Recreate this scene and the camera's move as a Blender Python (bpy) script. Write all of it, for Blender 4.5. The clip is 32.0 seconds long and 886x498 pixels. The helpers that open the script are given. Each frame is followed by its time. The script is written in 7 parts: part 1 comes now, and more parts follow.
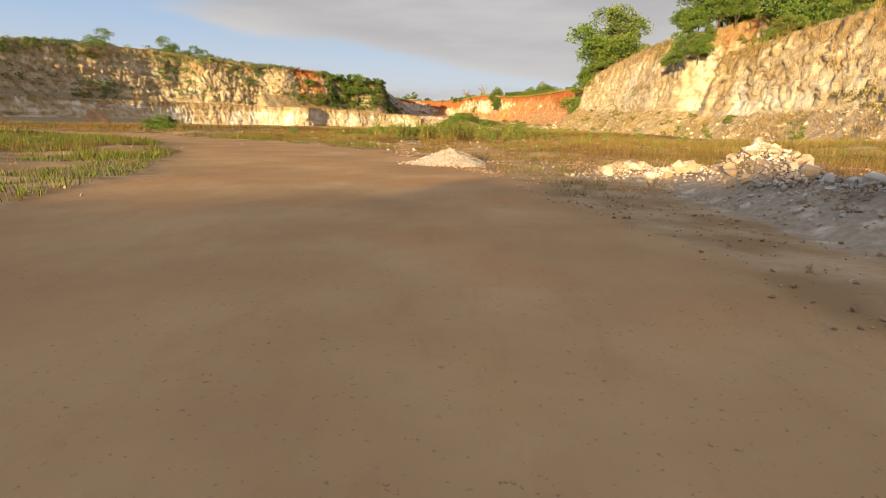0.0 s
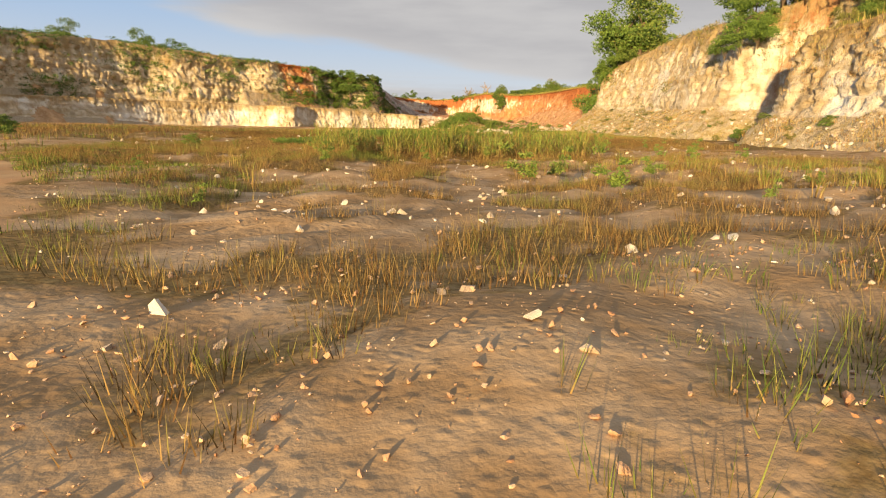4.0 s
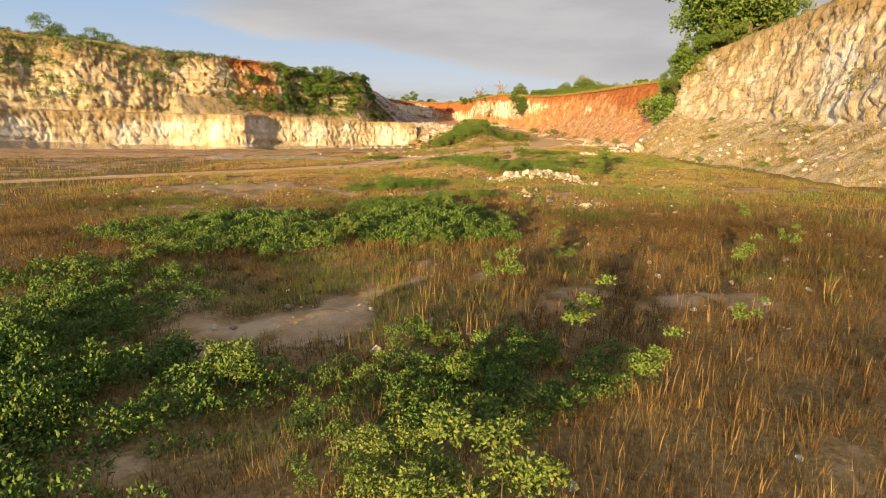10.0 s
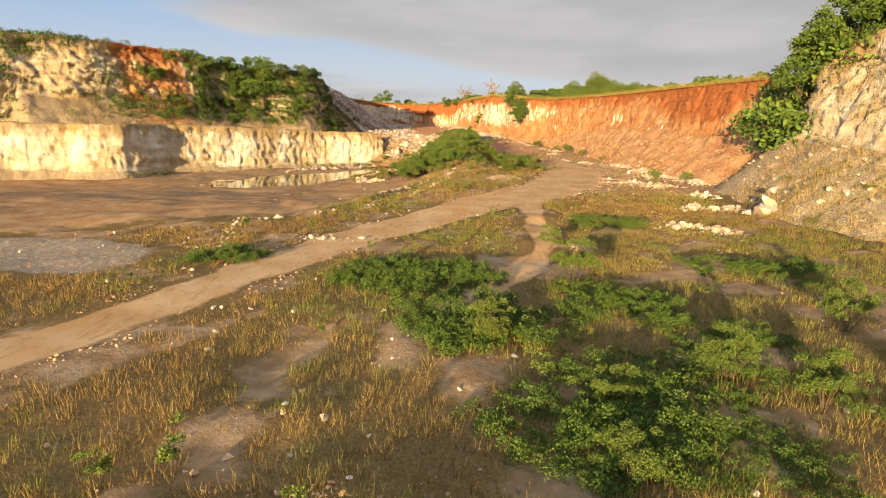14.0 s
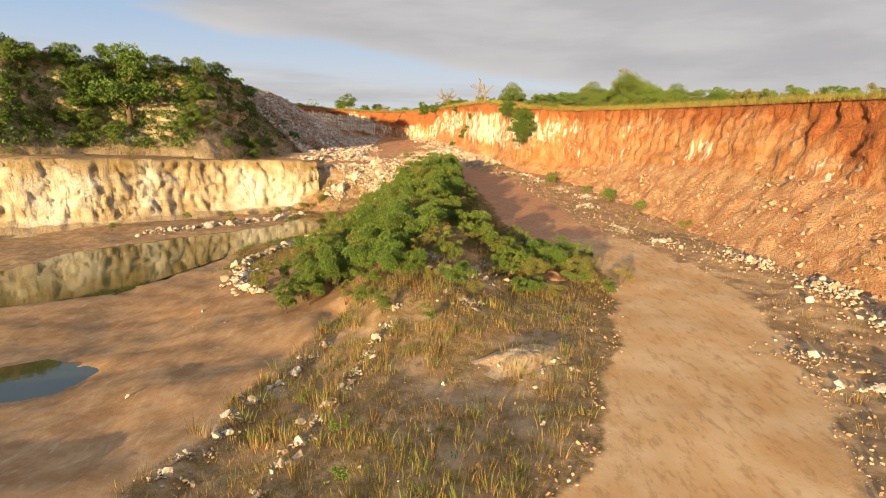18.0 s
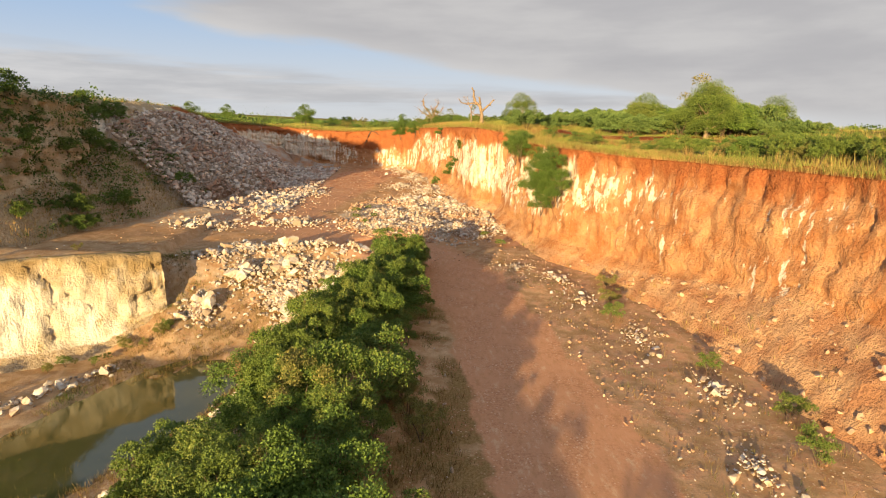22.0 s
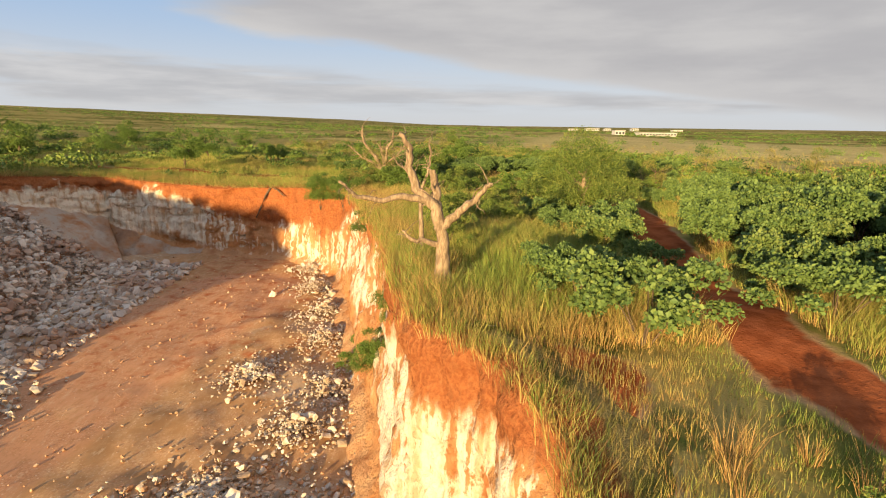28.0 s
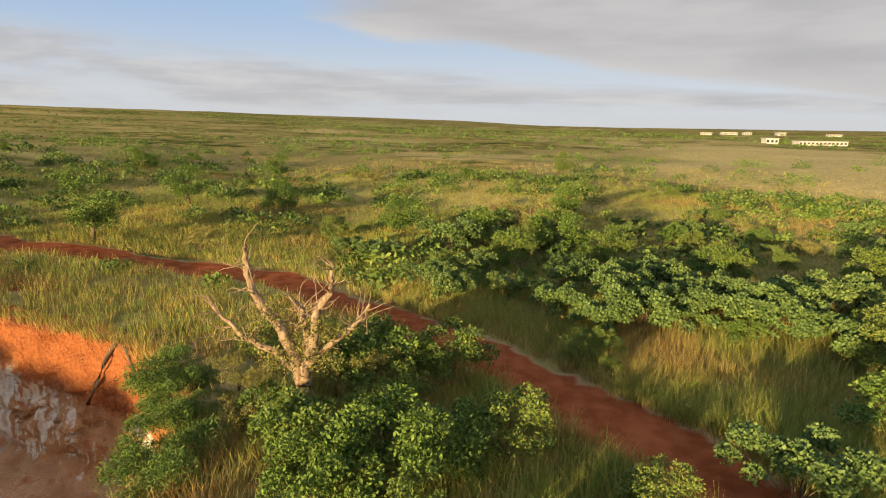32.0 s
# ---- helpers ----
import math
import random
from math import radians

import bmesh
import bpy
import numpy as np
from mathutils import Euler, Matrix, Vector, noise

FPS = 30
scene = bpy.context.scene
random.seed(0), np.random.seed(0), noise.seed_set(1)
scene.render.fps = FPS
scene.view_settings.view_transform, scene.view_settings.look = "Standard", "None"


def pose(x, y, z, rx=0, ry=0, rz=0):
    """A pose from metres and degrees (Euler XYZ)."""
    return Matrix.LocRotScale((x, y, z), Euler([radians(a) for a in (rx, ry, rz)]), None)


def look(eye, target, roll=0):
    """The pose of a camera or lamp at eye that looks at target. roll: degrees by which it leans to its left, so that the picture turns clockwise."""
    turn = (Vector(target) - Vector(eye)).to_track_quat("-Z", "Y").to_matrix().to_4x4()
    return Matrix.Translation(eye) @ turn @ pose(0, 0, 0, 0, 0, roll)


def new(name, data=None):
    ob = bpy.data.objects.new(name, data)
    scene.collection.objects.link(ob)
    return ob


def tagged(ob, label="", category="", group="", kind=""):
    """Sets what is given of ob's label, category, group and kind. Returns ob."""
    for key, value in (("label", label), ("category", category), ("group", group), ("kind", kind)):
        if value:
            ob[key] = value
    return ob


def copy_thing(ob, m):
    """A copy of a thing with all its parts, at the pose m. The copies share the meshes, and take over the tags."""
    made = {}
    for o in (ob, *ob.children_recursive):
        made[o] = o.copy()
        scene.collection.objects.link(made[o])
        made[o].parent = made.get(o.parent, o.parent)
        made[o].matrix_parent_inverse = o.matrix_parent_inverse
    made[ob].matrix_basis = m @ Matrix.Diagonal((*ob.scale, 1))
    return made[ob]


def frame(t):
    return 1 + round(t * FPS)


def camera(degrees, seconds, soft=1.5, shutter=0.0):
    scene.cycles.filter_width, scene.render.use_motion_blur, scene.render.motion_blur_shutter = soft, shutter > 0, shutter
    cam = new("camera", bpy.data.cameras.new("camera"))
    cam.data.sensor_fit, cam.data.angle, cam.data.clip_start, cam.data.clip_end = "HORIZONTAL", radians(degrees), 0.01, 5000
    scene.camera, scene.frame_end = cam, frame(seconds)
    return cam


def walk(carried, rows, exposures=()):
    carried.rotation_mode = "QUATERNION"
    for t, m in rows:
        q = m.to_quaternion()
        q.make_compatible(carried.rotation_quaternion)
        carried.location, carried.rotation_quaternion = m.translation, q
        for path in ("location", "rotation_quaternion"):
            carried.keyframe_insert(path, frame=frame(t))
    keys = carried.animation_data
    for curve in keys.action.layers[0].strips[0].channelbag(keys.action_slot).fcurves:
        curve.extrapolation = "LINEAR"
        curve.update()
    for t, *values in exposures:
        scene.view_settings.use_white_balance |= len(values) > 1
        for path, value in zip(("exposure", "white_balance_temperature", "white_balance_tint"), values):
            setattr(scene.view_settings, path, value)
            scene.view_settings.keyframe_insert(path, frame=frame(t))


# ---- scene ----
cam = camera(75.53, 32.0, soft=1.1)
PATH = [
    (0, look((-0.000, 0.003, 1.066), (0.066, 9.773, -1.069), 1.02)),
    (0.5, look((0.084, 2.401, 1.123), (0.108, 12.170, -1.018), 1.02)),
    (1, look((0.192, 4.879, 1.215), (0.196, 14.647, -0.926), 1.03)),
    (1.5, look((0.271, 7.442, 1.340), (0.266, 17.210, -0.800), 1.05)),
    (2, look((0.368, 10.149, 1.429), (0.365, 19.918, -0.707), 1.08)),
    (2.5, look((0.473, 12.992, 1.475), (0.482, 22.761, -0.663), 1.11)),
    (3, look((0.620, 15.992, 1.443), (0.641, 25.760, -0.698), 1.13)),
    (3.5, look((0.831, 19.164, 1.389), (0.870, 28.932, -0.753), 1.14)),
    (5.5, look((1.887, 35.556, 1.918), (1.835, 45.326, -0.214), 1.00)),
    (6, look((2.074, 40.139, 2.235), (1.968, 49.909, 0.105), 0.96)),
    (6.5, look((2.218, 44.866, 2.617), (2.076, 54.635, 0.487), 0.91)),
    (7, look((2.304, 49.832, 2.998), (2.136, 59.601, 0.866), 0.85)),
    (7.5, look((2.442, 54.904, 3.392), (2.259, 64.673, 1.263), 0.77)),
    (8, look((2.593, 60.117, 3.712), (2.409, 69.888, 1.589), 0.69)),
    (8.5, look((2.749, 65.520, 3.983), (2.570, 75.291, 1.860), 0.63)),
    (9, look((2.865, 71.133, 4.237), (2.697, 80.904, 2.113), 0.58)),
    (9.5, look((3.021, 76.870, 4.426), (2.856, 86.640, 2.297), 0.54)),
    (10, look((3.059, 82.833, 4.659), (2.907, 92.602, 2.530), 0.52)),
    (10.5, look((3.180, 88.985, 4.935), (3.046, 98.753, 2.801), 0.51)),
    (11, look((3.527, 95.263, 5.258), (3.416, 105.031, 3.119), 0.53)),
    (11.5, look((3.994, 101.588, 5.614), (3.890, 111.355, 3.471), 0.58)),
    (12, look((4.386, 107.983, 5.997), (4.300, 117.750, 3.855), 0.63)),
    (12.5, look((4.708, 114.495, 6.425), (4.660, 124.263, 4.285), 0.69)),
    (13, look((4.950, 121.117, 6.901), (4.951, 130.885, 4.757), 0.74)),
    (13.5, look((5.237, 127.778, 7.422), (5.278, 137.544, 5.274), 0.78)),
    (14, look((5.521, 134.486, 7.943), (5.598, 144.251, 5.791), 0.79)),
    (14.5, look((5.765, 141.212, 8.435), (5.870, 150.976, 6.282), 0.79)),
    (15, look((5.998, 147.997, 8.939), (6.127, 157.761, 6.786), 0.78)),
    (15.5, look((6.337, 154.829, 9.430), (6.509, 164.593, 7.280), 0.76)),
    (17.5, look((8.937, 182.181, 11.283), (9.212, 191.945, 9.142), 0.83)),
    (18, look((9.547, 188.780, 11.920), (9.844, 198.542, 9.775), 0.81)),
    (18.5, look((10.200, 195.399, 12.561), (10.513, 205.161, 10.415), 0.80)),
    (19, look((10.921, 201.919, 13.196), (11.240, 211.681, 11.054), 0.79)),
    (19.5, look((11.655, 208.381, 13.855), (11.955, 218.145, 11.717), 0.79)),
    (20, look((12.441, 214.765, 14.511), (12.721, 224.530, 12.376), 0.80)),
    (20.5, look((13.220, 221.152, 15.165), (13.492, 230.918, 13.029), 0.82)),
    (21, look((13.905, 227.494, 15.861), (14.173, 237.259, 13.724), 0.82)),
    (21.5, look((14.574, 233.811, 16.606), (14.844, 243.576, 14.469), 0.81)),
    (22, look((15.245, 240.036, 17.350), (15.522, 249.801, 15.211), 0.76)),
    (22.5, look((15.992, 246.230, 18.065), (16.274, 255.994, 15.923), 0.73)),
    (23, look((16.853, 252.393, 18.755), (17.132, 262.157, 16.612), 0.71)),
    (23.5, look((17.781, 258.568, 19.437), (18.054, 268.333, 17.298), 0.70)),
    (24, look((18.687, 264.843, 20.074), (18.950, 274.608, 17.936), 0.71)),
    (24.5, look((19.583, 271.116, 20.677), (19.840, 280.881, 18.540), 0.74)),
    (25, look((20.458, 277.379, 21.271), (20.710, 287.144, 19.132), 0.77)),
    (25.5, look((21.308, 283.750, 21.911), (21.544, 293.515, 19.769), 0.81)),
    (26, look((22.281, 290.041, 22.384), (22.485, 299.806, 20.239), 0.82)),
    (26.5, look((23.230, 296.345, 22.797), (23.387, 306.111, 20.650), 0.82)),
    (28.5, look((24.724, 318.678, 23.702), (24.426, 328.443, 21.566), 0.77)),
    (29, look((25.075, 324.662, 23.914), (24.686, 334.424, 21.778), 0.78)),
    (29.5, look((25.467, 330.611, 24.086), (24.998, 340.369, 21.949), 0.81)),
    (30, look((25.845, 336.478, 24.298), (25.316, 346.233, 22.164), 0.81)),
    (30.5, look((26.060, 342.686, 24.687), (25.473, 352.439, 22.555), 0.80)),
    (31, look((26.087, 348.711, 25.277), (25.489, 358.461, 23.137), 0.76)),
    (31.5, look((26.095, 354.397, 26.278), (25.230, 364.126, 24.138), 0.82)),
    (32, look((25.632, 359.402, 27.614), (23.535, 368.940, 25.462), 0.81)),
]
walk(cam, PATH)

# ---- light ----
SUN_DIR = Vector((0.37, 0.92, -0.112)).normalized()  # the way the sunlight goes
world = bpy.data.worlds.new("sky")
scene.world = world
world.use_nodes = True
wn, wl = world.node_tree.nodes, world.node_tree.links
wn.clear()


def wnode(kind, **values):
    nd = wn.new(kind)
    for k, v in values.items():
        setattr(nd, k, v)
    return nd


sky = wnode("ShaderNodeTexSky", sky_type="NISHITA", sun_disc=False, sun_elevation=math.asin(-SUN_DIR.z),
            sun_rotation=math.atan2(-SUN_DIR.x, -SUN_DIR.y), dust_density=1.5, ozone_density=1.0)
coord = wnode("ShaderNodeTexCoord")
parts_xyz = wnode("ShaderNodeSeparateXYZ")
wl.new(coord.outputs["Generated"], parts_xyz.inputs[0])


def wmath(op, a, b=None, c=None):
    nd = wnode("ShaderNodeMath", operation=op)
    for k, v in enumerate((a, b, c)):
        if v is None:
            continue
        if isinstance(v, (int, float)):
            nd.inputs[k].default_value = v
        else:
            wl.new(v, nd.inputs[k])
    return nd.outputs[0]


# long cloud sheets over a pale horizon, blue to one side
az = wmath("DIVIDE", parts_xyz.outputs[0], wmath("MAXIMUM", wmath("ABSOLUTE", parts_xyz.outputs[1]), 0.35))
el = parts_xyz.outputs[2]


def wsmooth(v, a, b, lo=0.0, hi=1.0):
    nd = wnode("ShaderNodeMapRange", interpolation_type="SMOOTHSTEP")
    nd.inputs[1].default_value, nd.inputs[2].default_value, nd.inputs[3].default_value, nd.inputs[4].default_value = a, b, lo, hi
    wl.new(v, nd.inputs[0])
    return nd.outputs[0]


def wnoise(sx, sz, shift, detail=6.0, rough=0.55):
    at = wnode("ShaderNodeCombineXYZ")
    wl.new(wmath("MULTIPLY_ADD", az, sx, shift), at.inputs[0])
    wl.new(wmath("MULTIPLY", el, sz), at.inputs[1])
    nd = wnode("ShaderNodeTexNoise")
    nd.inputs["Scale"].default_value, nd.inputs["Detail"].default_value, nd.inputs["Roughness"].default_value = 1.0, detail, rough
    wl.new(at.outputs[0], nd.inputs["Vector"])
    return nd.outputs[0]


def wmix(f, a, b):
    nd = wnode("ShaderNodeMix", data_type="RGBA")
    for sock, v in ((nd.inputs[0], f), (nd.inputs[6], a), (nd.inputs[7], b)):
        if isinstance(v, tuple):
            sock.default_value = (*v, 1)
        elif isinstance(v, float):
            sock.default_value = v
        else:
            wl.new(v, sock)
    return nd.outputs[2]


n1, n2, n3 = wnoise(2.4, 13.0, 3.1), wnoise(2.0, 26.0, 9.4), wnoise(4.5, 40.0, 1.7)
sheet_edge = wmath("ADD", wmath("SUBTRACT", el, wmath("MULTIPLY_ADD", az, -0.13, 0.094)), wmath("MULTIPLY_ADD", n1, 0.07, -0.035))
upper = wmath("MULTIPLY", wsmooth(sheet_edge, -0.006, 0.014), wsmooth(wmath("ADD", az, wmath("MULTIPLY_ADD", n1, 0.5, -0.25)), -0.55, -0.33))
low_edge = wmath("ADD", wmath("SUBTRACT", el, wmath("MULTIPLY_ADD", az, -0.05, 0.068)), wmath("MULTIPLY_ADD", n2, 0.08, -0.04))
lower = wmath("MULTIPLY", wmath("MULTIPLY", wsmooth(low_edge, 0.010, -0.012), wsmooth(wmath("ADD", el, wmath("MULTIPLY_ADD", n2, 0.05, -0.025)), 0.008, 0.034)), wsmooth(n2, 0.36, 0.52, 0.25, 0.85))
scaled = wnode("ShaderNodeMix", data_type="RGBA", blend_type="MULTIPLY")
scaled.inputs[0].default_value = 1.0
wl.new(sky.outputs[0], scaled.inputs[6])
scaled.inputs[7].default_value = (0.12, 0.12, 0.12, 1)
clear = wmix(0.75, scaled.outputs[2], (0.44, 0.61, 0.90))
clear = wmix(wsmooth(el, 0.02, 0.19, 0.85, 0.0), clear, (0.69, 0.715, 0.735))
streaks = wmix(wsmooth(n3, 0.35, 0.7), (0.50, 0.495, 0.505), (0.66, 0.645, 0.64))
sheet_tone = wmix(wsmooth(n1, 0.34, 0.66), (0.485, 0.475, 0.485), (0.60, 0.585, 0.58))
sheet_tone = wmix(wsmooth(sheet_edge, 0.03, 0.0, 0.0, 0.35), sheet_tone, (0.74, 0.72, 0.70))
mixed = wmix(upper, wmix(lower, clear, streaks), sheet_tone)
hazed = wmix(wsmooth(el, 0.0, 0.035, 0.8, 0.0), mixed, (0.64, 0.645, 0.65))
back = wnode("ShaderNodeBackground")
back.inputs["Strength"].default_value = 1.0
wout = wnode("ShaderNodeOutputWorld")
wl.new(hazed, back.inputs[0])
wl.new(back.outputs[0], wout.inputs[0])

sun = new("sun", bpy.data.lights.new("sun", "SUN"))
sun.data.energy, sun.data.angle, sun.data.color = 10.6, radians(0.8), (1.0, 0.705, 0.335)
sun.rotation_euler = SUN_DIR.to_track_quat("-Z", "Y").to_euler()

# ---- noise ----


def lattice(ix, iy, iz, seed):
    h = (ix * 374761393 + iy * 668265263 + iz * 2147483647 + seed * 1274126177) & 0xFFFFFFFF
    h = ((h ^ (h >> 13)) * 1103515245) & 0xFFFFFFFF
    h = ((h ^ (h >> 16)) * 747796405) & 0xFFFFFFFF
    return ((h ^ (h >> 15)) & 0xFFFF) / 65535.0


def value_noise(p, seed=0):
    p = np.asarray(p, float)
    i = np.floor(p).astype(np.int64)
    f = p - i
    f = f * f * (3 - 2 * f)
    total = 0.0
    for dx in (0, 1):
        for dy in (0, 1):
            for dz in (0, 1):
                w = (f[..., 0] if dx else 1 - f[..., 0]) * (f[..., 1] if dy else 1 - f[..., 1]) * (f[..., 2] if dz else 1 - f[..., 2])
                total = total + w * lattice(i[..., 0] + dx, i[..., 1] + dy, i[..., 2] + dz, seed)
    return total * 2 - 1


def fbm(p, octaves=4, seed=0, gain=0.5):
    p = np.asarray(p, float)
    total, amp = 0.0, 1.0
    for k in range(octaves):
        total = total + amp * value_noise(p * 2.0**k + 17.3 * k, seed + k)
        amp *= gain
    return total


def fbm2(x, y, scale, octaves=4, seed=0):
    return fbm(np.stack([np.asarray(x) / scale, np.asarray(y) / scale, np.zeros_like(np.asarray(x, float)) + 0.37], -1), octaves, seed)


def smooth(a, b, v):
    k = np.clip((np.asarray(v, float) - a) / (b - a), 0, 1)
    return k * k * (3 - 2 * k)


def poly_distance(x, y, pts, closed=True):
    """Signed distance to a polygon (inside positive), or plain distance to an open line, with the nearest segment's share."""
    x, y = np.asarray(x, float), np.asarray(y, float)
    best, inside, along = np.full(x.shape, 1e9), np.zeros(x.shape, bool), np.zeros(x.shape)
    n = len(pts)
    for k in range(n if closed else n - 1):
        (ax, ay), (bx, by) = pts[k][:2], pts[(k + 1) % n][:2]
        dx, dy = bx - ax, by - ay
        s = np.clip(((x - ax) * dx + (y - ay) * dy) / (dx * dx + dy * dy + 1e-9), 0, 1)
        d = np.hypot(x - ax - s * dx, y - ay - s * dy)
        near = d < best
        best = np.where(near, d, best)
        along = np.where(near, k + s, along)
        if closed:
            cross = ((ay > y) != (by > y)) & (x < (bx - ax) * (y - ay) / (by - ay + 1e-12) + ax)
            inside ^= cross
    return (np.where(inside, best, -best) if closed else best), along


# ---- the plan ----
# the quarry's rim: x, y, height of the rim, breadth of the face, breadth of the scree, share of the height that is scree
# points with y below 0: unseen bank, added to shade the entry road's start
RIM = [(40, -22, 5, 3, 6, .35), (62, -20, 11, 3, 6, .35), (54, 28, 14.5, 3, 6, .3), (49, 52, 14.5, 3, 6, .3), (47, 75, 14, 3, 6, .3), (44.5, 96, 12.5, 3, 4, .3),
       (56, 103, 14, 2, 5, .4), (58, 112, 21, 2, 7, .3), (52, 123, 20, 3.5, 9, .28), (51, 136, 20, 4, 10, .28), (54, 152, 21.5, 5, 11, .28),
       (54, 172, 21, 5, 12, .3), (52, 190, 19, 5, 12, .36), (49.5, 202, 16.5, 3, 8, .45), (57, 208, 15.5, 3, 9, .5), (51, 217, 14.5, 2.5, 8, .45),
       (48, 235, 14.5, 2.5, 7.5, .5), (46, 255, 14.5, 2.5, 6.5, .5), (43, 272, 14.5, 2.2, 5, .42), (39.5, 285, 14.5, 2, 3.5, .3), (35, 296, 14.5, 1.8, 2, .15),
       (30.5, 302, 15, 1.5, 2, .15), (28.2, 310, 15.2, 1.3, 2, .12), (27, 318, 15.6, 1.3, 2, .12), (27.6, 326, 16, 1.2, 2, .15), (26, 329.8, 16.4, 1.2, 2, .15), (23.4, 332.2, 16.8, 1.2, 2, .15),
       (22.3, 337, 16.9, 1.2, 2, .15), (20.3, 347.5, 16.8, 1.2, 2, .15), (16.6, 362, 16.6, 1.2, 2, .15), (14.2, 371, 16.4, 1.2, 2, .15), (12.2, 376.3, 16.2, 1.2, 1.5, .12),
       (8, 381, 15.9, 1.2, 1.5, .12), (3.5, 384.5, 15.5, 1.2, 1.5, .12), (-4, 386.5, 15.2, 1.5, 2, .15), (-12, 387.5, 15.4, 1.5, 2, .15), (-22, 389, 16, 2, 9, .5), (-34, 378, 17, 2, 17, .85), (-37, 362, 20, 2, 22, .93), (-36, 346, 20.2, 2, 22, .95),
       (-35, 330, 20, 2, 14, .8), (-32.5, 312, 20.4, 2, 6, .4), (-33, 300, 21, 2, 4, .3), (-41, 294, 20.5, 2, 3, .2), (-49, 287, 21.5, 2, 3, .2),
       (-57, 276, 23.5, 2.5, 4, .3), (-65, 266, 24, 3, 4, .3), (-77, 254, 24, 3, 5, .35), (-90, 240, 25, 4, 6, .4), (-108, 222, 26, 4, 6, .4),
       (-126, 190, 25, 5, 8, .4), (-138, 150, 19, 5, 8, .4), (-142, 100, 12, 5, 8, .4), (-140, 30, 7, 5, 8, .4), (-135, -30, 5, 5, 8, .4), (-60, -33, 4.5, 4, 6, .3), (-40, -32, 4.4, 3, 5, .3), (-18, -29, 4.4, 3, 5, .3), (-14, -25, 4.4, 3, 5, .3), (-6, -23.5, 4.5, 3, 5, .3)]
# the lower bench on the left: x, y, height of its edge
BENCH = [(-10.5, 295, 4.6, 1, 1, .12), (-14, 292.5, 5, 1.0, 1.5, .15), (-26, 285, 5.4, 1, 1.5, .15), (-39, 272, 6.2, 1, 1.5, .15), (-53.5, 259.5, 6.8, 1.2, 2, .2),
         (-56.5, 247.5, 6.8, 1, 2, .2), (-62, 245, 6.8, 1.2, 2, .2), (-66, 247.5, 6.8, 1.2, 2, .2), (-76, 243, 7, 1.4, 3, .25), (-96, 222, 7.2, 1.6, 3, .3), (-113, 190, 7, 2, 4, .3), (-122, 150, 6, 2, 4, .3), (-126, 90, 5, 2, 4, .3),
         (-122, 20, 4, 2, 4, .3), (-116, -40, 4, 2, 4, .3)]
BENCH_POLY = [b[:2] for b in BENCH] + [(-160, -60), (-170, 120), (-140, 240), (-70, 300), (-50, 420), (40, 420), (36, 330), (22, 316), (6, 306), (-4, 301)]
RIM_POLY = [r[:2] for r in RIM]
HAUL_ROAD = [(-60, 118), (-35, 132), (-17, 147), (-10.3, 154), (-7.2, 160.5), (-3.8, 170), (1.8, 180.6), (11, 193.5), (19.5, 205), (24.5, 217), (27.8, 230), (27, 238), (24.6, 245), (22.6, 253), (22.2, 263), (21.6, 273), (20.6, 284), (18, 294), (13, 304), (5, 311), (-8, 322), (-4, 345), (2, 370)]
HAUL_WIDE = ([140, 168, 185, 193, 205, 218, 232, 245, 265, 284, 300, 330], [1.4, 2.0, 2.8, 4.0, 4.2, 4.4, 3.8, 4.2, 4.2, 3.4, 5.0, 7.0])
SIDE_PATH = [(14.5, 192), (14.2, 186.5), (13.4, 179), (12.8, 173), (10.5, 167), (6, 160)]
ENTRY_ROAD = [(-4, -40), (-1, -5), (-1.3, 6), (-2.6, 14), (-5.8, 23), (-12, 34), (-24, 48), (-48, 66), (-80, 80)]
PLATEAU_ROAD = [(70, 330), (55, 322), (46, 321), (39, 321.5), (35.5, 328), (35.5, 336), (37.2, 350), (39, 361), (35.5, 370), (30, 379.5), (22, 386), (14, 392), (4, 399), (-8, 402), (-25, 401), (-45, 410)]


PONDS = [([(-17, 215.5), (-17.2, 220), (-14, 222), (-10.5, 220.8), (-11, 217.5)], -2.8),
         ([(-30, 233), (-34, 246), (-30, 258), (-21, 266.5), (-14, 272), (-10, 281), (-3, 287.5), (1.5, 282), (-3, 273), (-9, 264), (-14, 256), (-19, 240)], -3.5)]


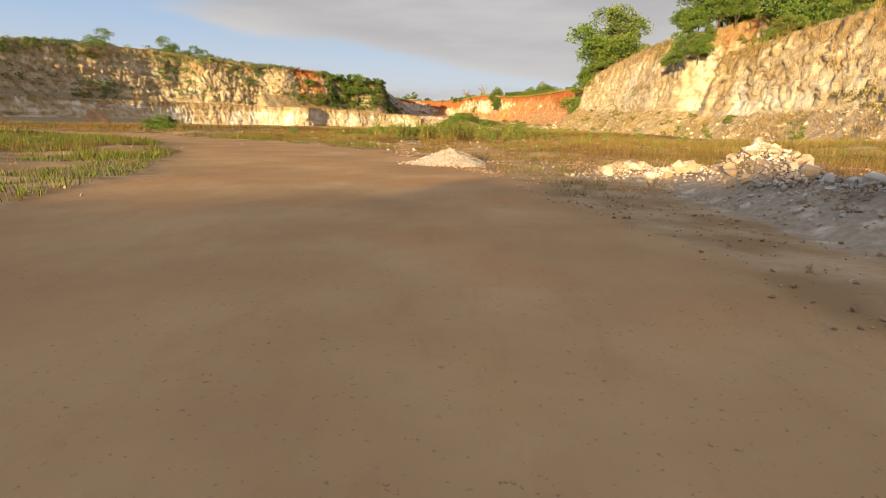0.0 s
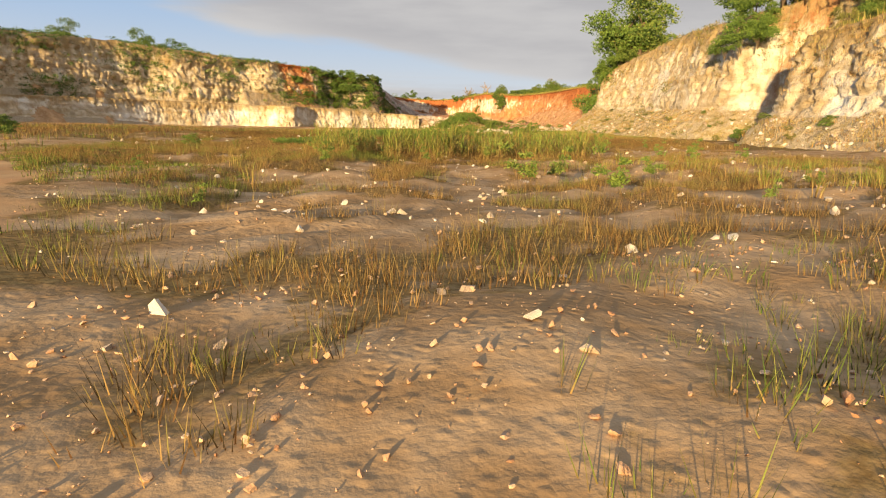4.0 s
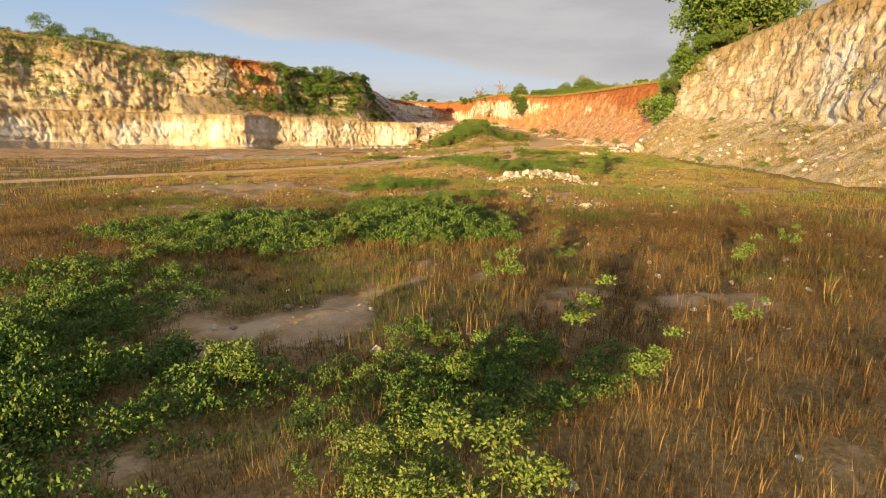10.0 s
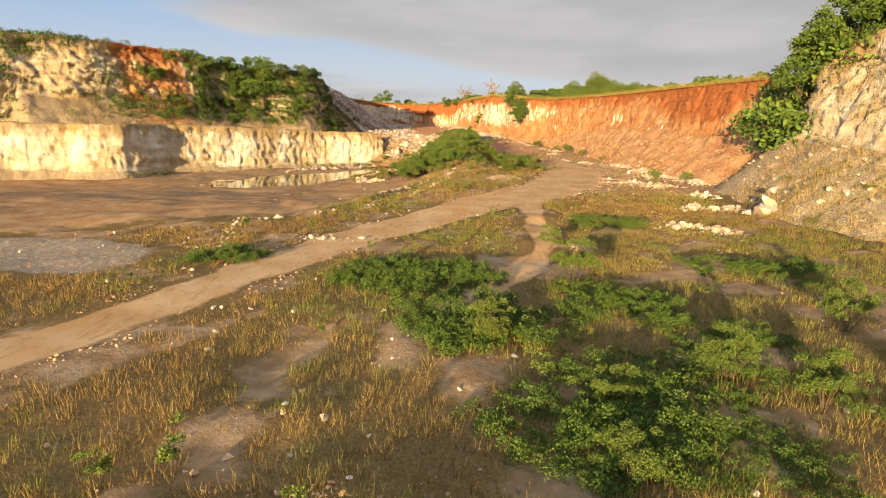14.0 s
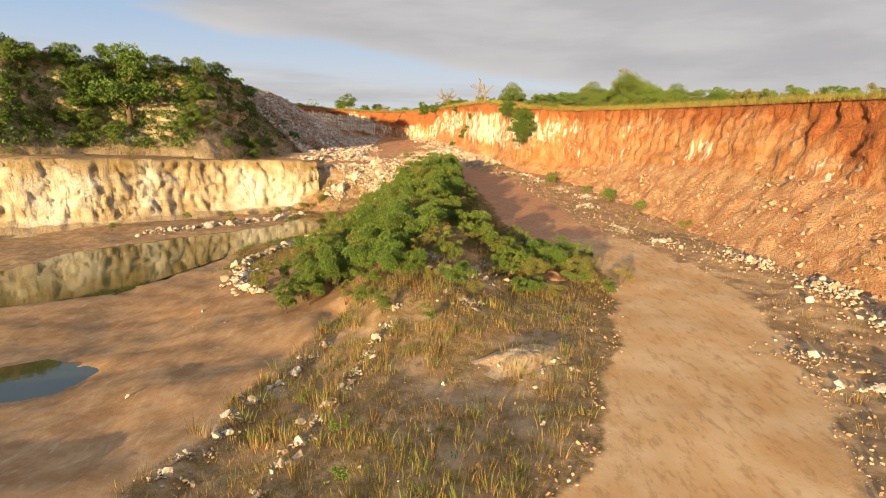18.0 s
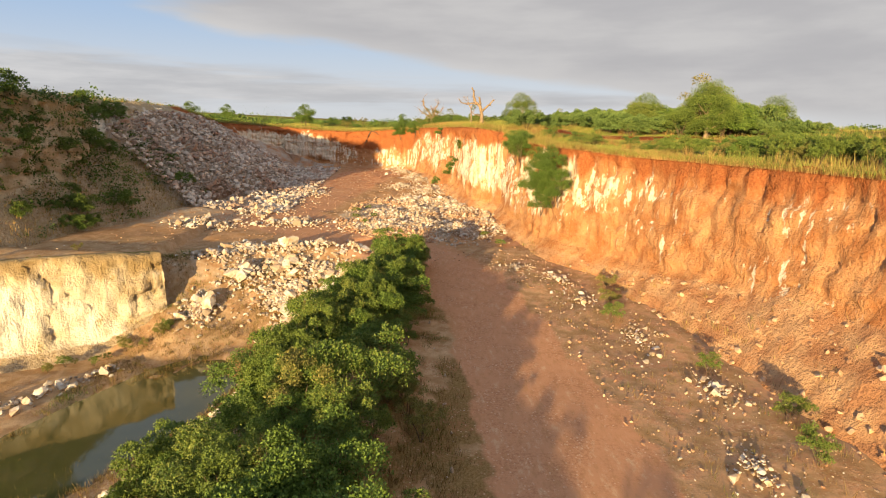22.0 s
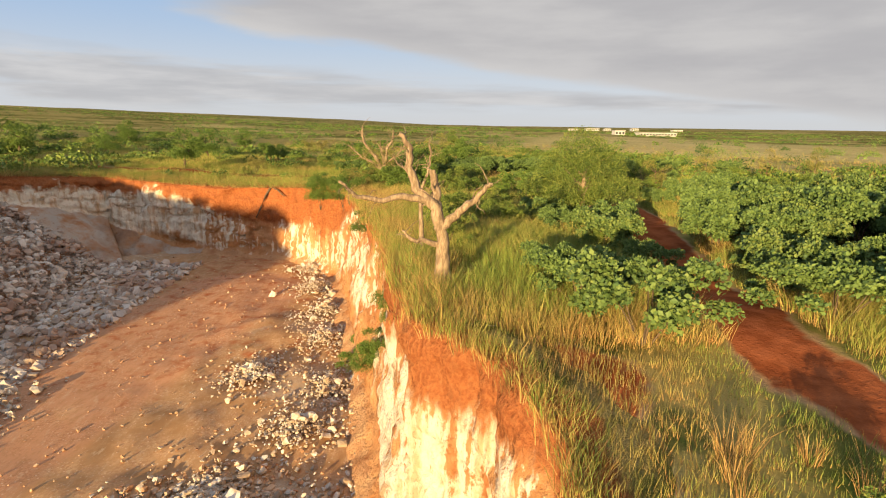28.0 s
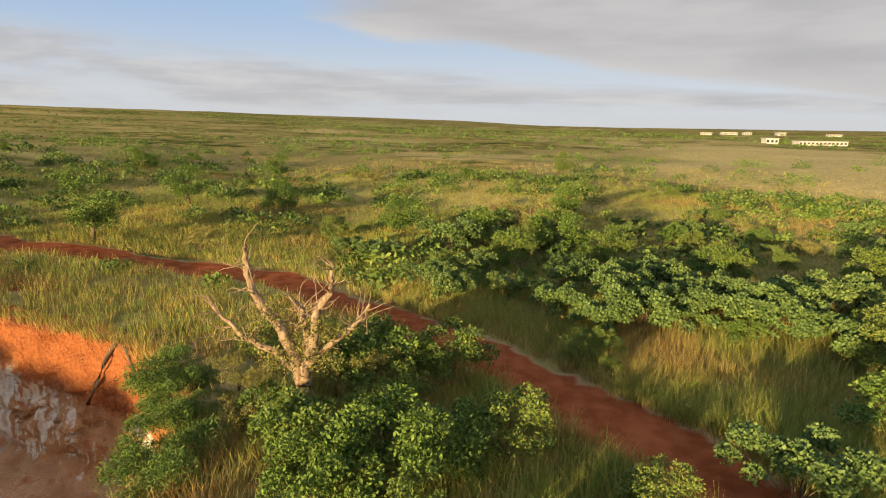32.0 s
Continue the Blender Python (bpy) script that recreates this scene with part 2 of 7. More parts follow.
def floor_height(x, y):
    x, y = np.asarray(x, float), np.asarray(y, float)
    z = -0.15 - 0.35 * smooth(25, 60, y)
    z = z - 2.9 * smooth(14, -14, x - 0.12 * (y - 240)) * smooth(190, 232, y)  # the low ground by the ponds
    ramp = np.interp(y, [150, 215, 250, 275, 300, 330, 350, 372, 400], [0, 0.4, 0.9, 1.8, 2.9, 4.0, 4.9, 6.2, 6.8])
    z = np.where(y > 150, z + (ramp + 0.5) * smooth(-4, 12, x + 0.0 * y) * smooth(150, 225, y), z)
    # the overgrown ridge between pond and road
    ridge, _ = poly_distance(x, y, [(9, 218), (10, 235), (9, 255), (9, 275), (7, 292), (8, 300)], closed=False)
    z = z + 1.5 * smooth(8, 0, ridge) * smooth(212, 226, y)
    bank, _ = poly_distance(x, y, [(-9, 301), (-3, 303.5), (6, 304.5), (11, 302)], closed=False)
    z = np.where(y < 306, np.maximum(z, 3.5 - 0.55 * bank + 0.5 * fbm2(x, y, 3.0, 3, 27) * smooth(14, 8, bank)), z)
    z = z + (1.5 + 1.9 * np.abs(fbm2(x, y, 6.0, 3, 16))) * smooth(1.0, 0.55, np.hypot((x - 13.3) / 12.0, (y - 325) / 18) + 0.16 * fbm2(x, y, 5.0, 2, 28)) + 0.5 * smooth(5, 1, np.hypot(x - 11, y - 137))
    z = z + 0.5 * smooth(6, 1, np.hypot((x - 3) * 0.8, y - 142))
    z = z + 0.5 * smooth(1.0, 0.1, poly_distance(x, y, [(5.9, 6.5), (5.7, 8.8), (6.0, 10.4)], False)[0] / 1.5) + 0.25 * smooth(1.0, 0.1, poly_distance(x, y, [(5.9, 10), (5.6, 12.5), (4.6, 14.2)], False)[0] / 1.2)
    ditch, _ = poly_distance(x, y, [(-1, 196), (2.2, 207), (5.2, 219), (4, 226)], closed=False)
    z = z - 0.5 * smooth(2.2, 0.6, ditch)
    wobble = fbm2(x, y, 2.5, 3, 19)
    for pts, level in PONDS:
        inside, _ = poly_distance(x, y, pts)
        z = z + (np.minimum(z, level - 0.4) - z) * smooth(-1.2 + 0.8 * wobble, 0.8 + 0.8 * wobble, inside)
    return z


def ground_height(x, y):
    x, y = np.asarray(x, float), np.asarray(y, float)
    z = floor_height(x, y)
    bench, along = poly_distance(x, y, BENCH_POLY)
    edge = np.interp(along, np.arange(len(BENCH)), [b[2] for b in BENCH])
    deep = np.where(y < 296, edge + 0.0, np.interp(y, [296, 320, 345, 372, 400], [4.2, 4.2, 4.9, 6.2, 6.8]))
    deep = np.where(x > -14, np.minimum(deep, np.interp(y, [290, 300, 330, 350, 372, 400], [2.6, 3.2, 4.1, 4.9, 6.2, 6.8])), deep)
    z = np.where(bench > 0, z + (deep - z) * smooth(0.0, 2.2, bench), z)
    rim, along = poly_distance(x, y, RIM_POLY)
    n = len(RIM)
    top = np.interp(along % n, np.arange(n + 1), [r[2] for r in RIM] + [RIM[0][2]])
    out = -rim
    plain = 16.5 - 12.5 * smooth(70, -50, y) - 10 * smooth(-110, -170, x) * smooth(260, 160, y)
    far = top + (plain - top) * smooth(25, 90, out) + 6 * smooth(30, 90, out) * smooth(-30, -110, x) * smooth(210, 260, y) * smooth(700, 330, y)
    far = far + 30 * smooth(-60, -900, x) * smooth(420, 1100, y) - 3.0 * smooth(60, 300, x) * smooth(300, 500, y)
    far = far + (2.0 * smooth(4, 30, out) * smooth(330, 120, y) + 7.0 * smooth(3, 24, out) * smooth(175, 120, y)) * (x > 0) * smooth(0, 40, y)
    far = far + fbm2(x, y, 60.0, 3, 5) * 1.4 * smooth(12, 120, out) + fbm2(x, y, 9.0, 3, 6) * 0.35 * smooth(1, 8, out)
    z = np.where(out > 0, z + (far - z) * smooth(0.0, 1.6, out), z)
    calm = smooth(0.0, 5.0, np.minimum(poly_distance(x, y, HAUL_ROAD, False)[0] - 3.5, poly_distance(x, y, ENTRY_ROAD, False)[0] - 3.0))
    z = z + np.where(out > 0, 0.0, (0.22 * np.abs(fbm2(x, y, 1.7, 3, 14)) * smooth(20, 32, y) * smooth(220, 190, y) + 0.1 * fbm2(x, y, 0.9, 2, 15) * smooth(200, 215, y) * (y < 300)) * calm + 0.32 * np.abs(fbm2(x, y, 2.6, 3, 18)) * smooth(306, 316, y) * smooth(1, 9, np.abs(x + 3)) + fbm2(x, y, 5.0, 4, 11) * (0.05 + 0.16 * calm) + fbm2(x, y, 22.0, 2, 12) * 0.3 * calm)
    return z


def thickness(x, y):
    """How thickly the grass stands on the quarry floor."""
    return fbm2(x, y, 2.2, 4, 51) + 0.5 * fbm2(x, y, 14.0, 2, 52) + 0.3 * smooth(55, 90, y) + 0.45 * smooth(74, 84, y) * smooth(128, 116, y) - 0.05 * smooth(70, 40, y) - 0.5 * smooth(60, 64, y) * smooth(80, 74, y) * smooth(-9, -3, x)


def height_at(x, y):
    return float(ground_height(np.array([x]), np.array([y]))[0])


# ---- materials ----
def material(name, build):
    m = bpy.data.materials.new(name)
    m.use_nodes = True
    t = m.node_tree
    t.nodes.clear()
    out = t.nodes.new("ShaderNodeOutputMaterial")
    bsdf = t.nodes.new("ShaderNodeBsdfPrincipled")
    t.links.new(bsdf.outputs[0], out.inputs[0])
    build(Nodes(t), bsdf)
    return m


class Nodes:
    def __init__(self, tree):
        self.t = tree

    def add(self, kind, **values):
        nd = self.t.nodes.new(kind)
        for k, v in values.items():
            setattr(nd, k, v)
        return nd

    def link(self, a, b):
        self.t.links.new(a, b)

    def put(self, socket, v):
        if isinstance(v, (int, float)):
            socket.default_value = v
        elif isinstance(v, tuple):
            socket.default_value = (*v, 1)
        else:
            self.link(v, socket)

    def place(self):
        return self.add("ShaderNodeNewGeometry").outputs["Position"]

    def attr(self, name):
        return self.add("ShaderNodeAttribute", attribute_name=name).outputs["Fac"]

    def noise(self, scale, detail=5.0, rough=0.55, vector=None, stretch=None):
        v = vector or self.place()
        if stretch:
            mp = self.add("ShaderNodeMapping")
            mp.inputs["Scale"].default_value = stretch
            self.link(v, mp.inputs[0])
            v = mp.outputs[0]
        nd = self.add("ShaderNodeTexNoise")
        nd.inputs["Scale"].default_value, nd.inputs["Detail"].default_value, nd.inputs["Roughness"].default_value = scale, detail, rough
        self.link(v, nd.inputs["Vector"])
        return nd.outputs[0]

    def cells(self, scale):
        nd = self.add("ShaderNodeTexVoronoi")
        nd.inputs["Scale"].default_value = scale
        self.link(self.place(), nd.inputs["Vector"])
        return nd.outputs["Distance"]

    def ramp(self, v, a, b, lo=0.0, hi=1.0):
        nd = self.add("ShaderNodeMapRange", interpolation_type="SMOOTHSTEP")
        nd.inputs[1].default_value, nd.inputs[2].default_value, nd.inputs[3].default_value, nd.inputs[4].default_value = a, b, lo, hi
        self.put(nd.inputs[0], v)
        return nd.outputs[0]

    def math(self, op, a, b=0.0):
        nd = self.add("ShaderNodeMath", operation=op)
        self.put(nd.inputs[0], a)
        self.put(nd.inputs[1], b)
        return nd.outputs[0]

    def mix(self, f, a, b):
        nd = self.add("ShaderNodeMix", data_type="RGBA")
        self.put(nd.inputs[0], f)
        self.put(nd.inputs[6], a)
        self.put(nd.inputs[7], b)
        return nd.outputs[2]

    def bump(self, bsdf, heights, strength, distance):
        nd = self.add("ShaderNodeBump")
        nd.inputs["Strength"].default_value, nd.inputs["Distance"].default_value = strength, distance
        self.link(heights, nd.inputs["Height"])
        self.link(nd.outputs[0], bsdf.inputs["Normal"])


def build_ground(n, b):
    """Bare pale earth with dirt track, white rock dust, red soil and green by the sheet's own masks."""
    fine, mid, big = n.noise(9.0, 8.0, 0.65), n.noise(0.9, 6.0), n.noise(0.11, 4.0)
    earth = n.mix(n.ramp(mid, 0.35, 0.7), (0.34, 0.215, 0.11), (0.52, 0.365, 0.22))
    earth = n.mix(n.ramp(fine, 0.45, 0.8, 0.0, 0.55), earth, (0.30, 0.205, 0.115))
    straw = n.mix(n.ramp(fine, 0.3, 0.7), (0.17, 0.105, 0.042), (0.31, 0.215, 0.095))
    base = n.mix(n.ramp(n.math("ADD", n.attr("grassy"), n.math("MULTIPLY", n.math("SUBTRACT", n.noise(1.6, 8.0, 0.75), 0.5), 2.6)), 0.2, 0.85), earth, straw)
    track = n.mix(n.ramp(n.noise(0.35, 5.0), 0.3, 0.75), (0.43, 0.262, 0.135), (0.57, 0.375, 0.20))
    haul = n.mix(n.ramp(n.noise(0.35, 5.0), 0.3, 0.75), (0.62, 0.36, 0.16), (0.76, 0.53, 0.30))
    haul = n.mix(n.ramp(n.math("ADD", n.noise(0.16, 4.0), n.math("MULTIPLY", n.attr("rosy"), 0.5)), 0.62, 0.9), haul, (0.52, 0.275, 0.155))
    track = n.mix(n.ramp(n.noise(0.3, 5.0), 0.46, 0.66, 0.0, 0.6), track, (0.52, 0.275, 0.13))
    track = n.mix(n.ramp(n.noise(26.0, 3.0), 0.64, 0.72, 0.0, 0.6), track, (0.22, 0.13, 0.07))
    track = n.mix(n.attr("haul"), track, haul)
    track = n.mix(n.ramp(fine, 0.5, 0.85, 0.0, 0.3), track, (0.42, 0.31, 0.19))
    track = n.mix(n.attr("flats"), track, n.mix(n.ramp(n.noise(0.5, 8.0, 0.65), 0.35, 0.65), (0.36, 0.205, 0.10), (0.52, 0.33, 0.18)))
    ruts = n.noise(1.0, 8.0, 0.72, stretch=(2.6, 0.9, 1.0))
    track = n.mix(n.math("MULTIPLY", n.ramp(ruts, 0.36, 0.5, 0.5, 0.0), n.ramp(n.attr("haul"), 0.0, 1.0, 0.4, 1.0)), track, (0.38, 0.21, 0.10))
    track = n.mix(n.math("MULTIPLY", n.ramp(ruts, 0.54, 0.68, 0.0, 0.5), n.ramp(n.attr("haul"), 0.0, 1.0, 0.12, 1.0)), track, (0.62, 0.47, 0.31))
    edge = n.math("MULTIPLY", n.math("SUBTRACT", mid, 0.5), 0.9)
    base = n.mix(n.ramp(n.math("ADD", n.attr("track"), edge), 0.35, 0.65), base, track)
    white = n.mix(n.ramp(fine, 0.3, 0.7), (0.44, 0.34, 0.235), (0.70, 0.60, 0.47))
    rubble = n.ramp(n.cells(2.6), 0.12, 0.5)
    crumbs = n.ramp(n.noise(5.5, 6.0, 0.7), 0.44, 0.6)
    white = n.mix(n.math("MULTIPLY", rubble, 0.55), white, (0.27, 0.185, 0.12))
    pit = n.math("MULTIPLY", n.attr("rosy"), n.ramp(n.noise(0.5, 6.0, 0.7), 0.42, 0.6))
    base = n.mix(n.math("MULTIPLY", pit, n.math("MULTIPLY", crumbs, 0.6)), base, (0.34, 0.165, 0.09))
    base = n.mix(n.math("MULTIPLY", pit, n.ramp(n.cells(4.2), 0.28, 0.1, 0.0, 0.6)), base, (0.70, 0.54, 0.39))
    base = n.mix(n.ramp(n.math("ADD", n.attr("white"), edge), 0.4, 0.75), base, white)
    red = n.mix(n.ramp(mid, 0.3, 0.7), (0.21, 0.058, 0.022), (0.35, 0.11, 0.045))
    base = n.mix(n.ramp(n.math("ADD", n.attr("red"), edge), 0.4, 0.7), base, red)
    green = n.mix(n.ramp(n.noise(0.25, 6.0), 0.35, 0.65), (0.065, 0.088, 0.02), (0.21, 0.185, 0.055))
    green = n.mix(n.ramp(big, 0.45, 0.62), green, (0.36, 0.28, 0.10))
    green = n.mix(n.ramp(n.noise(0.05, 6.0, 0.7), 0.5, 0.62), green, (0.05, 0.075, 0.02))
    green = n.mix(n.ramp(n.noise(0.013, 5.0, 0.6), 0.46, 0.58, 0.0, 0.85), green, n.mix(n.ramp(mid, 0.35, 0.65), (0.26, 0.215, 0.075), (0.38, 0.30, 0.115)))
    green = n.mix(n.math("MULTIPLY", n.attr("gold"), 0.85), green, n.mix(n.ramp(mid, 0.35, 0.65), (0.46, 0.36, 0.14), (0.64, 0.51, 0.23)))
    base = n.mix(n.ramp(n.math("ADD", n.attr("green"), edge), 0.4, 0.7), base, green)
    n.put(b.inputs["Base Color"], base)
    b.inputs["Roughness"].default_value = 0.95
    b.inputs["Specular IOR Level"].default_value = 0.0
    pebble = n.ramp(n.cells(7.0), 0.0, 0.45, 1.0, 0.0)
    lumps = n.math("ADD", n.math("MULTIPLY", mid, 1.4), n.math("ADD", n.math("MULTIPLY", n.noise(2.8, 5.0), 1.1), n.math("MULTIPLY", pebble, 0.25)))
    calm = n.math("SUBTRACT", 1.0, n.math("MULTIPLY", n.attr("track"), 0.9))
    n.bump(b, n.math("ADD", n.math("MULTIPLY", lumps, calm), n.math("MULTIPLY", fine, 0.16)), 0.8, 0.05)


def build_cliff(n, b):
    """Limestone, cream to white, stained with streaks of red soil that come down from the rim."""
    streak = n.noise(1.0, 7.0, 0.6, stretch=(0.45, 0.45, 0.05))
    mid, fine, patch = n.noise(0.5, 6.0), n.noise(5.0, 8.0, 0.65), n.noise(0.13, 4.0)
    bands = n.noise(1.0, 5.0, 0.6, stretch=(0.03, 0.03, 1.3))
    thin = n.noise(1.0, 6.0, 0.6, stretch=(1.9, 1.9, 0.14))
    up, redness, whiteness = n.attr("up"), n.attr("red"), n.attr("white")
    rock = n.mix(n.ramp(mid, 0.35, 0.65), (0.47, 0.365, 0.225), (0.70, 0.60, 0.44))
    rock = n.mix(n.ramp(streak, 0.54, 0.74, 0.0, 0.6), rock, (0.32, 0.24, 0.14))
    rock = n.mix(n.ramp(thin, 0.56, 0.72, 0.0, 0.35), rock, (0.38, 0.28, 0.16))
    rock = n.mix(n.ramp(bands, 0.46, 0.68, 0.0, 0.5), rock, (0.42, 0.30, 0.16))
    rock = n.mix(n.ramp(n.math("ADD", patch, n.math("MULTIPLY", whiteness, 0.45)), 0.60, 0.82), rock, (0.83, 0.79, 0.70))
    rock = n.mix(n.ramp(n.math("ADD", up, n.math("MULTIPLY", n.math("SUBTRACT", streak, 0.5), 0.9)), 0.74, 0.95, 0.0, 0.8), rock, (0.36, 0.25, 0.11))
    level = n.math("ADD", up, n.math("ADD", n.math("MULTIPLY", n.math("SUBTRACT", streak, 0.5), 0.55), n.math("ADD", n.math("MULTIPLY", n.math("SUBTRACT", mid, 0.5), 0.3), n.ramp(redness, 0.95, 1.35, 0.0, 0.35))))
    soil = n.mix(n.ramp(fine, 0.3, 0.75), (0.29, 0.095, 0.036), (0.46, 0.18, 0.072))
    tan = n.mix(n.ramp(mid, 0.32, 0.66), (0.42, 0.185, 0.075), (0.58, 0.32, 0.155))
    tan = n.mix(n.ramp(fine, 0.5, 0.8, 0.0, 0.6), tan, (0.64, 0.42, 0.24))
    tan = n.mix(n.ramp(thin, 0.53, 0.68, 0.0, 0.65), tan, (0.40, 0.145, 0.055))
    where = n.math("MULTIPLY", n.math("SUBTRACT", n.noise(1.0, 3.0, 0.6, stretch=(0.15, 0.15, 0.15)), 0.5), 1.6)
    broken = n.math("MULTIPLY", n.math("SUBTRACT", n.noise(1.0, 10.0, 0.7, stretch=(0.9, 0.9, 0.55)), 0.5), 1.25)
    drips = n.math("MULTIPLY", n.math("SUBTRACT", n.noise(1.0, 5.0, 0.6, stretch=(2.0, 2.0, 0.08)), 0.5), -1.35)
    chalk = n.math("ADD", n.math("ADD", where, broken), n.math("ADD", drips, n.math("MULTIPLY", whiteness, 0.85)))
    chalk = n.math("MULTIPLY", n.ramp(chalk, 0.20, 0.33), n.math("MULTIPLY", n.ramp(level, 0.26, 0.42), n.ramp(level, 0.90, 0.82)))
    tan = n.mix(chalk, tan, n.mix(n.ramp(thin, 0.45, 0.66), (0.82, 0.74, 0.61), (0.62, 0.44, 0.28)))
    tan = n.mix(n.ramp(level, 0.80, 0.92), tan, soil)
    col = n.mix(n.ramp(n.math("ADD", redness, n.math("MULTIPLY", n.math("SUBTRACT", streak, 0.5), 0.5)), 0.32, 0.5), rock, tan)
    scree = n.mix(n.ramp(fine, 0.35, 0.7), (0.36, 0.27, 0.17), (0.54, 0.45, 0.33))
    scree = n.mix(n.math("MULTIPLY", n.ramp(n.attr("red"), 0.2, 0.6), 0.92), scree, n.mix(n.ramp(mid, 0.35, 0.65), (0.44, 0.21, 0.10), (0.60, 0.36, 0.19)))
    scree = n.mix(n.math("MULTIPLY", n.ramp(n.attr("white"), 0.7, 1.0), n.ramp(mid, 0.3, 0.6)), scree, n.mix(n.ramp(patch, 0.4, 0.56), (0.34, 0.21, 0.14), (0.50, 0.44, 0.38)))
    col = n.mix(n.ramp(n.math("ADD", n.attr("scree"), n.math("MULTIPLY", n.math("SUBTRACT", mid, 0.5), 0.8)), 0.4, 0.65), col, scree)
    dusty = n.mix(n.ramp(fine, 0.35, 0.7), (0.46, 0.36, 0.22), (0.66, 0.55, 0.38))
    col = n.mix(n.math("MULTIPLY", n.ramp(n.attr("weed"), 0.4, 0.6), n.ramp(n.attr("scree"), 0.3, 0.7)), col, dusty)
    pits = n.ramp(n.noise(2.3, 9.0, 0.72), 0.54, 0.68, 0.0, 0.62)
    col = n.mix(pits, col, n.mix(n.ramp(redness, 0.32, 0.5), (0.28, 0.205, 0.12), (0.29, 0.115, 0.048)))
    moss = n.mix(n.ramp(n.noise(0.8, 7.0, 0.7), 0.35, 0.65), (0.27, 0.205, 0.08), (0.56, 0.43, 0.19))
    moss = n.mix(n.ramp(fine, 0.5, 0.75, 0.0, 0.5), moss, (0.20, 0.16, 0.06))
    col = n.mix(n.ramp(n.math("ADD", n.attr("weed"), n.math("MULTIPLY", n.math("SUBTRACT", n.noise(0.7, 8.0, 0.7), 0.5), 2.0)), 0.5, 0.8, 0.0, 0.9), col, moss)
    turf = n.mix(n.ramp(n.noise(0.6, 6.0), 0.4, 0.62), (0.12, 0.125, 0.035), (0.36, 0.28, 0.11))
    col = n.mix(n.ramp(n.math("ADD", n.attr("turf"), n.math("MULTIPLY", n.math("SUBTRACT", n.noise(0.35, 5.0), 0.5), 1.2)), 0.42, 0.58), col, turf)
    n.put(b.inputs["Base Color"], col)
    b.inputs["Roughness"].default_value = 0.93
    b.inputs["Specular IOR Level"].default_value = 0.03
    n.bump(b, n.math("ADD", n.math("ADD", n.math("MULTIPLY", thin, 1.6), n.math("MULTIPLY", bands, 1.0)), n.math("ADD", mid, n.math("MULTIPLY", fine, 1.5))), 0.9, 0.19)


GROUND, CLIFF = material("quarry_ground", build_ground), material("limestone_face", build_cliff)


def mesh_from(name, verts, faces, mat, attrs=None, smooth_shade=True):
    me = bpy.data.meshes.new(name)
    verts = np.asarray(verts, np.float32)
    faces = np.asarray(faces, np.int32)
    k = faces.shape[1]
    me.vertices.add(len(verts))
    me.vertices.foreach_set("co", verts.ravel())
    me.loops.add(faces.size)
    me.loops.foreach_set("vertex_index", faces.ravel())
    me.polygons.add(len(faces))
    me.polygons.foreach_set("loop_start", np.arange(0, faces.size, k, dtype=np.int32))
    me.polygons.foreach_set("use_smooth", np.full(len(faces), smooth_shade))
    me.update(calc_edges=True)
    me.validate()
    for key, values in (attrs or {}).items():
        me.attributes.new(key, "FLOAT", "POINT").data.foreach_set("value", np.asarray(values, np.float32))
    if mat:
        me.materials.append(mat)
    return me


def grid_faces(rows, cols, wrap=False):
    a = np.arange(rows * cols).reshape(rows, cols)
    if wrap:
        a = np.concatenate([a, a[:, :1]], 1)
    return np.stack([a[:-1, :-1], a[:-1, 1:], a[1:, 1:], a[1:, :-1]], -1).reshape(-1, 4)


# ---- ground ----
def east_verge(x, y):
    """The strip of dirt and fallen stone between the haul road and the red wall."""
    mid = np.interp(y, [r[1] for r in HAUL_ROAD], [r[0] for r in HAUL_ROAD])
    return smooth(1.5, 4.0, x - mid) * smooth(196, 206, y) * smooth(308, 300, y)


def stretched(inner, step, reach, growth=1.18):
    out, s, v = [], step, inner
    while v < reach:
        s *= growth
        v += s
        out.append(v)
    return out


xs = np.array([-v for v in stretched(70, 1.1, 2600)][::-1] + list(np.arange(-70, -14, 1.0)) + list(np.arange(-14, 18, 0.5)) + list(np.arange(18, 70.01, 1.0)) + stretched(70, 1.1, 2600))
ys = np.array([-v for v in stretched(12, 0.8, 600)][::-1] + list(np.arange(-12, 75, 0.5)) + list(np.arange(75, 430, 0.9)) + stretched(430, 1.0, 4200, 1.1))
gx, gy = np.meshgrid(xs, ys)
gz = ground_height(gx, gy)
fl = gx.ravel(), gy.ravel()
rim_d = poly_distance(*fl, RIM_POLY)[0]
wob = fbm2(*fl, 4.0, 3, 21)
hroad, entry, proad = (poly_distance(*fl, line, False)[0] for line in (HAUL_ROAD, ENTRY_ROAD, PLATEAU_ROAD))
hw = np.interp(fl[1], *HAUL_WIDE)
upper_pit = smooth(300, 312, fl[1]) * (rim_d > 0)
track_mask = np.maximum.reduce([smooth(hw + 1.0, hw - 0.8, hroad + 0.6 * wob), smooth(5.2, 3.2, entry + wob), upper_pit,
                                smooth(0.5, -2.0, fl[0] + 1.5 - 0.25 * (fl[1] - 200)) * smooth(180, 192, fl[1] + 0.5 * np.maximum(-fl[0] - 8, 0)) * smooth(252, 240, fl[1]) * 0.85, 0.75 * smooth(1.6, 0.6, poly_distance(*fl, SIDE_PATH, False)[0] + 0.5 * wob)])
track_mask = np.maximum(track_mask, 0.42 * east_verge(*fl))
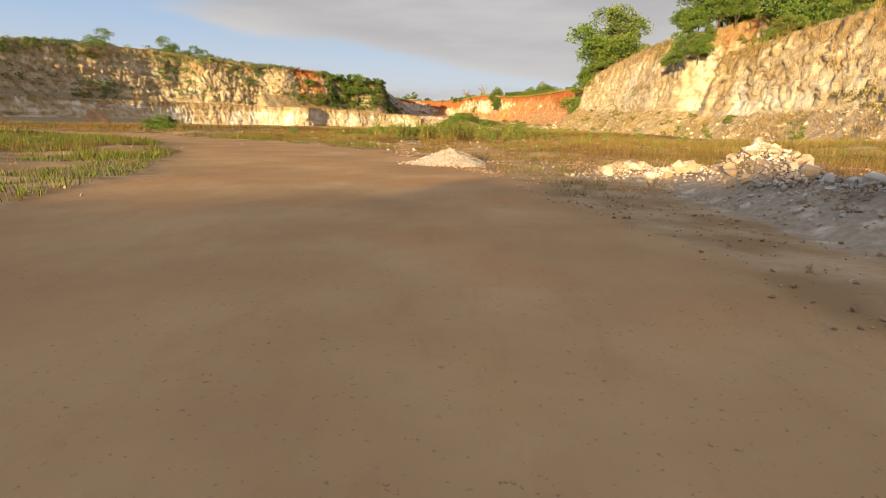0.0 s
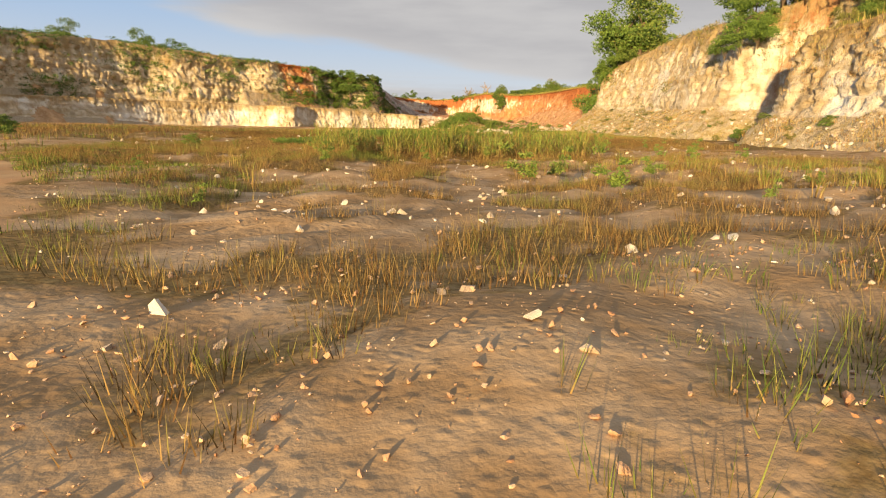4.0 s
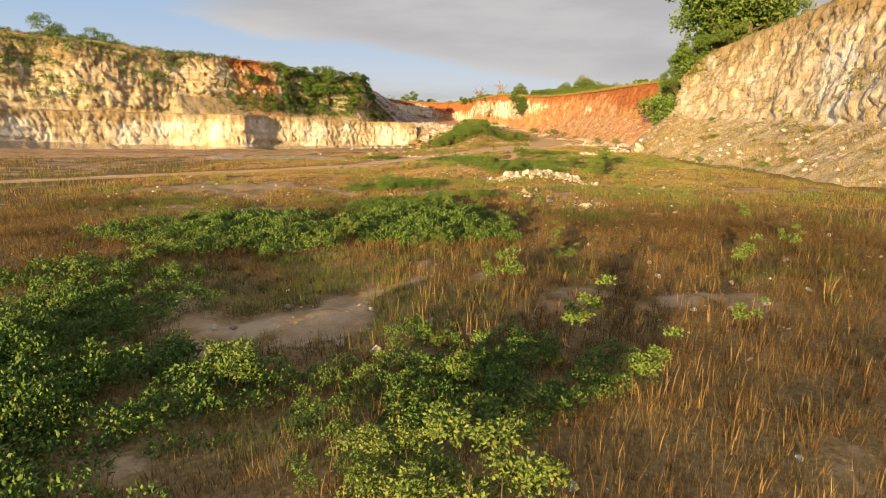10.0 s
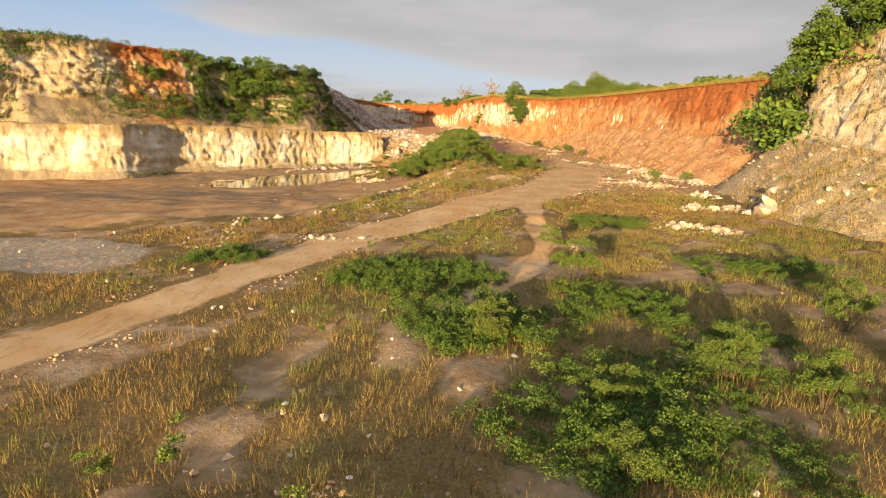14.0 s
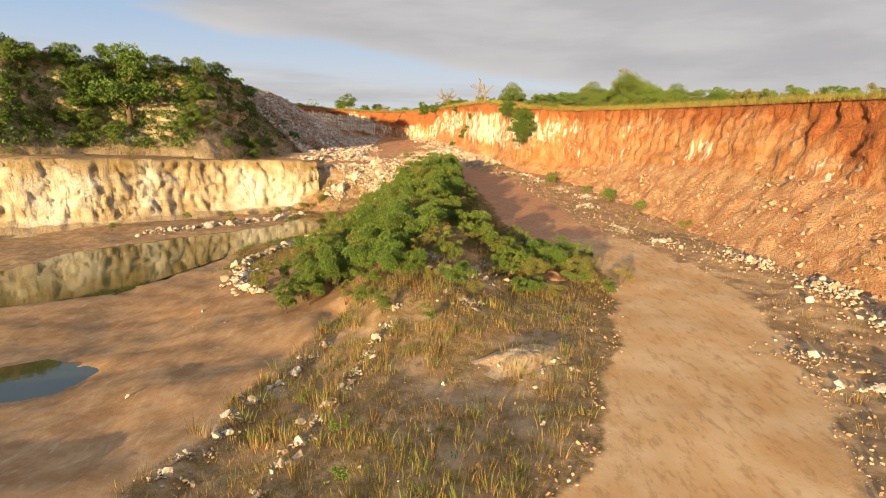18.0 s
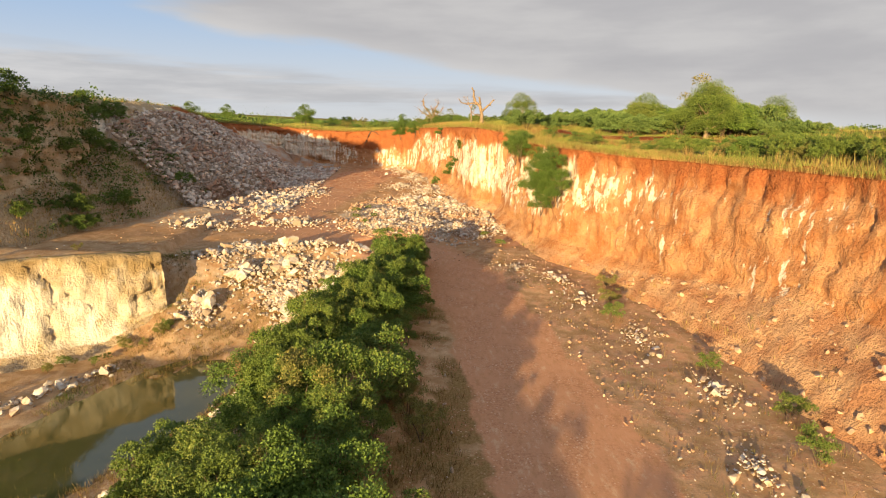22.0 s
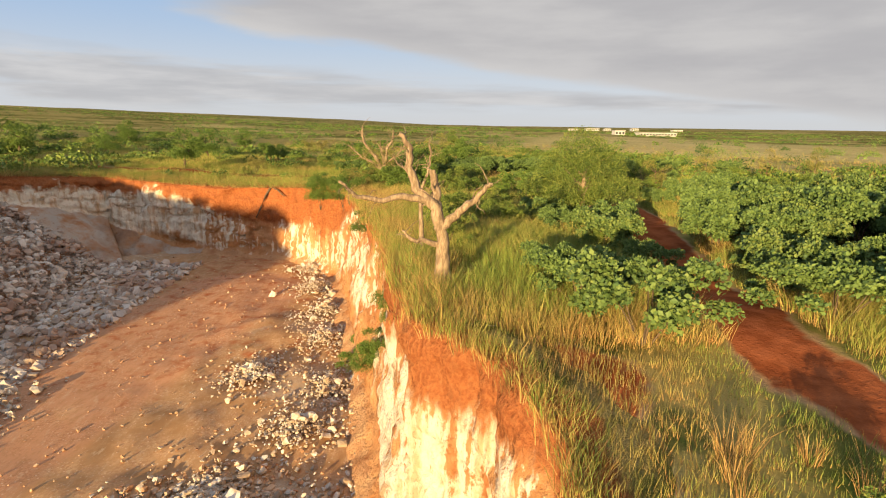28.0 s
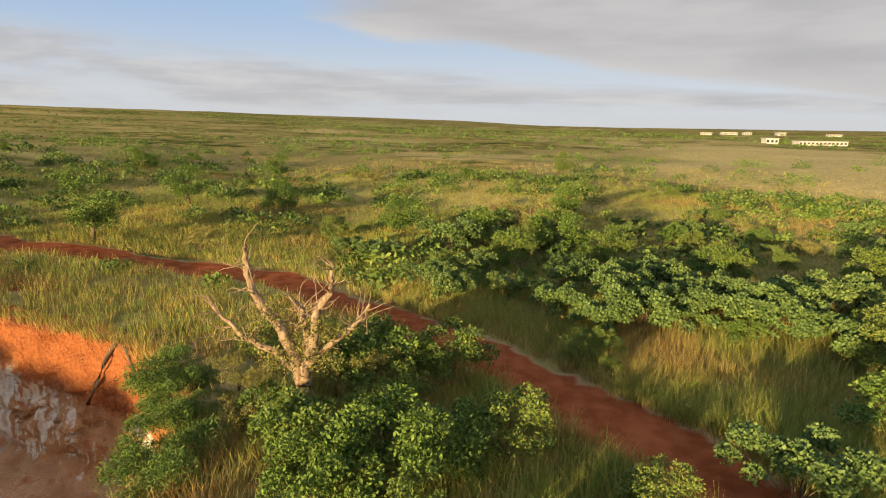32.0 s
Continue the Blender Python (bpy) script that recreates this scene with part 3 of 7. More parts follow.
track_mask *= rim_d > -1
haul_mask = smooth(95, 125, fl[1])
flats_mask = smooth(0.5, -2.0, fl[0] + 1.5 - 0.25 * (fl[1] - 200)) * smooth(180, 192, fl[1] + 0.5 * np.maximum(-fl[0] - 8, 0)) * smooth(hw - 1, hw + 1, hroad)
gold_mask = smooth(1.2, 0.5, np.hypot((fl[0] - 130) / 110, (fl[1] - 560) / 170) + 0.25 * fbm2(*fl, 40.0, 3, 37)) + 0.7 * smooth(0.1, 0.6, fbm2(fl[0], fl[1] * 2.5, 70.0, 3, 39)) * smooth(400, 440, fl[1])
rosy_mask = smooth(225, 262, fl[1]) * (rim_d > 0)
red_mask = np.maximum.reduce([smooth(2.2, 1.2, proad + wob * 0.5) * (rim_d < 0), smooth(-2.2, -0.6, rim_d + 1.2 * wob) * (rim_d < 0) * smooth(200, 215, fl[1]) * smooth(328, 318, fl[1]),
                      smooth(3.2, 1.6, np.hypot(fl[0] - 28, fl[1] - 328.5) + wob),
                      smooth(2.2, 1.2, np.hypot(fl[0] - 31.6, fl[1] - 303.5) + wob), smooth(2.6, 1.5, np.hypot(fl[0] - 35.5, fl[1] - 297.5) + wob), smooth(2.4, 1.2, np.hypot((fl[0] + 14) * 0.4, fl[1] - 393) + wob)]) * (rim_d < 0)
red_mask = np.maximum(red_mask, 0.44 * smooth(330, 356, fl[1]) * (rim_d > 0) * smooth(-12, -4, fl[0]))
white_mask = np.maximum(smooth(1.1, 0.75, np.hypot((fl[0] + 23) / 12, (fl[1] - 169.5) / 6) + 0.18 * wob), 0.42 * smooth(0.0, 0.8, fbm2(*fl, 4.0, 4, 31)) * smooth(60, 100, fl[1]) * smooth(215, 180, fl[1]))
white_mask = np.maximum(white_mask, 0.5 * smooth(1.2, 0.5, np.hypot((fl[0] - 3) / 4.5, (fl[1] - 141.5) / 3)))
white_mask = np.maximum(white_mask, 0.75 * smooth(1.05, 0.7, np.hypot((fl[0] - 13.3) / 12.0, (fl[1] - 325) / 18) + 0.16 * wob))
white_mask = np.maximum(white_mask, 0.6 * smooth(0.0, 0.5, fbm2(*fl, 5.0, 3, 35)) * smooth(4, 8, fl[0]) * smooth(340, 348, fl[1]) * (rim_d > 0))
white_mask = np.maximum(white_mask, 0.6 * smooth(-3, -14, fl[0]) * smooth(306, 316, fl[1]))
white_mask = np.maximum(white_mask, 0.5 * smooth(5, 2, poly_distance(*fl, [(-10, 297), (-4, 301), (6, 304), (9, 300)], False)[0]))
white_mask = np.maximum(white_mask * (rim_d > 0), 0.4 * smooth(0.0, 0.8, fbm2(*fl, 3.0, 4, 33)) * (rim_d > 0) * (fl[1] < 70))
white_mask = np.maximum(white_mask, 0.72 * smooth(-0.25, 0.35, fbm2(*fl, 3.2, 4, 41)) * smooth(59, 63, fl[1]) * smooth(80, 74, fl[1]) * smooth(-7, -1, fl[0]) * smooth(30, 20, fl[0]))
white_mask = np.maximum(white_mask, 0.9 * smooth(2.6, 1.0, poly_distance(*fl, [(5.9, 5), (5.9, 8.5), (5.9, 12.0), (4.8, 14)], False)[0]))
green_mask = smooth(-1.0, -3.0, rim_d) * (1 - red_mask)
grassy_mask = smooth(-0.4, 0.15, thickness(*fl)) * smooth(16, 34, fl[1] + 0.8 * np.abs(fl[0] - 1)) * np.where((fl[0] > -2) & (fl[0] < 40), smooth(306, 290, fl[1]), smooth(240, 225, fl[1])) * (rim_d > 0) * (1 - 0.85 * east_verge(*fl)) * np.where((fl[0] > -2) & (fl[0] < 21) & (fl[1] > 194) & (fl[1] < 232), 0.6, 1.0)
ground = new("ground", mesh_from("ground", np.stack([*fl, gz.ravel()], -1), grid_faces(len(ys), len(xs)), GROUND,
             dict(track=track_mask, red=red_mask, white=white_mask, green=green_mask, grassy=grassy_mask, haul=haul_mask, rosy=rosy_mask, flats=flats_mask, gold=gold_mask)))
tagged(ground, "sandy quarry floor and scrub plateau with dirt tracks", "ground", kind="structure")


# ---- rock faces ----
def fracture(p, seed):
    """Broken blocks: each point's nearest cell gives a value of its own, and how far the next cell is."""
    i = np.floor(p).astype(np.int64)
    near, second, value = np.full(p.shape[:-1], 9.0), np.full(p.shape[:-1], 9.0), np.zeros(p.shape[:-1])
    for dx in (-1, 0, 1):
        for dy in (-1, 0, 1):
            for dz in (-1, 0, 1):
                cx, cy, cz = i[..., 0] + dx, i[..., 1] + dy, i[..., 2] + dz
                jig = [lattice(cx, cy, cz, seed + k) for k in range(3)]
                d = np.sqrt((cx + jig[0] - p[..., 0]) ** 2 + (cy + jig[1] - p[..., 1]) ** 2 + (cz + jig[2] - p[..., 2]) ** 2)
                closer = d < near
                second = np.where(closer, near, np.minimum(second, d))
                value = np.where(closer, lattice(cx, cy, cz, seed + 5), value)
                near = np.where(closer, d, near)
    return value, second - near


def ribbon(name, line, label, closed=False, step=0.36, rows=54, red=lambda x, y: 0.0, white=lambda x, y: 0.0, weed=lambda x, y: 0.0, seed=3, rough=0.9, lip=2.6):
    """A rough rock face hung from a rim line, inside on the line's left as it is walked, with scree at its foot."""
    pts = np.array([p[:6] for p in line], float)
    if closed:
        pts = np.vstack([pts, pts[:1]])
    seg = np.hypot(*np.diff(pts[:, :2], axis=0).T)
    at = np.r_[0, np.cumsum(seg)]
    s = np.arange(0, at[-1], step)
    col = np.stack([np.interp(s, at, pts[:, k]) for k in range(6)], -1)
    # rounded plan line
    kern = np.hanning(9)[1:-1]
    kern /= kern.sum()
    for k in range(6):
        col[:, k] = np.convolve(np.pad(col[:, k], 3, mode="edge"), kern, "valid")
    tan = np.gradient(col[:, :2], axis=0)
    tan /= np.linalg.norm(tan, axis=1)[:, None] + 1e-9
    nrm = np.stack([-tan[:, 1], tan[:, 0]], -1)  # into the quarry
    foot_xy = col[:, :2] + nrm * (col[:, 3] + col[:, 4])[:, None]
    z0 = floor_height(foot_xy[:, 0], foot_xy[:, 1]) if name != "rock_face" else ground_height(foot_xy[:, 0], foot_xy[:, 1])
    z0 = z0 - 0.6
    u = np.r_[np.linspace(0, 1, rows), 1.0, 1.0]
    rim_in = np.r_[np.zeros(rows), lip * 0.5, lip]
    V, A = [], dict(up=[], red=[], white=[], scree=[], weed=[], turf=[])
    for j, uu in enumerate(u):
        ft = col[:, 5]
        h = np.full(len(s), uu)
        off = np.where(h < ft, col[:, 3] + col[:, 4] * (1 - h / np.maximum(ft, 1e-3)), col[:, 3] * (1 - (h - ft) / (1 - ft)) ** 0.9)
        x, y = (col[:, k] + nrm[:, k] * (off - rim_in[j]) for k in (0, 1))
        z = z0 + (col[:, 2] + 0.08 - z0) * h
        face = smooth(0.0, 0.05, h - ft) * (1 - smooth(0.93, 1.0, h) * 0.75)
        p = np.stack([x, y, z], -1)
        warp = p + 0.8 * np.stack([fbm(p * 0.4, 2, seed + 21), fbm(p * 0.4, 2, seed + 22), fbm(p * 0.4, 2, seed + 23)], -1)
        flute = fbm(warp * [0.24, 0.24, 0.08], 2, seed) * 0.5 + (0.55 - np.abs(fbm(warp * [0.7, 0.7, 0.16], 3, seed + 7))) * 0.42
        block = np.floor(3.0 * (fbm(warp * [1.3, 1.3, 1.0], 2, seed + 31) + 1)) / 3.0 - 0.9
        redwall, heights = (y > 208) & (x > 0), (x < -30) & (seed == 3)
        chunk, seam = fracture(warp * (np.array([0.30, 0.30, 0.40]) if seed == 3 else np.array([0.5, 0.5, 0.22])), seed + 41)
        small, cut = fracture(warp * [1.0, 1.0, 0.6], seed + 43)
        columns = 0.5 - np.abs(fbm(warp * [0.95, 0.95, 0.07], 3, seed + 45))
        flute = 0.45 * flute + np.where(redwall, 0.35, np.where(heights, 1.05, 0.5)) * (chunk - 0.5) - np.where(redwall, 0.2, 0.45) * smooth(0.10, 0.0, seam) + 0.36 * (small - 0.5) - 0.14 * smooth(0.14, 0.0, cut)
        flute = flute + np.where(redwall, 0.25, 0.28) * columns
        flute = flute - 1.0 * np.abs(fbm(p * [0.5, 0.5, 0.05], 3, seed + 47)) * smooth(0.35, 0.8, h) * redwall
        flute = flute + fbm(p * [0.085, 0.085, 0.05], 2, seed + 51) * np.where(heights, 2.4, 0.9)
        flute = flute + 0.12 * block + 0.22 * (0.4 - np.abs(fbm(p * [1.9, 1.9, 0.9], 2, seed + 17))) + 0.12 * fbm(p * 3.1, 1, seed + 19)
        ledge = fbm(np.stack([x * 0.05, y * 0.05, z * 0.8], -1), 3, seed + 9) * np.where(x < -30, 0.7, 0.3)
        d = rough * np.where((y > 208) & (x > 0), 0.72, 1.0) * (face * (flute + ledge) + (1 - face) * (0.32 * fbm(p * 0.6, 4, seed + 13) + 0.16 * (0.4 - np.abs(fbm(p * [1.2, 1.2, 0.4], 2, seed + 29))))) * (j < rows)
        x, y = x + nrm[:, 0] * d, y + nrm[:, 1] * d
        z = z + (0.25 * fbm(p * 0.5, 3, seed + 5) + 0.12 * fbm(p * 1.7, 2, seed + 6)) * (0.2 if j >= rows else 1.0)
        if j >= rows:
            z = np.maximum(z, ground_height(x, y) + 0.03) if j == rows else ground_height(x, y) - 0.15
        V.append(np.stack([x, y, z], -1))
        A["up"].append(h)
        A["red"].append(red(x, y) + 0 * h)
        A["white"].append(white(x, y) + 0 * h)
        A["weed"].append(weed(x, y) * np.where((x > 30) & (y < 206), np.maximum(smooth(0.04, -0.05, h - ft), 0.85 * smooth(0.7, 0.9, h + 0.15 * fbm(p * 0.15, 2, seed + 61))), 1.0) + 0 * h)
        A["turf"].append((0.0 if j < rows else (0.55 + (0.22 * smooth(294, 298, y) + 0.25 * smooth(328, 334, y)) * (x > 0) if j == rows else 1.0)) + 0 * h)
        A["scree"].append(smooth(0.02, -0.06, h - ft) + 0 * h)
    V = np.stack(V).reshape(-1, 3)
    ob = new(name, mesh_from(name, V, grid_faces(len(u), len(s)), CLIFF, {k: np.concatenate(v) for k, v in A.items()}))
    ob_data = (V, np.concatenate(A["scree"]), np.concatenate(A["up"]))
    return tagged(ob, label, "cliff", kind="structure"), ob_data


def red_rim(x, y):
    r = smooth(206, 214, y) * smooth(-20, 0, x) * 0.46 + 0.66 * smooth(352, 372, y) * smooth(18, 10, x)
    r = r + 0.42 * smooth(12, 4, np.hypot(x + 60, y - 271)) + 0.22 * smooth(9, 3, np.hypot(x - 56, y - 114))
    r = r + 0.30 * smooth(215, 225, y) * smooth(292, 276, y) * (x > 0)  + 0.35 * smooth(6, 2, np.hypot(x - 26.5, y - 328.5))
    return r + 0.16 + 0.3 * smooth(252, 234, y) * smooth(206, 214, y) * (x > 0)


face_ob, face_points = ribbon("rock_face", RIM, "tall limestone quarry wall with red soil streaks and scree", closed=True, red=red_rim,
       white=lambda x, y: (0.16 * smooth(105, 60, y) + 0.12 * smooth(60, 105, y) * smooth(206, 190, y)) * (x > 0) + 0.20 * smooth(296, 308, y) * (x > -16) * (0.5 + 0.5 * smooth(384, 372, y)) + 1.1 * smooth(318, 332, y) * (x < -8) + 0.1 - 0.13 * smooth(208, 214, y) * smooth(302, 294, y) * (x > 0),
       weed=lambda x, y: 0.62 * smooth(206, 190, y) * smooth(40, 90, y) * (x > 0) + 0.36 * (x < -30) * smooth(345, 320, y))
ribbon("bench_face", BENCH, "low pale limestone bench face", red=lambda x, y: 0.12, white=lambda x, y: 0.38, weed=lambda x, y: 0.36, seed=40, rough=0.8, rows=24)

# ---- leaf, blade, bark, stone and water materials ----


def build_leaf(low, high, dry):
    def build(n, b):
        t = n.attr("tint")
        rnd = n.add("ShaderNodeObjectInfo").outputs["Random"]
        # tint varies at random; in shrub and tree crowns it also carries painted inner shade
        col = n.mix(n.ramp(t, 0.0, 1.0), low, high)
        col = n.mix(n.ramp(n.math("ADD", n.math("MULTIPLY", t, 0.5), n.math("MULTIPLY", rnd, 0.5)), 0.62, 0.95, 0.0, 0.7), col, dry)
        n.put(b.inputs["Base Color"], col)
        b.inputs["Roughness"].default_value = 0.6
        b.inputs["Specular IOR Level"].default_value = 0.25
    return build


LEAF_GREEN = material("green_leaf", build_leaf((0.048, 0.095, 0.017), (0.155, 0.235, 0.04), (0.23, 0.24, 0.06)))
LEAF_DEEP = material("deep_green_leaf", build_leaf((0.038, 0.08, 0.014), (0.138, 0.215, 0.036), (0.19, 0.21, 0.05)))
LEAF_BRIGHT = material("bright_leaf", build_leaf((0.058, 0.102, 0.018), (0.185, 0.245, 0.044), (0.26, 0.26, 0.06)))
LEAF_BLUE = material("big_leaf", build_leaf((0.05, 0.10, 0.03), (0.16, 0.235, 0.06), (0.20, 0.24, 0.06)))
LEAF_OLIVE = material("olive_leaf", build_leaf((0.10, 0.11, 0.028), (0.27, 0.25, 0.065), (0.34, 0.25, 0.09)))


def build_blade(gain):
    def build(n, b):
        t, up, g = n.attr("tint"), n.attr("up"), n.attr("lush")
        dry = n.mix(n.ramp(t, 0.1, 0.9), (0.105, 0.052, 0.019), (0.285, 0.185, 0.07))
        lush = n.mix(n.ramp(t, 0.0, 1.0), (0.05, 0.095, 0.015), (0.155, 0.205, 0.038))
        tip = n.mix(n.ramp(t, 0.0, 1.0), (0.18, 0.11, 0.038), (0.325, 0.235, 0.09))
        col = n.mix(n.math("MULTIPLY", g, n.ramp(n.math("ADD", up, n.math("MULTIPLY", g, 0.25)), 0.22, 0.7)), dry, lush)
        col = n.mix(n.math("MULTIPLY", n.ramp(up, 0.6, 1.0), n.math("SUBTRACT", 0.85, n.math("MULTIPLY", g, 0.65))), col, tip)
        if gain != 1.0:
            mul = n.add("ShaderNodeMix", data_type="RGBA", blend_type="MULTIPLY")
            mul.inputs[0].default_value = 1.0
            n.link(col, mul.inputs[6])
            mul.inputs[7].default_value = (gain, gain, gain, 1)
            mul.clamp_result = False
            col = mul.outputs[2]
        n.put(b.inputs["Base Color"], col)
        b.inputs["Roughness"].default_value = 0.75
        b.inputs["Specular IOR Level"].default_value = 0.15
    return build


def build_bark(pale, dark):
    def build(n, b):
        grain = n.noise(6.0, 7.0, 0.65, stretch=(1.6, 1.6, 0.35))
        n.put(b.inputs["Base Color"], n.mix(n.ramp(grain, 0.35, 0.7), dark, pale))
        b.inputs["Roughness"].default_value = 0.9
        n.bump(b, grain, 0.8, 0.05)
    return build


def build_stone(n, b):
    rnd = n.add("ShaderNodeObjectInfo").outputs["Random"]
    isl = n.add("ShaderNodeNewGeometry").outputs["Random Per Island"]
    fine, mid = n.noise(7.0, 7.0, 0.6), n.noise(1.3, 4.0)
    pick = n.math("FRACT", n.math("ADD", rnd, n.math("MULTIPLY", isl, 7.13)))
    col = n.mix(n.ramp(pick, 0.1, 0.9), (0.47, 0.40, 0.32), (0.75, 0.71, 0.65))
    col = n.mix(n.ramp(n.math("ADD", mid, n.math("MULTIPLY", pick, 0.25)), 0.55, 0.8, 0.0, 0.75), col, (0.42, 0.27, 0.14))
    col = n.mix(n.ramp(pick, 0.3, 0.16, 0.0, 0.8), col, (0.36, 0.26, 0.18))
    col = n.mix(n.ramp(fine, 0.5, 0.8, 0.0, 0.5), col, (0.33, 0.27, 0.20))
    n.put(b.inputs["Base Color"], col)
    b.inputs["Roughness"].default_value = 0.92
    b.inputs["Specular IOR Level"].default_value = 0.15
    n.bump(b, n.math("ADD", fine, mid), 0.7, 0.06)


def build_red_stone(n, b):
    isl = n.add("ShaderNodeNewGeometry").outputs["Random Per Island"]
    fine = n.noise(7.0, 7.0, 0.6)
    col = n.mix(isl, (0.34, 0.17, 0.085), (0.60, 0.42, 0.27))
    n.put(b.inputs["Base Color"], n.mix(n.ramp(fine, 0.45, 0.8, 0.0, 0.6), col, (0.62, 0.52, 0.4)))
    b.inputs["Roughness"].default_value = 0.93
    n.bump(b, fine, 0.7, 0.05)


def build_grey_stone(n, b):
    isl = n.add("ShaderNodeNewGeometry").outputs["Random Per Island"]
    fine = n.noise(7.0, 7.0, 0.6)
    col = n.mix(n.ramp(isl, 0.0, 1.0), (0.34, 0.27, 0.22), (0.66, 0.59, 0.52))
    col = n.mix(n.ramp(n.noise(0.16, 4.0), 0.5, 0.62, 0.0, 0.75), col, n.mix(isl, (0.24, 0.13, 0.085), (0.40, 0.25, 0.17)))
    n.put(b.inputs["Base Color"], n.mix(n.ramp(fine, 0.45, 0.8, 0.0, 0.6), col, (0.36, 0.26, 0.19)))
    b.inputs["Roughness"].default_value = 0.93
    n.bump(b, fine, 0.7, 0.05)


def build_water(n, b):
    n.put(b.inputs["Base Color"], n.mix(n.noise(0.3, 3.0), (0.055, 0.062, 0.018), (0.11, 0.10, 0.035)))
    b.inputs["Roughness"].default_value = 0.04
    b.inputs["Specular IOR Level"].default_value = 0.5
    n.bump(b, n.noise(1.6, 3.0), 0.06, 0.02)


BLADE, BLADE_TALL, BLADE_PLATEAU = material("grass_blade", build_blade(1.0)), material("tall_grass_blade", build_blade(1.3)), material("plateau_grass_blade", build_blade(1.8))
BLADE_HIGH = material("high_grass_blade", build_blade(2.1))
BLADE_CANE = material("cane_blade", build_blade(1.45))
BARK_PALE = material("pale_dead_wood", build_bark((0.42, 0.31, 0.20), (0.17, 0.115, 0.07)))
BARK_DARK = material("brown_bark", build_bark((0.20, 0.14, 0.085), (0.07, 0.048, 0.03)))
STONE, RED_STONE, WATER = material("limestone_rubble", build_stone), material("red_rubble", build_red_stone), material("pond_water", build_water)


GREY_STONE = material("grey_rubble", build_grey_stone)


def build_wall(n, b):
    n.put(b.inputs["Base Color"], n.mix(n.ramp(n.noise(0.4, 5.0), 0.4, 0.8), (0.52, 0.51, 0.49), (0.38, 0.37, 0.35)))
    b.inputs["Roughness"].default_value = 0.85


def build_dark(n, b):
    n.put(b.inputs["Base Color"], n.mix(n.noise(2.0, 3.0), (0.02, 0.022, 0.025), (0.05, 0.05, 0.05)))
    b.inputs["Roughness"].default_value = 0.3


def build_roof(n, b):
    n.put(b.inputs["Base Color"], n.mix(n.noise(0.8, 5.0), (0.30, 0.29, 0.28), (0.46, 0.44, 0.41)))
    b.inputs["Roughness"].default_value = 0.7


HOUSE_WALL, HOUSE_DARK, HOUSE_ROOF = material("white_render", build_wall), material("dark_opening", build_dark), material("grey_roof", build_roof)
rng = np.random.default_rng(7)


# ---- grass ----
def on_road(x, y):
    hwid = np.interp(y, *HAUL_WIDE)
    d = np.minimum(poly_distance(x, y, HAUL_ROAD, False)[0] - hwid, poly_distance(x, y, ENTRY_ROAD, False)[0] - 4.0)
    d = np.minimum(d, poly_distance(x, y, PLATEAU_ROAD, False)[0] - 1.8)
    d = np.where((y > 303) & (poly_distance(x, y, RIM_POLY)[0] > 0), -5.0, d)
    d = np.where((x + 1.5 - 0.25 * (y - 200) < -1) & (y > 182 - 0.4 * np.maximum(-x - 8, 0)) & (y < 246), -3.0, d)
    d = np.minimum(d, poly_distance(x, y, SIDE_PATH, False)[0] - 1.0)
    return d


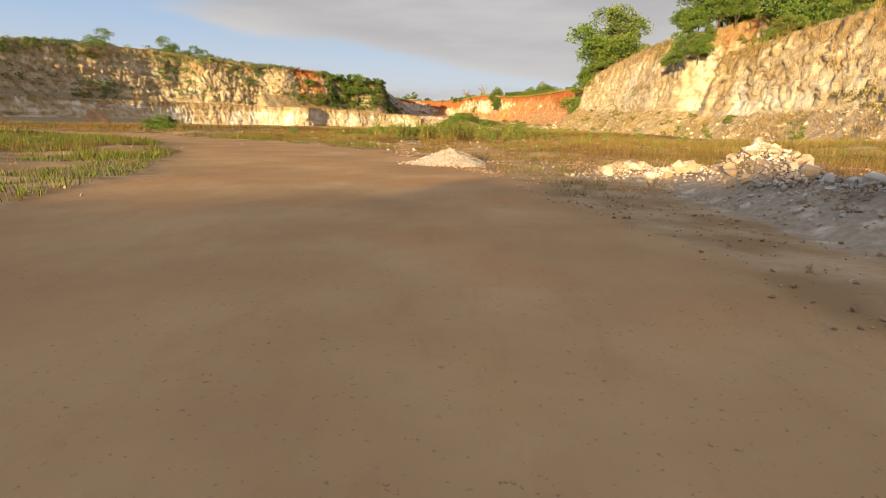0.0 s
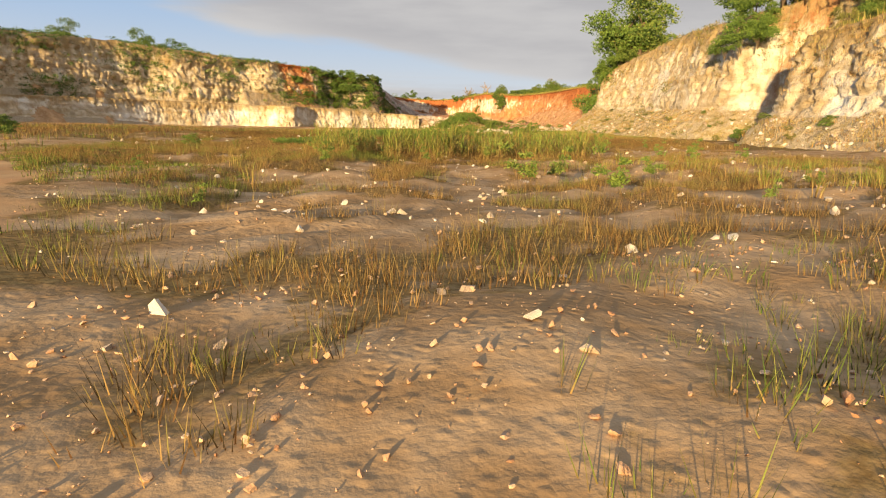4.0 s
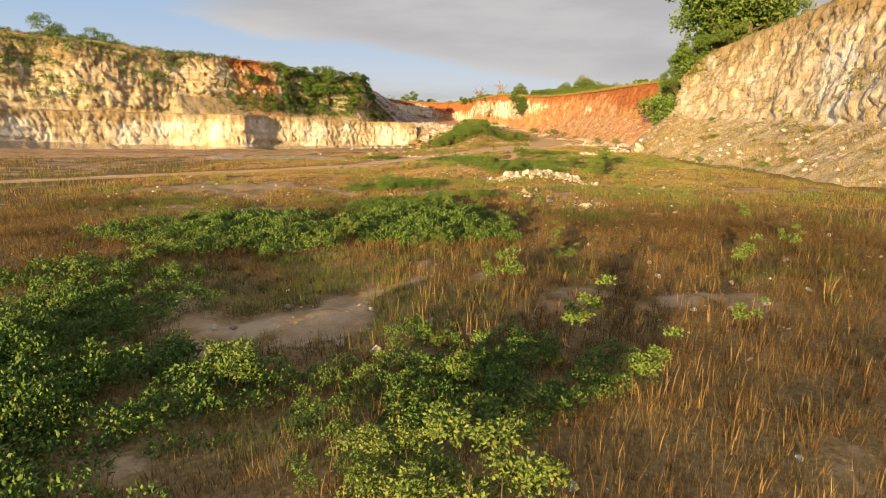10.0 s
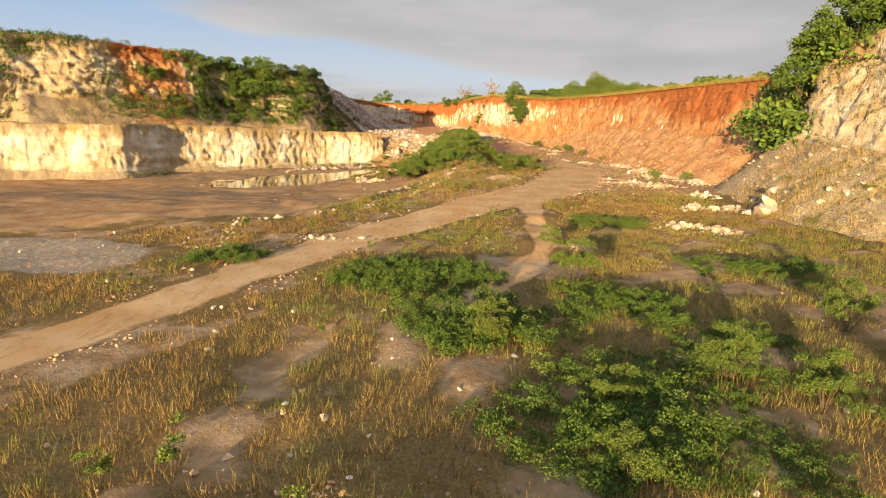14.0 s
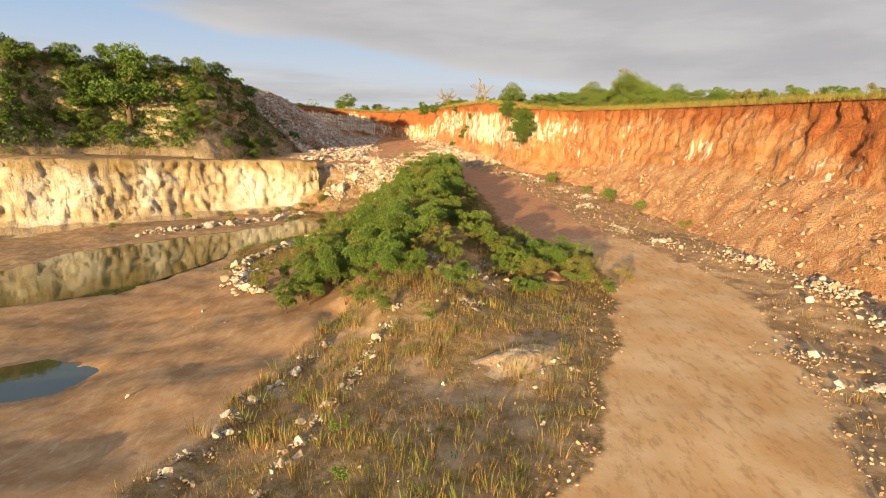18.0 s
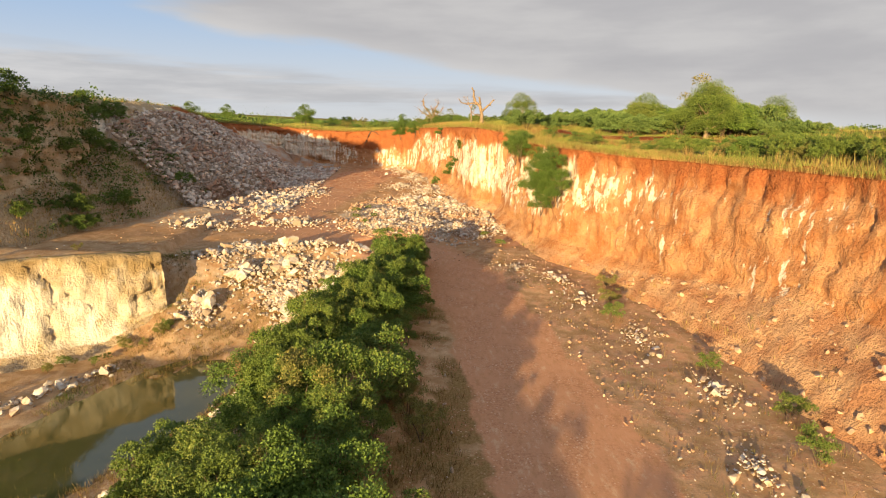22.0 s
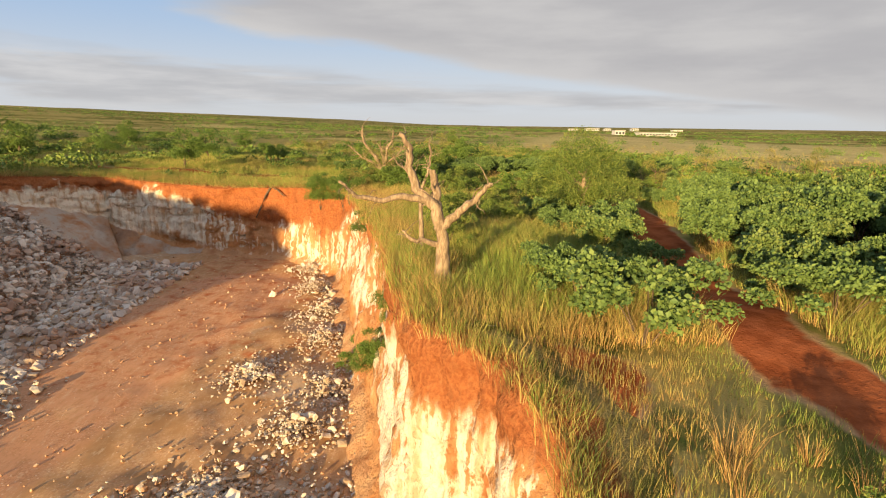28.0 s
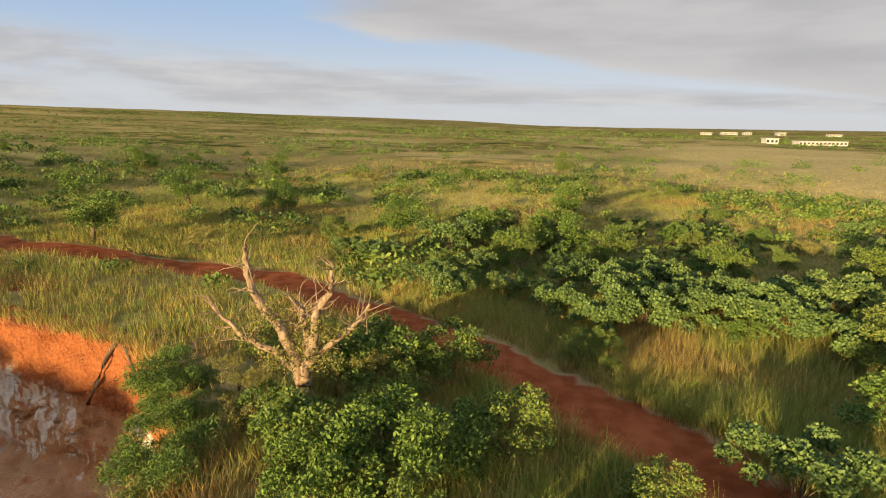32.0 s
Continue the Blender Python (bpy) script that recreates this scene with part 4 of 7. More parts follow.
def blades(name, x, y, high, lush, width, per, label, spread=0.12, lean=0.35, joints=True, z=None):
    """Grass: tufts of narrow blades that bend outward, all one mesh."""
    n = len(x)
    if z is None:
        z = ground_height(x, y)
        if name in ("plateau_grass", "rim_grass", "high_grass"):
            d, along = poly_distance(x, y, RIM_POLY)
            brow = np.interp(along % len(RIM), np.arange(len(RIM) + 1), [r[2] for r in RIM] + [RIM[0][2]])
            z = np.where(d > -2.0, np.maximum(z, brow - 0.05), z)
    X, Y, Z, H, L = (np.repeat(v, per) for v in (x, y, z, high, lush))
    m = n * per
    a = rng.uniform(0, 2 * np.pi, m)
    r = rng.uniform(0, 1, m) ** 0.7 * spread
    X, Y = X + np.cos(a) * r, Y + np.sin(a) * r
    H = H * rng.uniform(0.55, 1.15, m)
    dx, dy = np.cos(a) * lean * rng.uniform(0.1, 1.0, m), np.sin(a) * lean * rng.uniform(0.1, 1.0, m)
    f = rng.uniform(0, 2 * np.pi, m)
    wx, wy = np.cos(f) * width * 0.5, np.sin(f) * width * 0.5
    # lower tint in patches of dry grass, higher tint on the far meadow grass
    tint_drop = 0.45 * smooth(-0.5, 0.3, fbm2(x, y, 6.0, 2, 96)) * smooth(74, 84, y) * smooth(132, 112, y) if name == "dry_grass" else np.zeros(n)
    tint_drop = tint_drop - (0.28 * smooth(118, 140, y) if name == "meadow_grass" else 0.0)
    tint = np.clip(rng.normal(0.5, 0.25, m) + np.repeat(rng.normal(0, 0.12, n) - tint_drop, per), 0, 1)
    if joints:
        rows = [(0, 0, 1.0, -1), (0, 0, 1.0, 1), (.55, .35, .8, -1), (.55, .35, .8, 1), (1, 1, 0, 0)]
        tri = np.array([[0, 1, 3], [0, 3, 2], [2, 3, 4]])
    else:
        rows = [(0, 0, 1.0, -1), (0, 0, 1.0, 1), (1, .7, 0, 0)]
        tri = np.array([[0, 1, 2]])
    V = np.stack([np.stack([X + dx * H * bend + wx * w * s, Y + dy * H * bend + wy * w * s, Z - 0.03 + H * up], -1) for up, bend, w, s in rows], 1)
    k = len(rows)
    F = (np.arange(m)[:, None, None] * k + tri[None]).reshape(-1, 3)
    at = dict(tint=np.repeat(tint, k), up=np.tile([q[0] for q in rows], m), lush=np.repeat(np.clip(L + rng.normal(0, 0.12, m), 0, 1), k))
    ob = new(name, mesh_from(name, V.reshape(-1, 3), F, BLADE_PLATEAU if name in ("plateau_grass", "rim_grass", "rim_fringe", "slope_grass", "straw_tuft") else BLADE_HIGH if name == "high_grass" else BLADE_TALL if name in ("tall_grass", "meadow_grass") else BLADE, at, False))
    return tagged(ob, label, "grass", kind="stuff")


def scatter(count, x0, x1, y0, y1, keep):
    x, y = rng.uniform(x0, x1, count), rng.uniform(y0, y1, count)
    k = keep(x, y)
    return x[k], y[k]


def field(x, y):
    d = on_road(x, y)
    thick = thickness(x, y)
    inside = poly_distance(x, y, RIM_POLY)[0] > np.where(y > 215, 7, np.where(x < 0, 11, 15))
    inside &= (y < 238) | (x > -13)
    pile = np.hypot(x - 0.3, y - 17.3) < 1.5
    bare = smooth(-0.3, 0.15, thick) * smooth(0.0, 2.5, d) * smooth(15, 24, y + 1.2 * np.abs(x - 1)) * np.interp(y, [0, 18, 34, 50, 75, 185, 225, 300, 304], [0.25, 0.6, 0.95, 1, 1, 1, 0.8, 0.7, 0])
    bare = bare * (1 - 0.95 * smooth(1.2, 0.9, np.hypot((x + 23) / 12, (y - 169.5) / 6)))
    bare = bare * (1 - 0.9 * east_verge(x, y)) * np.where((x > -2) & (x < 21) & (y > 194) & (y < 232), 0.55, 1.0)
    return (rng.uniform(0, 1, len(x)) < bare) & inside & ~pile


def lushness(x, y):
    return np.clip(0.12 + 0.75 * smooth(-0.1, 0.5, fbm2(x, y, 2.6, 3, 61) * 0.6 + fbm2(x, y, 9.0, 2, 62) * 0.6) + 0.25 * smooth(110, 130, y) * smooth(185, 150, y) * (x > 8) + 0.35 * smooth(144, 154, y) * smooth(192, 178, y) * (x > -3), 0, 1)


gx1, gy1 = scatter(150000, -22, 26, 12, 120, field)
blades("dry_grass", gx1, gy1, 0.12 + 0.34 * rng.uniform(0, 1, len(gx1)) ** 1.6 + 0.10 * smooth(70, 110, gy1), lushness(gx1, gy1), 0.011, 9, "dry golden-brown grass on the stony quarry floor", 0.15, 0.8, joints=False)
gx2, gy2 = scatter(105000, -26, 36, 120, 236, field)
blades("meadow_grass", gx2, gy2, 0.16 + 0.34 * rng.uniform(0, 1, len(gx2)) ** 1.5, lushness(gx2, gy2), 0.02, 8, "dry golden-brown grass on the stony quarry floor", 0.26, 0.8, joints=False)
gx3, gy3 = scatter(42000, -105, 44, 18, 215, lambda x, y: field(x, y) & ((x < -22) | (x > 26)))
blades("dry_grass", gx3, gy3, 0.3 + 0.4 * rng.uniform(0, 1, len(gx3)), lushness(gx3, gy3), 0.05, 4, "dry grass towards the quarry walls", 0.3, joints=False)
gx4, gy4 = scatter(72000, -13, 40, 236, 304, field)
blades("dry_grass", gx4, gy4, 0.2 + 0.4 * rng.uniform(0, 1, len(gx4)) ** 1.5, np.clip(lushness(gx4, gy4) + 0.2, 0, 1), 0.026, 8, "brown and green grass on the haul road verges", 0.3, 0.8, joints=False)
# tall green stand
def canes(name, x, y, high, stems, leaves, label, spread=0.3):
    """Cane grass: upright stalks, each with long blades that arch out and droop."""
    n = len(x)
    k = np.repeat(np.arange(n), stems)
    a, r = rng.uniform(0, 2 * np.pi, len(k)), spread * rng.uniform(0, 1, len(k)) ** 0.6
    z = ground_height(x, y)
    foot = np.stack([x[k] + np.cos(a) * r, y[k] + np.sin(a) * r, z[k] - 0.04], -1)
    tall = high[k] * rng.uniform(0.6, 1.1, len(k))
    tip = foot + np.stack([np.cos(a) * r * 0.8 + rng.normal(0, 0.08, len(k)), np.sin(a) * r * 0.8 + rng.normal(0, 0.08, len(k)), tall], -1)
    tint, hue = np.clip(rng.normal(0.5, 0.25, len(k)), 0, 1), np.clip(rng.normal(0.85, 0.2, len(k)), 0, 1)
    V, F, A = [], [], dict(tint=[], up=[], lush=[])
    count = 0

    def strip(spine, wide, side, up, tn, hu):
        nonlocal count
        m, rows = len(spine), spine.shape[1]
        pts = np.stack([spine - side[:, None] * wide[None, :, None] * 0.5, spine + side[:, None] * wide[None, :, None] * 0.5], 2).reshape(m, rows * 2, 3)
        base = count + np.arange(m)[:, None] * rows * 2
        for q in range(rows - 1):
            F.append(np.stack([base[:, 0] + 2 * q, base[:, 0] + 2 * q + 1, base[:, 0] + 2 * q + 3, base[:, 0] + 2 * q + 2], -1))
        V.append(pts.reshape(-1, 3))
        A["tint"].append(np.repeat(tn, rows * 2))
        A["up"].append(np.repeat(up, 2, axis=1).ravel())
        A["lush"].append(np.repeat(hu, rows * 2))
        count += m * rows * 2

    f = rng.uniform(0, 2 * np.pi, len(k))
    side = np.stack([np.cos(f), np.sin(f), 0 * f], -1)
    t3 = np.array([0.0, 0.5, 1.0])
    strip(foot[:, None] + (tip - foot)[:, None] * t3[None, :, None], np.array([0.011, 0.009, 0.004]), side, np.tile(t3 * 0.35, (len(k), 1)), tint, hue * 0.5)
    q = np.repeat(np.arange(len(k)), leaves)
    h0 = rng.uniform(0.12, 0.95, len(q))
    root = foot[q] + (tip - foot)[q] * h0[:, None]
    b = rng.uniform(0, 2 * np.pi, len(q))
    long = tall[q] * rng.uniform(0.35, 0.65, len(q))
    droop = rng.uniform(0.25, 1.0, len(q))
    t4 = np.array([0.0, 0.35, 0.7, 1.0])
    out = np.stack([np.cos(b), np.sin(b), 0 * b], -1)
    spine = root[:, None] + out[:, None] * (long[:, None] * (0.25 * t4 + 0.35 * t4**2)[None])[..., None]
    spine[..., 2] += long[:, None] * (0.95 * t4[None] - droop[:, None] * 0.75 * t4[None] ** 2.2)
    strip(spine, np.array([0.016, 0.030, 0.021, 0.002]), np.stack([-np.sin(b), np.cos(b), 0.25 + 0 * b], -1), np.clip(0.22 + h0[:, None] * 0.5 + 0.2 * t4[None], 0, 0.7), np.clip(tint[q] + rng.normal(0, 0.2, len(q)), 0, 1), np.clip(hue[q] * (0.35 + 0.8 * h0), 0, 1))
    ob = new(name, mesh_from(name, np.concatenate(V), np.concatenate(F), BLADE_CANE, {key: np.concatenate(v) for key, v in A.items()}, False))
    return tagged(ob, label, "grass", kind="stuff")


tx, ty = scatter(1900, -13, 15, 48, 76, lambda x, y: (np.hypot((x - 2.6) / 9.5, (y - 56.3) / 5.8) + 0.4 * fbm2(x, y, 2.4, 2, 71) < 0.85) & (rng.uniform(0, 1, len(x)) < 0.8))
canes("tall_grass", tx, ty, rng.uniform(0.8, 1.75, len(tx)), 7, 6, "tall green cane grass stand with brown lower stalks")
tx, ty = scatter(26, 3, 12, 62, 72, lambda x, y: fbm2(x, y, 2.0, 2, 79) > 0.1)
canes("tall_grass", tx, ty, rng.uniform(0.8, 1.5, len(tx)), 6, 6, "single tufts of green cane grass on stony ground", 0.2)
tx, ty = scatter(900, -16, 24, 34, 120, lambda x, y: (fbm2(x, y, 5, 2, 73) > 0.42) & (on_road(x, y) > 1))
blades("tall_grass", tx, ty, rng.uniform(0.4, 0.85, len(tx)), np.clip(rng.normal(0.6, 0.25, len(tx)), 0, 1), 0.02, 12, "loose tufts of green grass", 0.2, 0.5)
tx, ty = scatter(2600, -3, 19, 188, 236, lambda x, y: (fbm2(x, y, 4, 2, 74) > -0.1) & (on_road(x, y) > 0.6))
blades("tall_grass", tx, ty, rng.uniform(0.3, 0.9, len(tx)), np.clip(rng.normal(0.5, 0.3, len(tx)), 0, 1), 0.028, 12, "loose brown and green grass tufts by the drain ditch", 0.3, 0.6)
# seed stalks, reddish gold
sx, sy = scatter(15000, -20, 30, 60, 125, lambda x, y: field(x, y) & (x > 2 - 0.1 * y + 8) & (fbm2(x, y, 7, 2, 75) > -0.1))
blades("grass_seed_stalk", sx, sy, rng.uniform(0.35, 0.7, len(sx)), np.zeros(len(sx)), 0.02, 3, "upright rusty-brown seed stalks", 0.08, 0.25)
nx, ny = scatter(2400, 0.5, 13, 9, 30, lambda x, y: (fbm2(x, y, 2.2, 2, 78) > 0.05) & (np.hypot(x - 0.3, y - 18.3) > 1.7) & (poly_distance(x, y, ENTRY_ROAD, False)[0] > 4.2))
blades("verge_grass", nx, ny, rng.uniform(0.08, 0.3, len(nx)), np.clip(rng.normal(0.6, 0.3, len(nx)), 0, 1), 0.008, 10, "small green grass tufts on the stony ground", 0.12, 0.7)
wx, wy = scatter(2600, 5, 32, 21, 50, lambda x, y: (fbm2(x, y, 4, 2, 97) + 0.03 * (x - 12) > 0.0) & (on_road(x, y) > 1))
blades("tall_grass", wx, wy, rng.uniform(0.2, 0.6, len(wx)), np.clip(rng.normal(0.5, 0.25, len(wx)), 0, 1), 0.014, 14, "yellow-green grass band below the quarry wall", 0.25, 0.5)
wx, wy = scatter(7000, -36, -6.5, 18, 48, lambda x, y: (poly_distance(x, y, ENTRY_ROAD, False)[0] > 4.6) & (x < -6.5 - 0.28 * (y - 20)) & (fbm2(x, y, 4, 2, 98) > -0.3))
blades("verge_grass", wx, wy, rng.uniform(0.18, 0.42, len(wx)), np.clip(rng.normal(0.97, 0.1, len(wx)), 0, 1), 0.018, 9, "dense dark green verge grass beside the dirt road", 0.2, 0.5)
# low green by the entry road
vx, vy = scatter(16000, -34, -4, 8, 50, lambda x, y: (poly_distance(x, y, ENTRY_ROAD, False)[0] > 4.3) & (fbm2(x, y, 5, 2, 77) > -0.05) & (x < -5))
blades("verge_grass", vx, vy, rng.uniform(0.08, 0.24, len(vx)), np.clip(rng.normal(0.95, 0.15, len(vx)), 0, 1), 0.016, 8, "low green verge grass beside the dirt road", 0.16, 0.6)


# plateau
def plateau(x, y):
    out = -poly_distance(x, y, RIM_POLY)[0]
    return (out > 0.25) & (on_road(x, y) > 0.2)


px1, py1 = scatter(95000, 12, 62, 288, 400, plateau)
near_rim = smooth(5, 0.5, -poly_distance(px1, py1, RIM_POLY)[0])
tuft = smooth(-0.2, 0.6, fbm2(px1, py1, 5.0, 3, 81))
blades("plateau_grass", px1, py1, 0.3 + 0.5 * tuft * rng.uniform(0.3, 1, len(px1)) + 0.3 * near_rim, np.clip(0.85 - 0.5 * near_rim * tuft - 0.4 * smooth(0.1, 0.7, fbm2(px1, py1, 9.0, 2, 83)), 0, 1), 0.02, 6,
       "tall green and straw-yellow grass on the plateau", 0.22, 0.75, joints=False)
px5, py5 = scatter(60000, -70, 70, 384, 470, plateau)
blades("plateau_grass", px5, py5, 0.35 + 0.5 * rng.uniform(0, 1, len(px5)), np.clip(0.9 - 0.4 * smooth(0.0, 0.6, fbm2(px5, py5, 11.0, 2, 84)), 0, 1), 0.026, 7, "scrub grass on the plateau", 0.4, 0.8, joints=False)
px2, py2 = scatter(52000, -70, 130, 205, 520, lambda x, y: plateau(x, y) & ((x < 12) | (x > 62) | (y > 400) | (y < 288)) & ((y < 384) | (y > 470) | (x > 70)) & (rng.uniform(0, 1, len(x)) < smooth(-260, -10, -np.abs(y - 360) - np.abs(x - 25))))
blades("plateau_grass", px2, py2, 0.6 + 0.6 * rng.uniform(0, 1, len(px2)), np.clip(0.8 - 0.4 * smooth(0.0, 0.6, fbm2(px2, py2, 14.0, 2, 85)), 0, 1), 0.05, 5, "scrub grass on the plateau", 0.4, 0.5, joints=False)
px3, py3 = scatter(26000, 40, 90, 60, 290, plateau)
blades("rim_grass", px3, py3, 0.6 + 0.9 * rng.uniform(0, 1, len(px3)) ** 1.5, np.clip(0.4 + 0.5 * smooth(0.0, 0.6, fbm2(px3, py3, 8.0, 2, 86)), 0, 1), 0.07, 4, "yellowing grass on top of the quarry wall", 0.4, 0.5, joints=False)
px4, py4 = scatter(26000, -170, -33, 60, 400, plateau)
blades("rim_grass", px4, py4, 0.6 + 0.6 * rng.uniform(0, 1, len(px4)), np.clip(0.25 + 0.4 * smooth(0.0, 0.6, fbm2(px4, py4, 8.0, 2, 87)), 0, 1), 0.09, 4, "yellowing grass on top of the quarry wall", 0.5, 0.5, joints=False)
# overhanging fringe of straw along the red rim
fs = []
for (ax, ay, *_), (bx, by, *_) in zip(RIM[15:38], RIM[16:39]):
    k = int(np.hypot(bx - ax, by - ay) * 26)
    s = rng.uniform(0, 1, k)
    fs.append(np.stack([ax + (bx - ax) * s, ay + (by - ay) * s], -1))
fs = np.concatenate(fs) + rng.normal(0, 0.35, (sum(len(f) for f in fs), 2))
blades("rim_fringe", fs[:, 0], fs[:, 1], rng.uniform(0.35, 0.9, len(fs)), np.clip(rng.normal(0.5, 0.3, len(fs)), 0, 1), 0.022, 9, "straw-yellow grass fringe hanging over the cliff rim", 0.3, 0.8,
       z=np.interp(poly_distance(fs[:, 0], fs[:, 1], RIM_POLY)[1], np.arange(len(RIM)), [r[2] for r in RIM]) - 0.05)


# dry grass and weeds on the scree and ledges of the walls
fv, fscree, fup = face_points
pick = np.flatnonzero((fscree > 0.3) & (fup < 0.97) & (fv[:, 1] > 40) & (fv[:, 1] < 330) & (fv[:, 2] > -1) & ((fv[:, 1] < 206) | (fv[:, 0] < 0) | (rng.uniform(0, 1, len(fv)) < 0.12)))
pick = pick[rng.uniform(0, 1, len(pick)) < 0.25 + 0.6 * smooth(-0.3, 0.3, fbm(fv[pick] * 0.12, 2, 93))]
pick = np.r_[pick, np.flatnonzero((fscree < 0.3) & (fup > 0.5) & (fup < 1) & (fv[:, 1] > 60) & (fv[:, 1] < 206) & (rng.uniform(0, 1, len(fv)) < 0.25))]
sp = np.repeat(fv[pick], 2, axis=0) + rng.normal(0, 0.22, (2 * len(pick), 3)) * [1, 1, 0]
blades("slope_grass", sp[:, 0], sp[:, 1], rng.uniform(0.25, 0.7, len(sp)), np.clip(rng.normal(0.3, 0.25, len(sp)), 0, 1), 0.05, 4, "sparse dry grass on the scree slopes", 0.3, 0.6, joints=False, z=sp[:, 2] - 0.05)
ux, uy = scatter(420, 26, 62, 290, 345, lambda x, y: plateau(x, y) & (fbm2(x, y, 5, 2, 99) > 0.0))
blades("straw_tuft", ux, uy, rng.uniform(0.7, 1.5, len(ux)), np.clip(rng.normal(0.1, 0.1, len(ux)), 0, 1), 0.016, 40, "straw-yellow tufts of tall grass on the plateau", 0.2, 0.7)
# high grass beside the dead tree
hx, hy = scatter(21000, 14, 48, 331, 400, lambda x, y: plateau(x, y) & (fbm2(x, y, 4, 2, 88) > -0.35))
blades("high_grass", hx, hy, rng.uniform(0.6, 1.35, len(hx)) * np.where(hx > 40, 0.7, 1.0), np.clip(0.72 - 0.45 * smooth(0.0, 0.5, fbm2(hx, hy, 6.0, 2, 89)) - 0.5 * smooth(4, 0.5, -poly_distance(hx, hy, RIM_POLY)[0]) + rng.normal(0, 0.12, len(hx)), 0, 1), 0.017, 13, "high green grass with straw-yellow tips near the rim", 0.38, 0.8)


mx, my = scatter(12000, 19, 38, 333, 384, lambda x, y: plateau(x, y) & (fbm2(x, y, 3.5, 2, 92) > -0.3))
blades("high_grass", mx, my, rng.uniform(0.5, 1.15, len(mx)), np.clip(rng.normal(0.9, 0.15, len(mx)), 0, 1), 0.018, 16, "lush green grass between the plateau shrubs", 0.4, 0.9)


qx, qy = scatter(15000, -34, 20, 383, 424, lambda x, y: plateau(x, y) & (fbm2(x, y, 4, 2, 94) > -0.4))
blades("high_grass", qx, qy, rng.uniform(0.4, 0.95, len(qx)), np.clip(rng.normal(0.7, 0.2, len(qx)) - 0.4 * smooth(0.1, 0.5, fbm2(qx, qy, 7.0, 2, 95)), 0, 1), 0.03, 7, "green and straw grass beyond the pit's end wall", 0.35, 0.6)


# ---- shrubs and trees ----
def leaf_cloud(lobes, count, size, shape=0.55, droop=0.0, hollow=0.45):
    """Leaves in uneven lobes (x, y, z, radius, squash): each leaf a small folded rhomb turned at random."""
    lobes = np.array(lobes, float)
    share = lobes[:, 3] ** 2
    pick = rng.choice(len(lobes), count, p=share / share.sum())
    d = rng.normal(0, 1, (count, 3))
    d /= np.linalg.norm(d, axis=1)[:, None]
    d[:, 2] = np.where(d[:, 2] < -0.35, -d[:, 2], d[:, 2])
    r = lobes[pick, 3] * (hollow + (1 - hollow) * rng.uniform(0, 1, count) ** 0.6)
    bump = 1 + 0.28 * fbm(d * 2.2 + pick[:, None] * 3.1, 3, 91)
    c = lobes[pick, :3] + d * (r * bump)[:, None] * np.stack([np.ones(count), np.ones(count), lobes[pick, 4]], -1)
    c[:, 2] -= droop * rng.uniform(0, 1, count) ** 2
    axis = d * 0.6 + rng.normal(0, 0.6, (count, 3))
    axis /= np.linalg.norm(axis, axis=1)[:, None]
    side = np.cross(axis, rng.normal(0, 1, (count, 3)))
    side /= np.linalg.norm(side, axis=1)[:, None]
    s = size * rng.uniform(0.6, 1.3, count)[:, None]
    fold = np.cross(axis, side) * s * 0.12
    V = np.stack([c - axis * s, c + side * s * shape + fold, c + axis * s, c - side * s * shape + fold], 1).reshape(-1, 3)
    F = np.arange(count * 4).reshape(-1, 4)
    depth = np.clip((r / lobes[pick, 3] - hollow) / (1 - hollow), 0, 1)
    # shade inside the crown is put into the tint: inner leaves darker
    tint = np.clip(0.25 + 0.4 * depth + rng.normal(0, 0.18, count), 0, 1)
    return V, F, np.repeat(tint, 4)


def tube(points, radii, sides=7):
    """A bent tapering limb."""
    points, radii = np.array(points, float), np.array(radii, float)
    tan = np.gradient(points, axis=0)
    tan /= np.linalg.norm(tan, axis=1)[:, None] + 1e-9
    ref = np.where(np.abs(tan[:, 2:3]) > 0.9, [[1.0, 0, 0]], [[0, 0, 1.0]])
    a = np.cross(tan, ref)
    a /= np.linalg.norm(a, axis=1)[:, None] + 1e-9
    b = np.cross(tan, a)
    th = np.linspace(0, 2 * np.pi, sides, endpoint=False)
    V = points[:, None] + radii[:, None, None] * (np.cos(th)[None, :, None] * a[:, None] + np.sin(th)[None, :, None] * b[:, None])
    return V.reshape(-1, 3), grid_faces(len(points), sides, wrap=True)


def join(pieces):
    V, F, k = [], [], 0
    for v, f in pieces:
        V.append(v)
        F.append(f + k)
        k += len(v)
    return np.concatenate(V), np.concatenate(F)


def limb(start, way, length, r0, r1, bend=0.25, steps=7, up=0.0):
    p, d, pts = np.array(start, float), np.array(way, float) / np.linalg.norm(way), []
    for k in range(steps):
        pts.append(p.copy())
        d = d + rng.normal(0, bend, 3) * 0.5 + np.array([0, 0, up])
        d /= np.linalg.norm(d)
        p = p + d * length / (steps - 1)
    return np.array(pts), np.linspace(r0, r1, steps)


def part(name, verts, faces, mat, parent, label="", attrs=None, smooth_shade=True):
    ob = new(name, mesh_from(name, verts, faces, mat, attrs, smooth_shade))
    ob.parent = parent
    if label:
        ob["label"] = label
    return ob


def stem_set(spots, high, r):
    return join([tube(*limb((0, 0, -0.15), (sx * 0.35, sy * 0.35, 1.0), high, r, r * 0.3, 0.2, 5), 5) for sx, sy in spots])


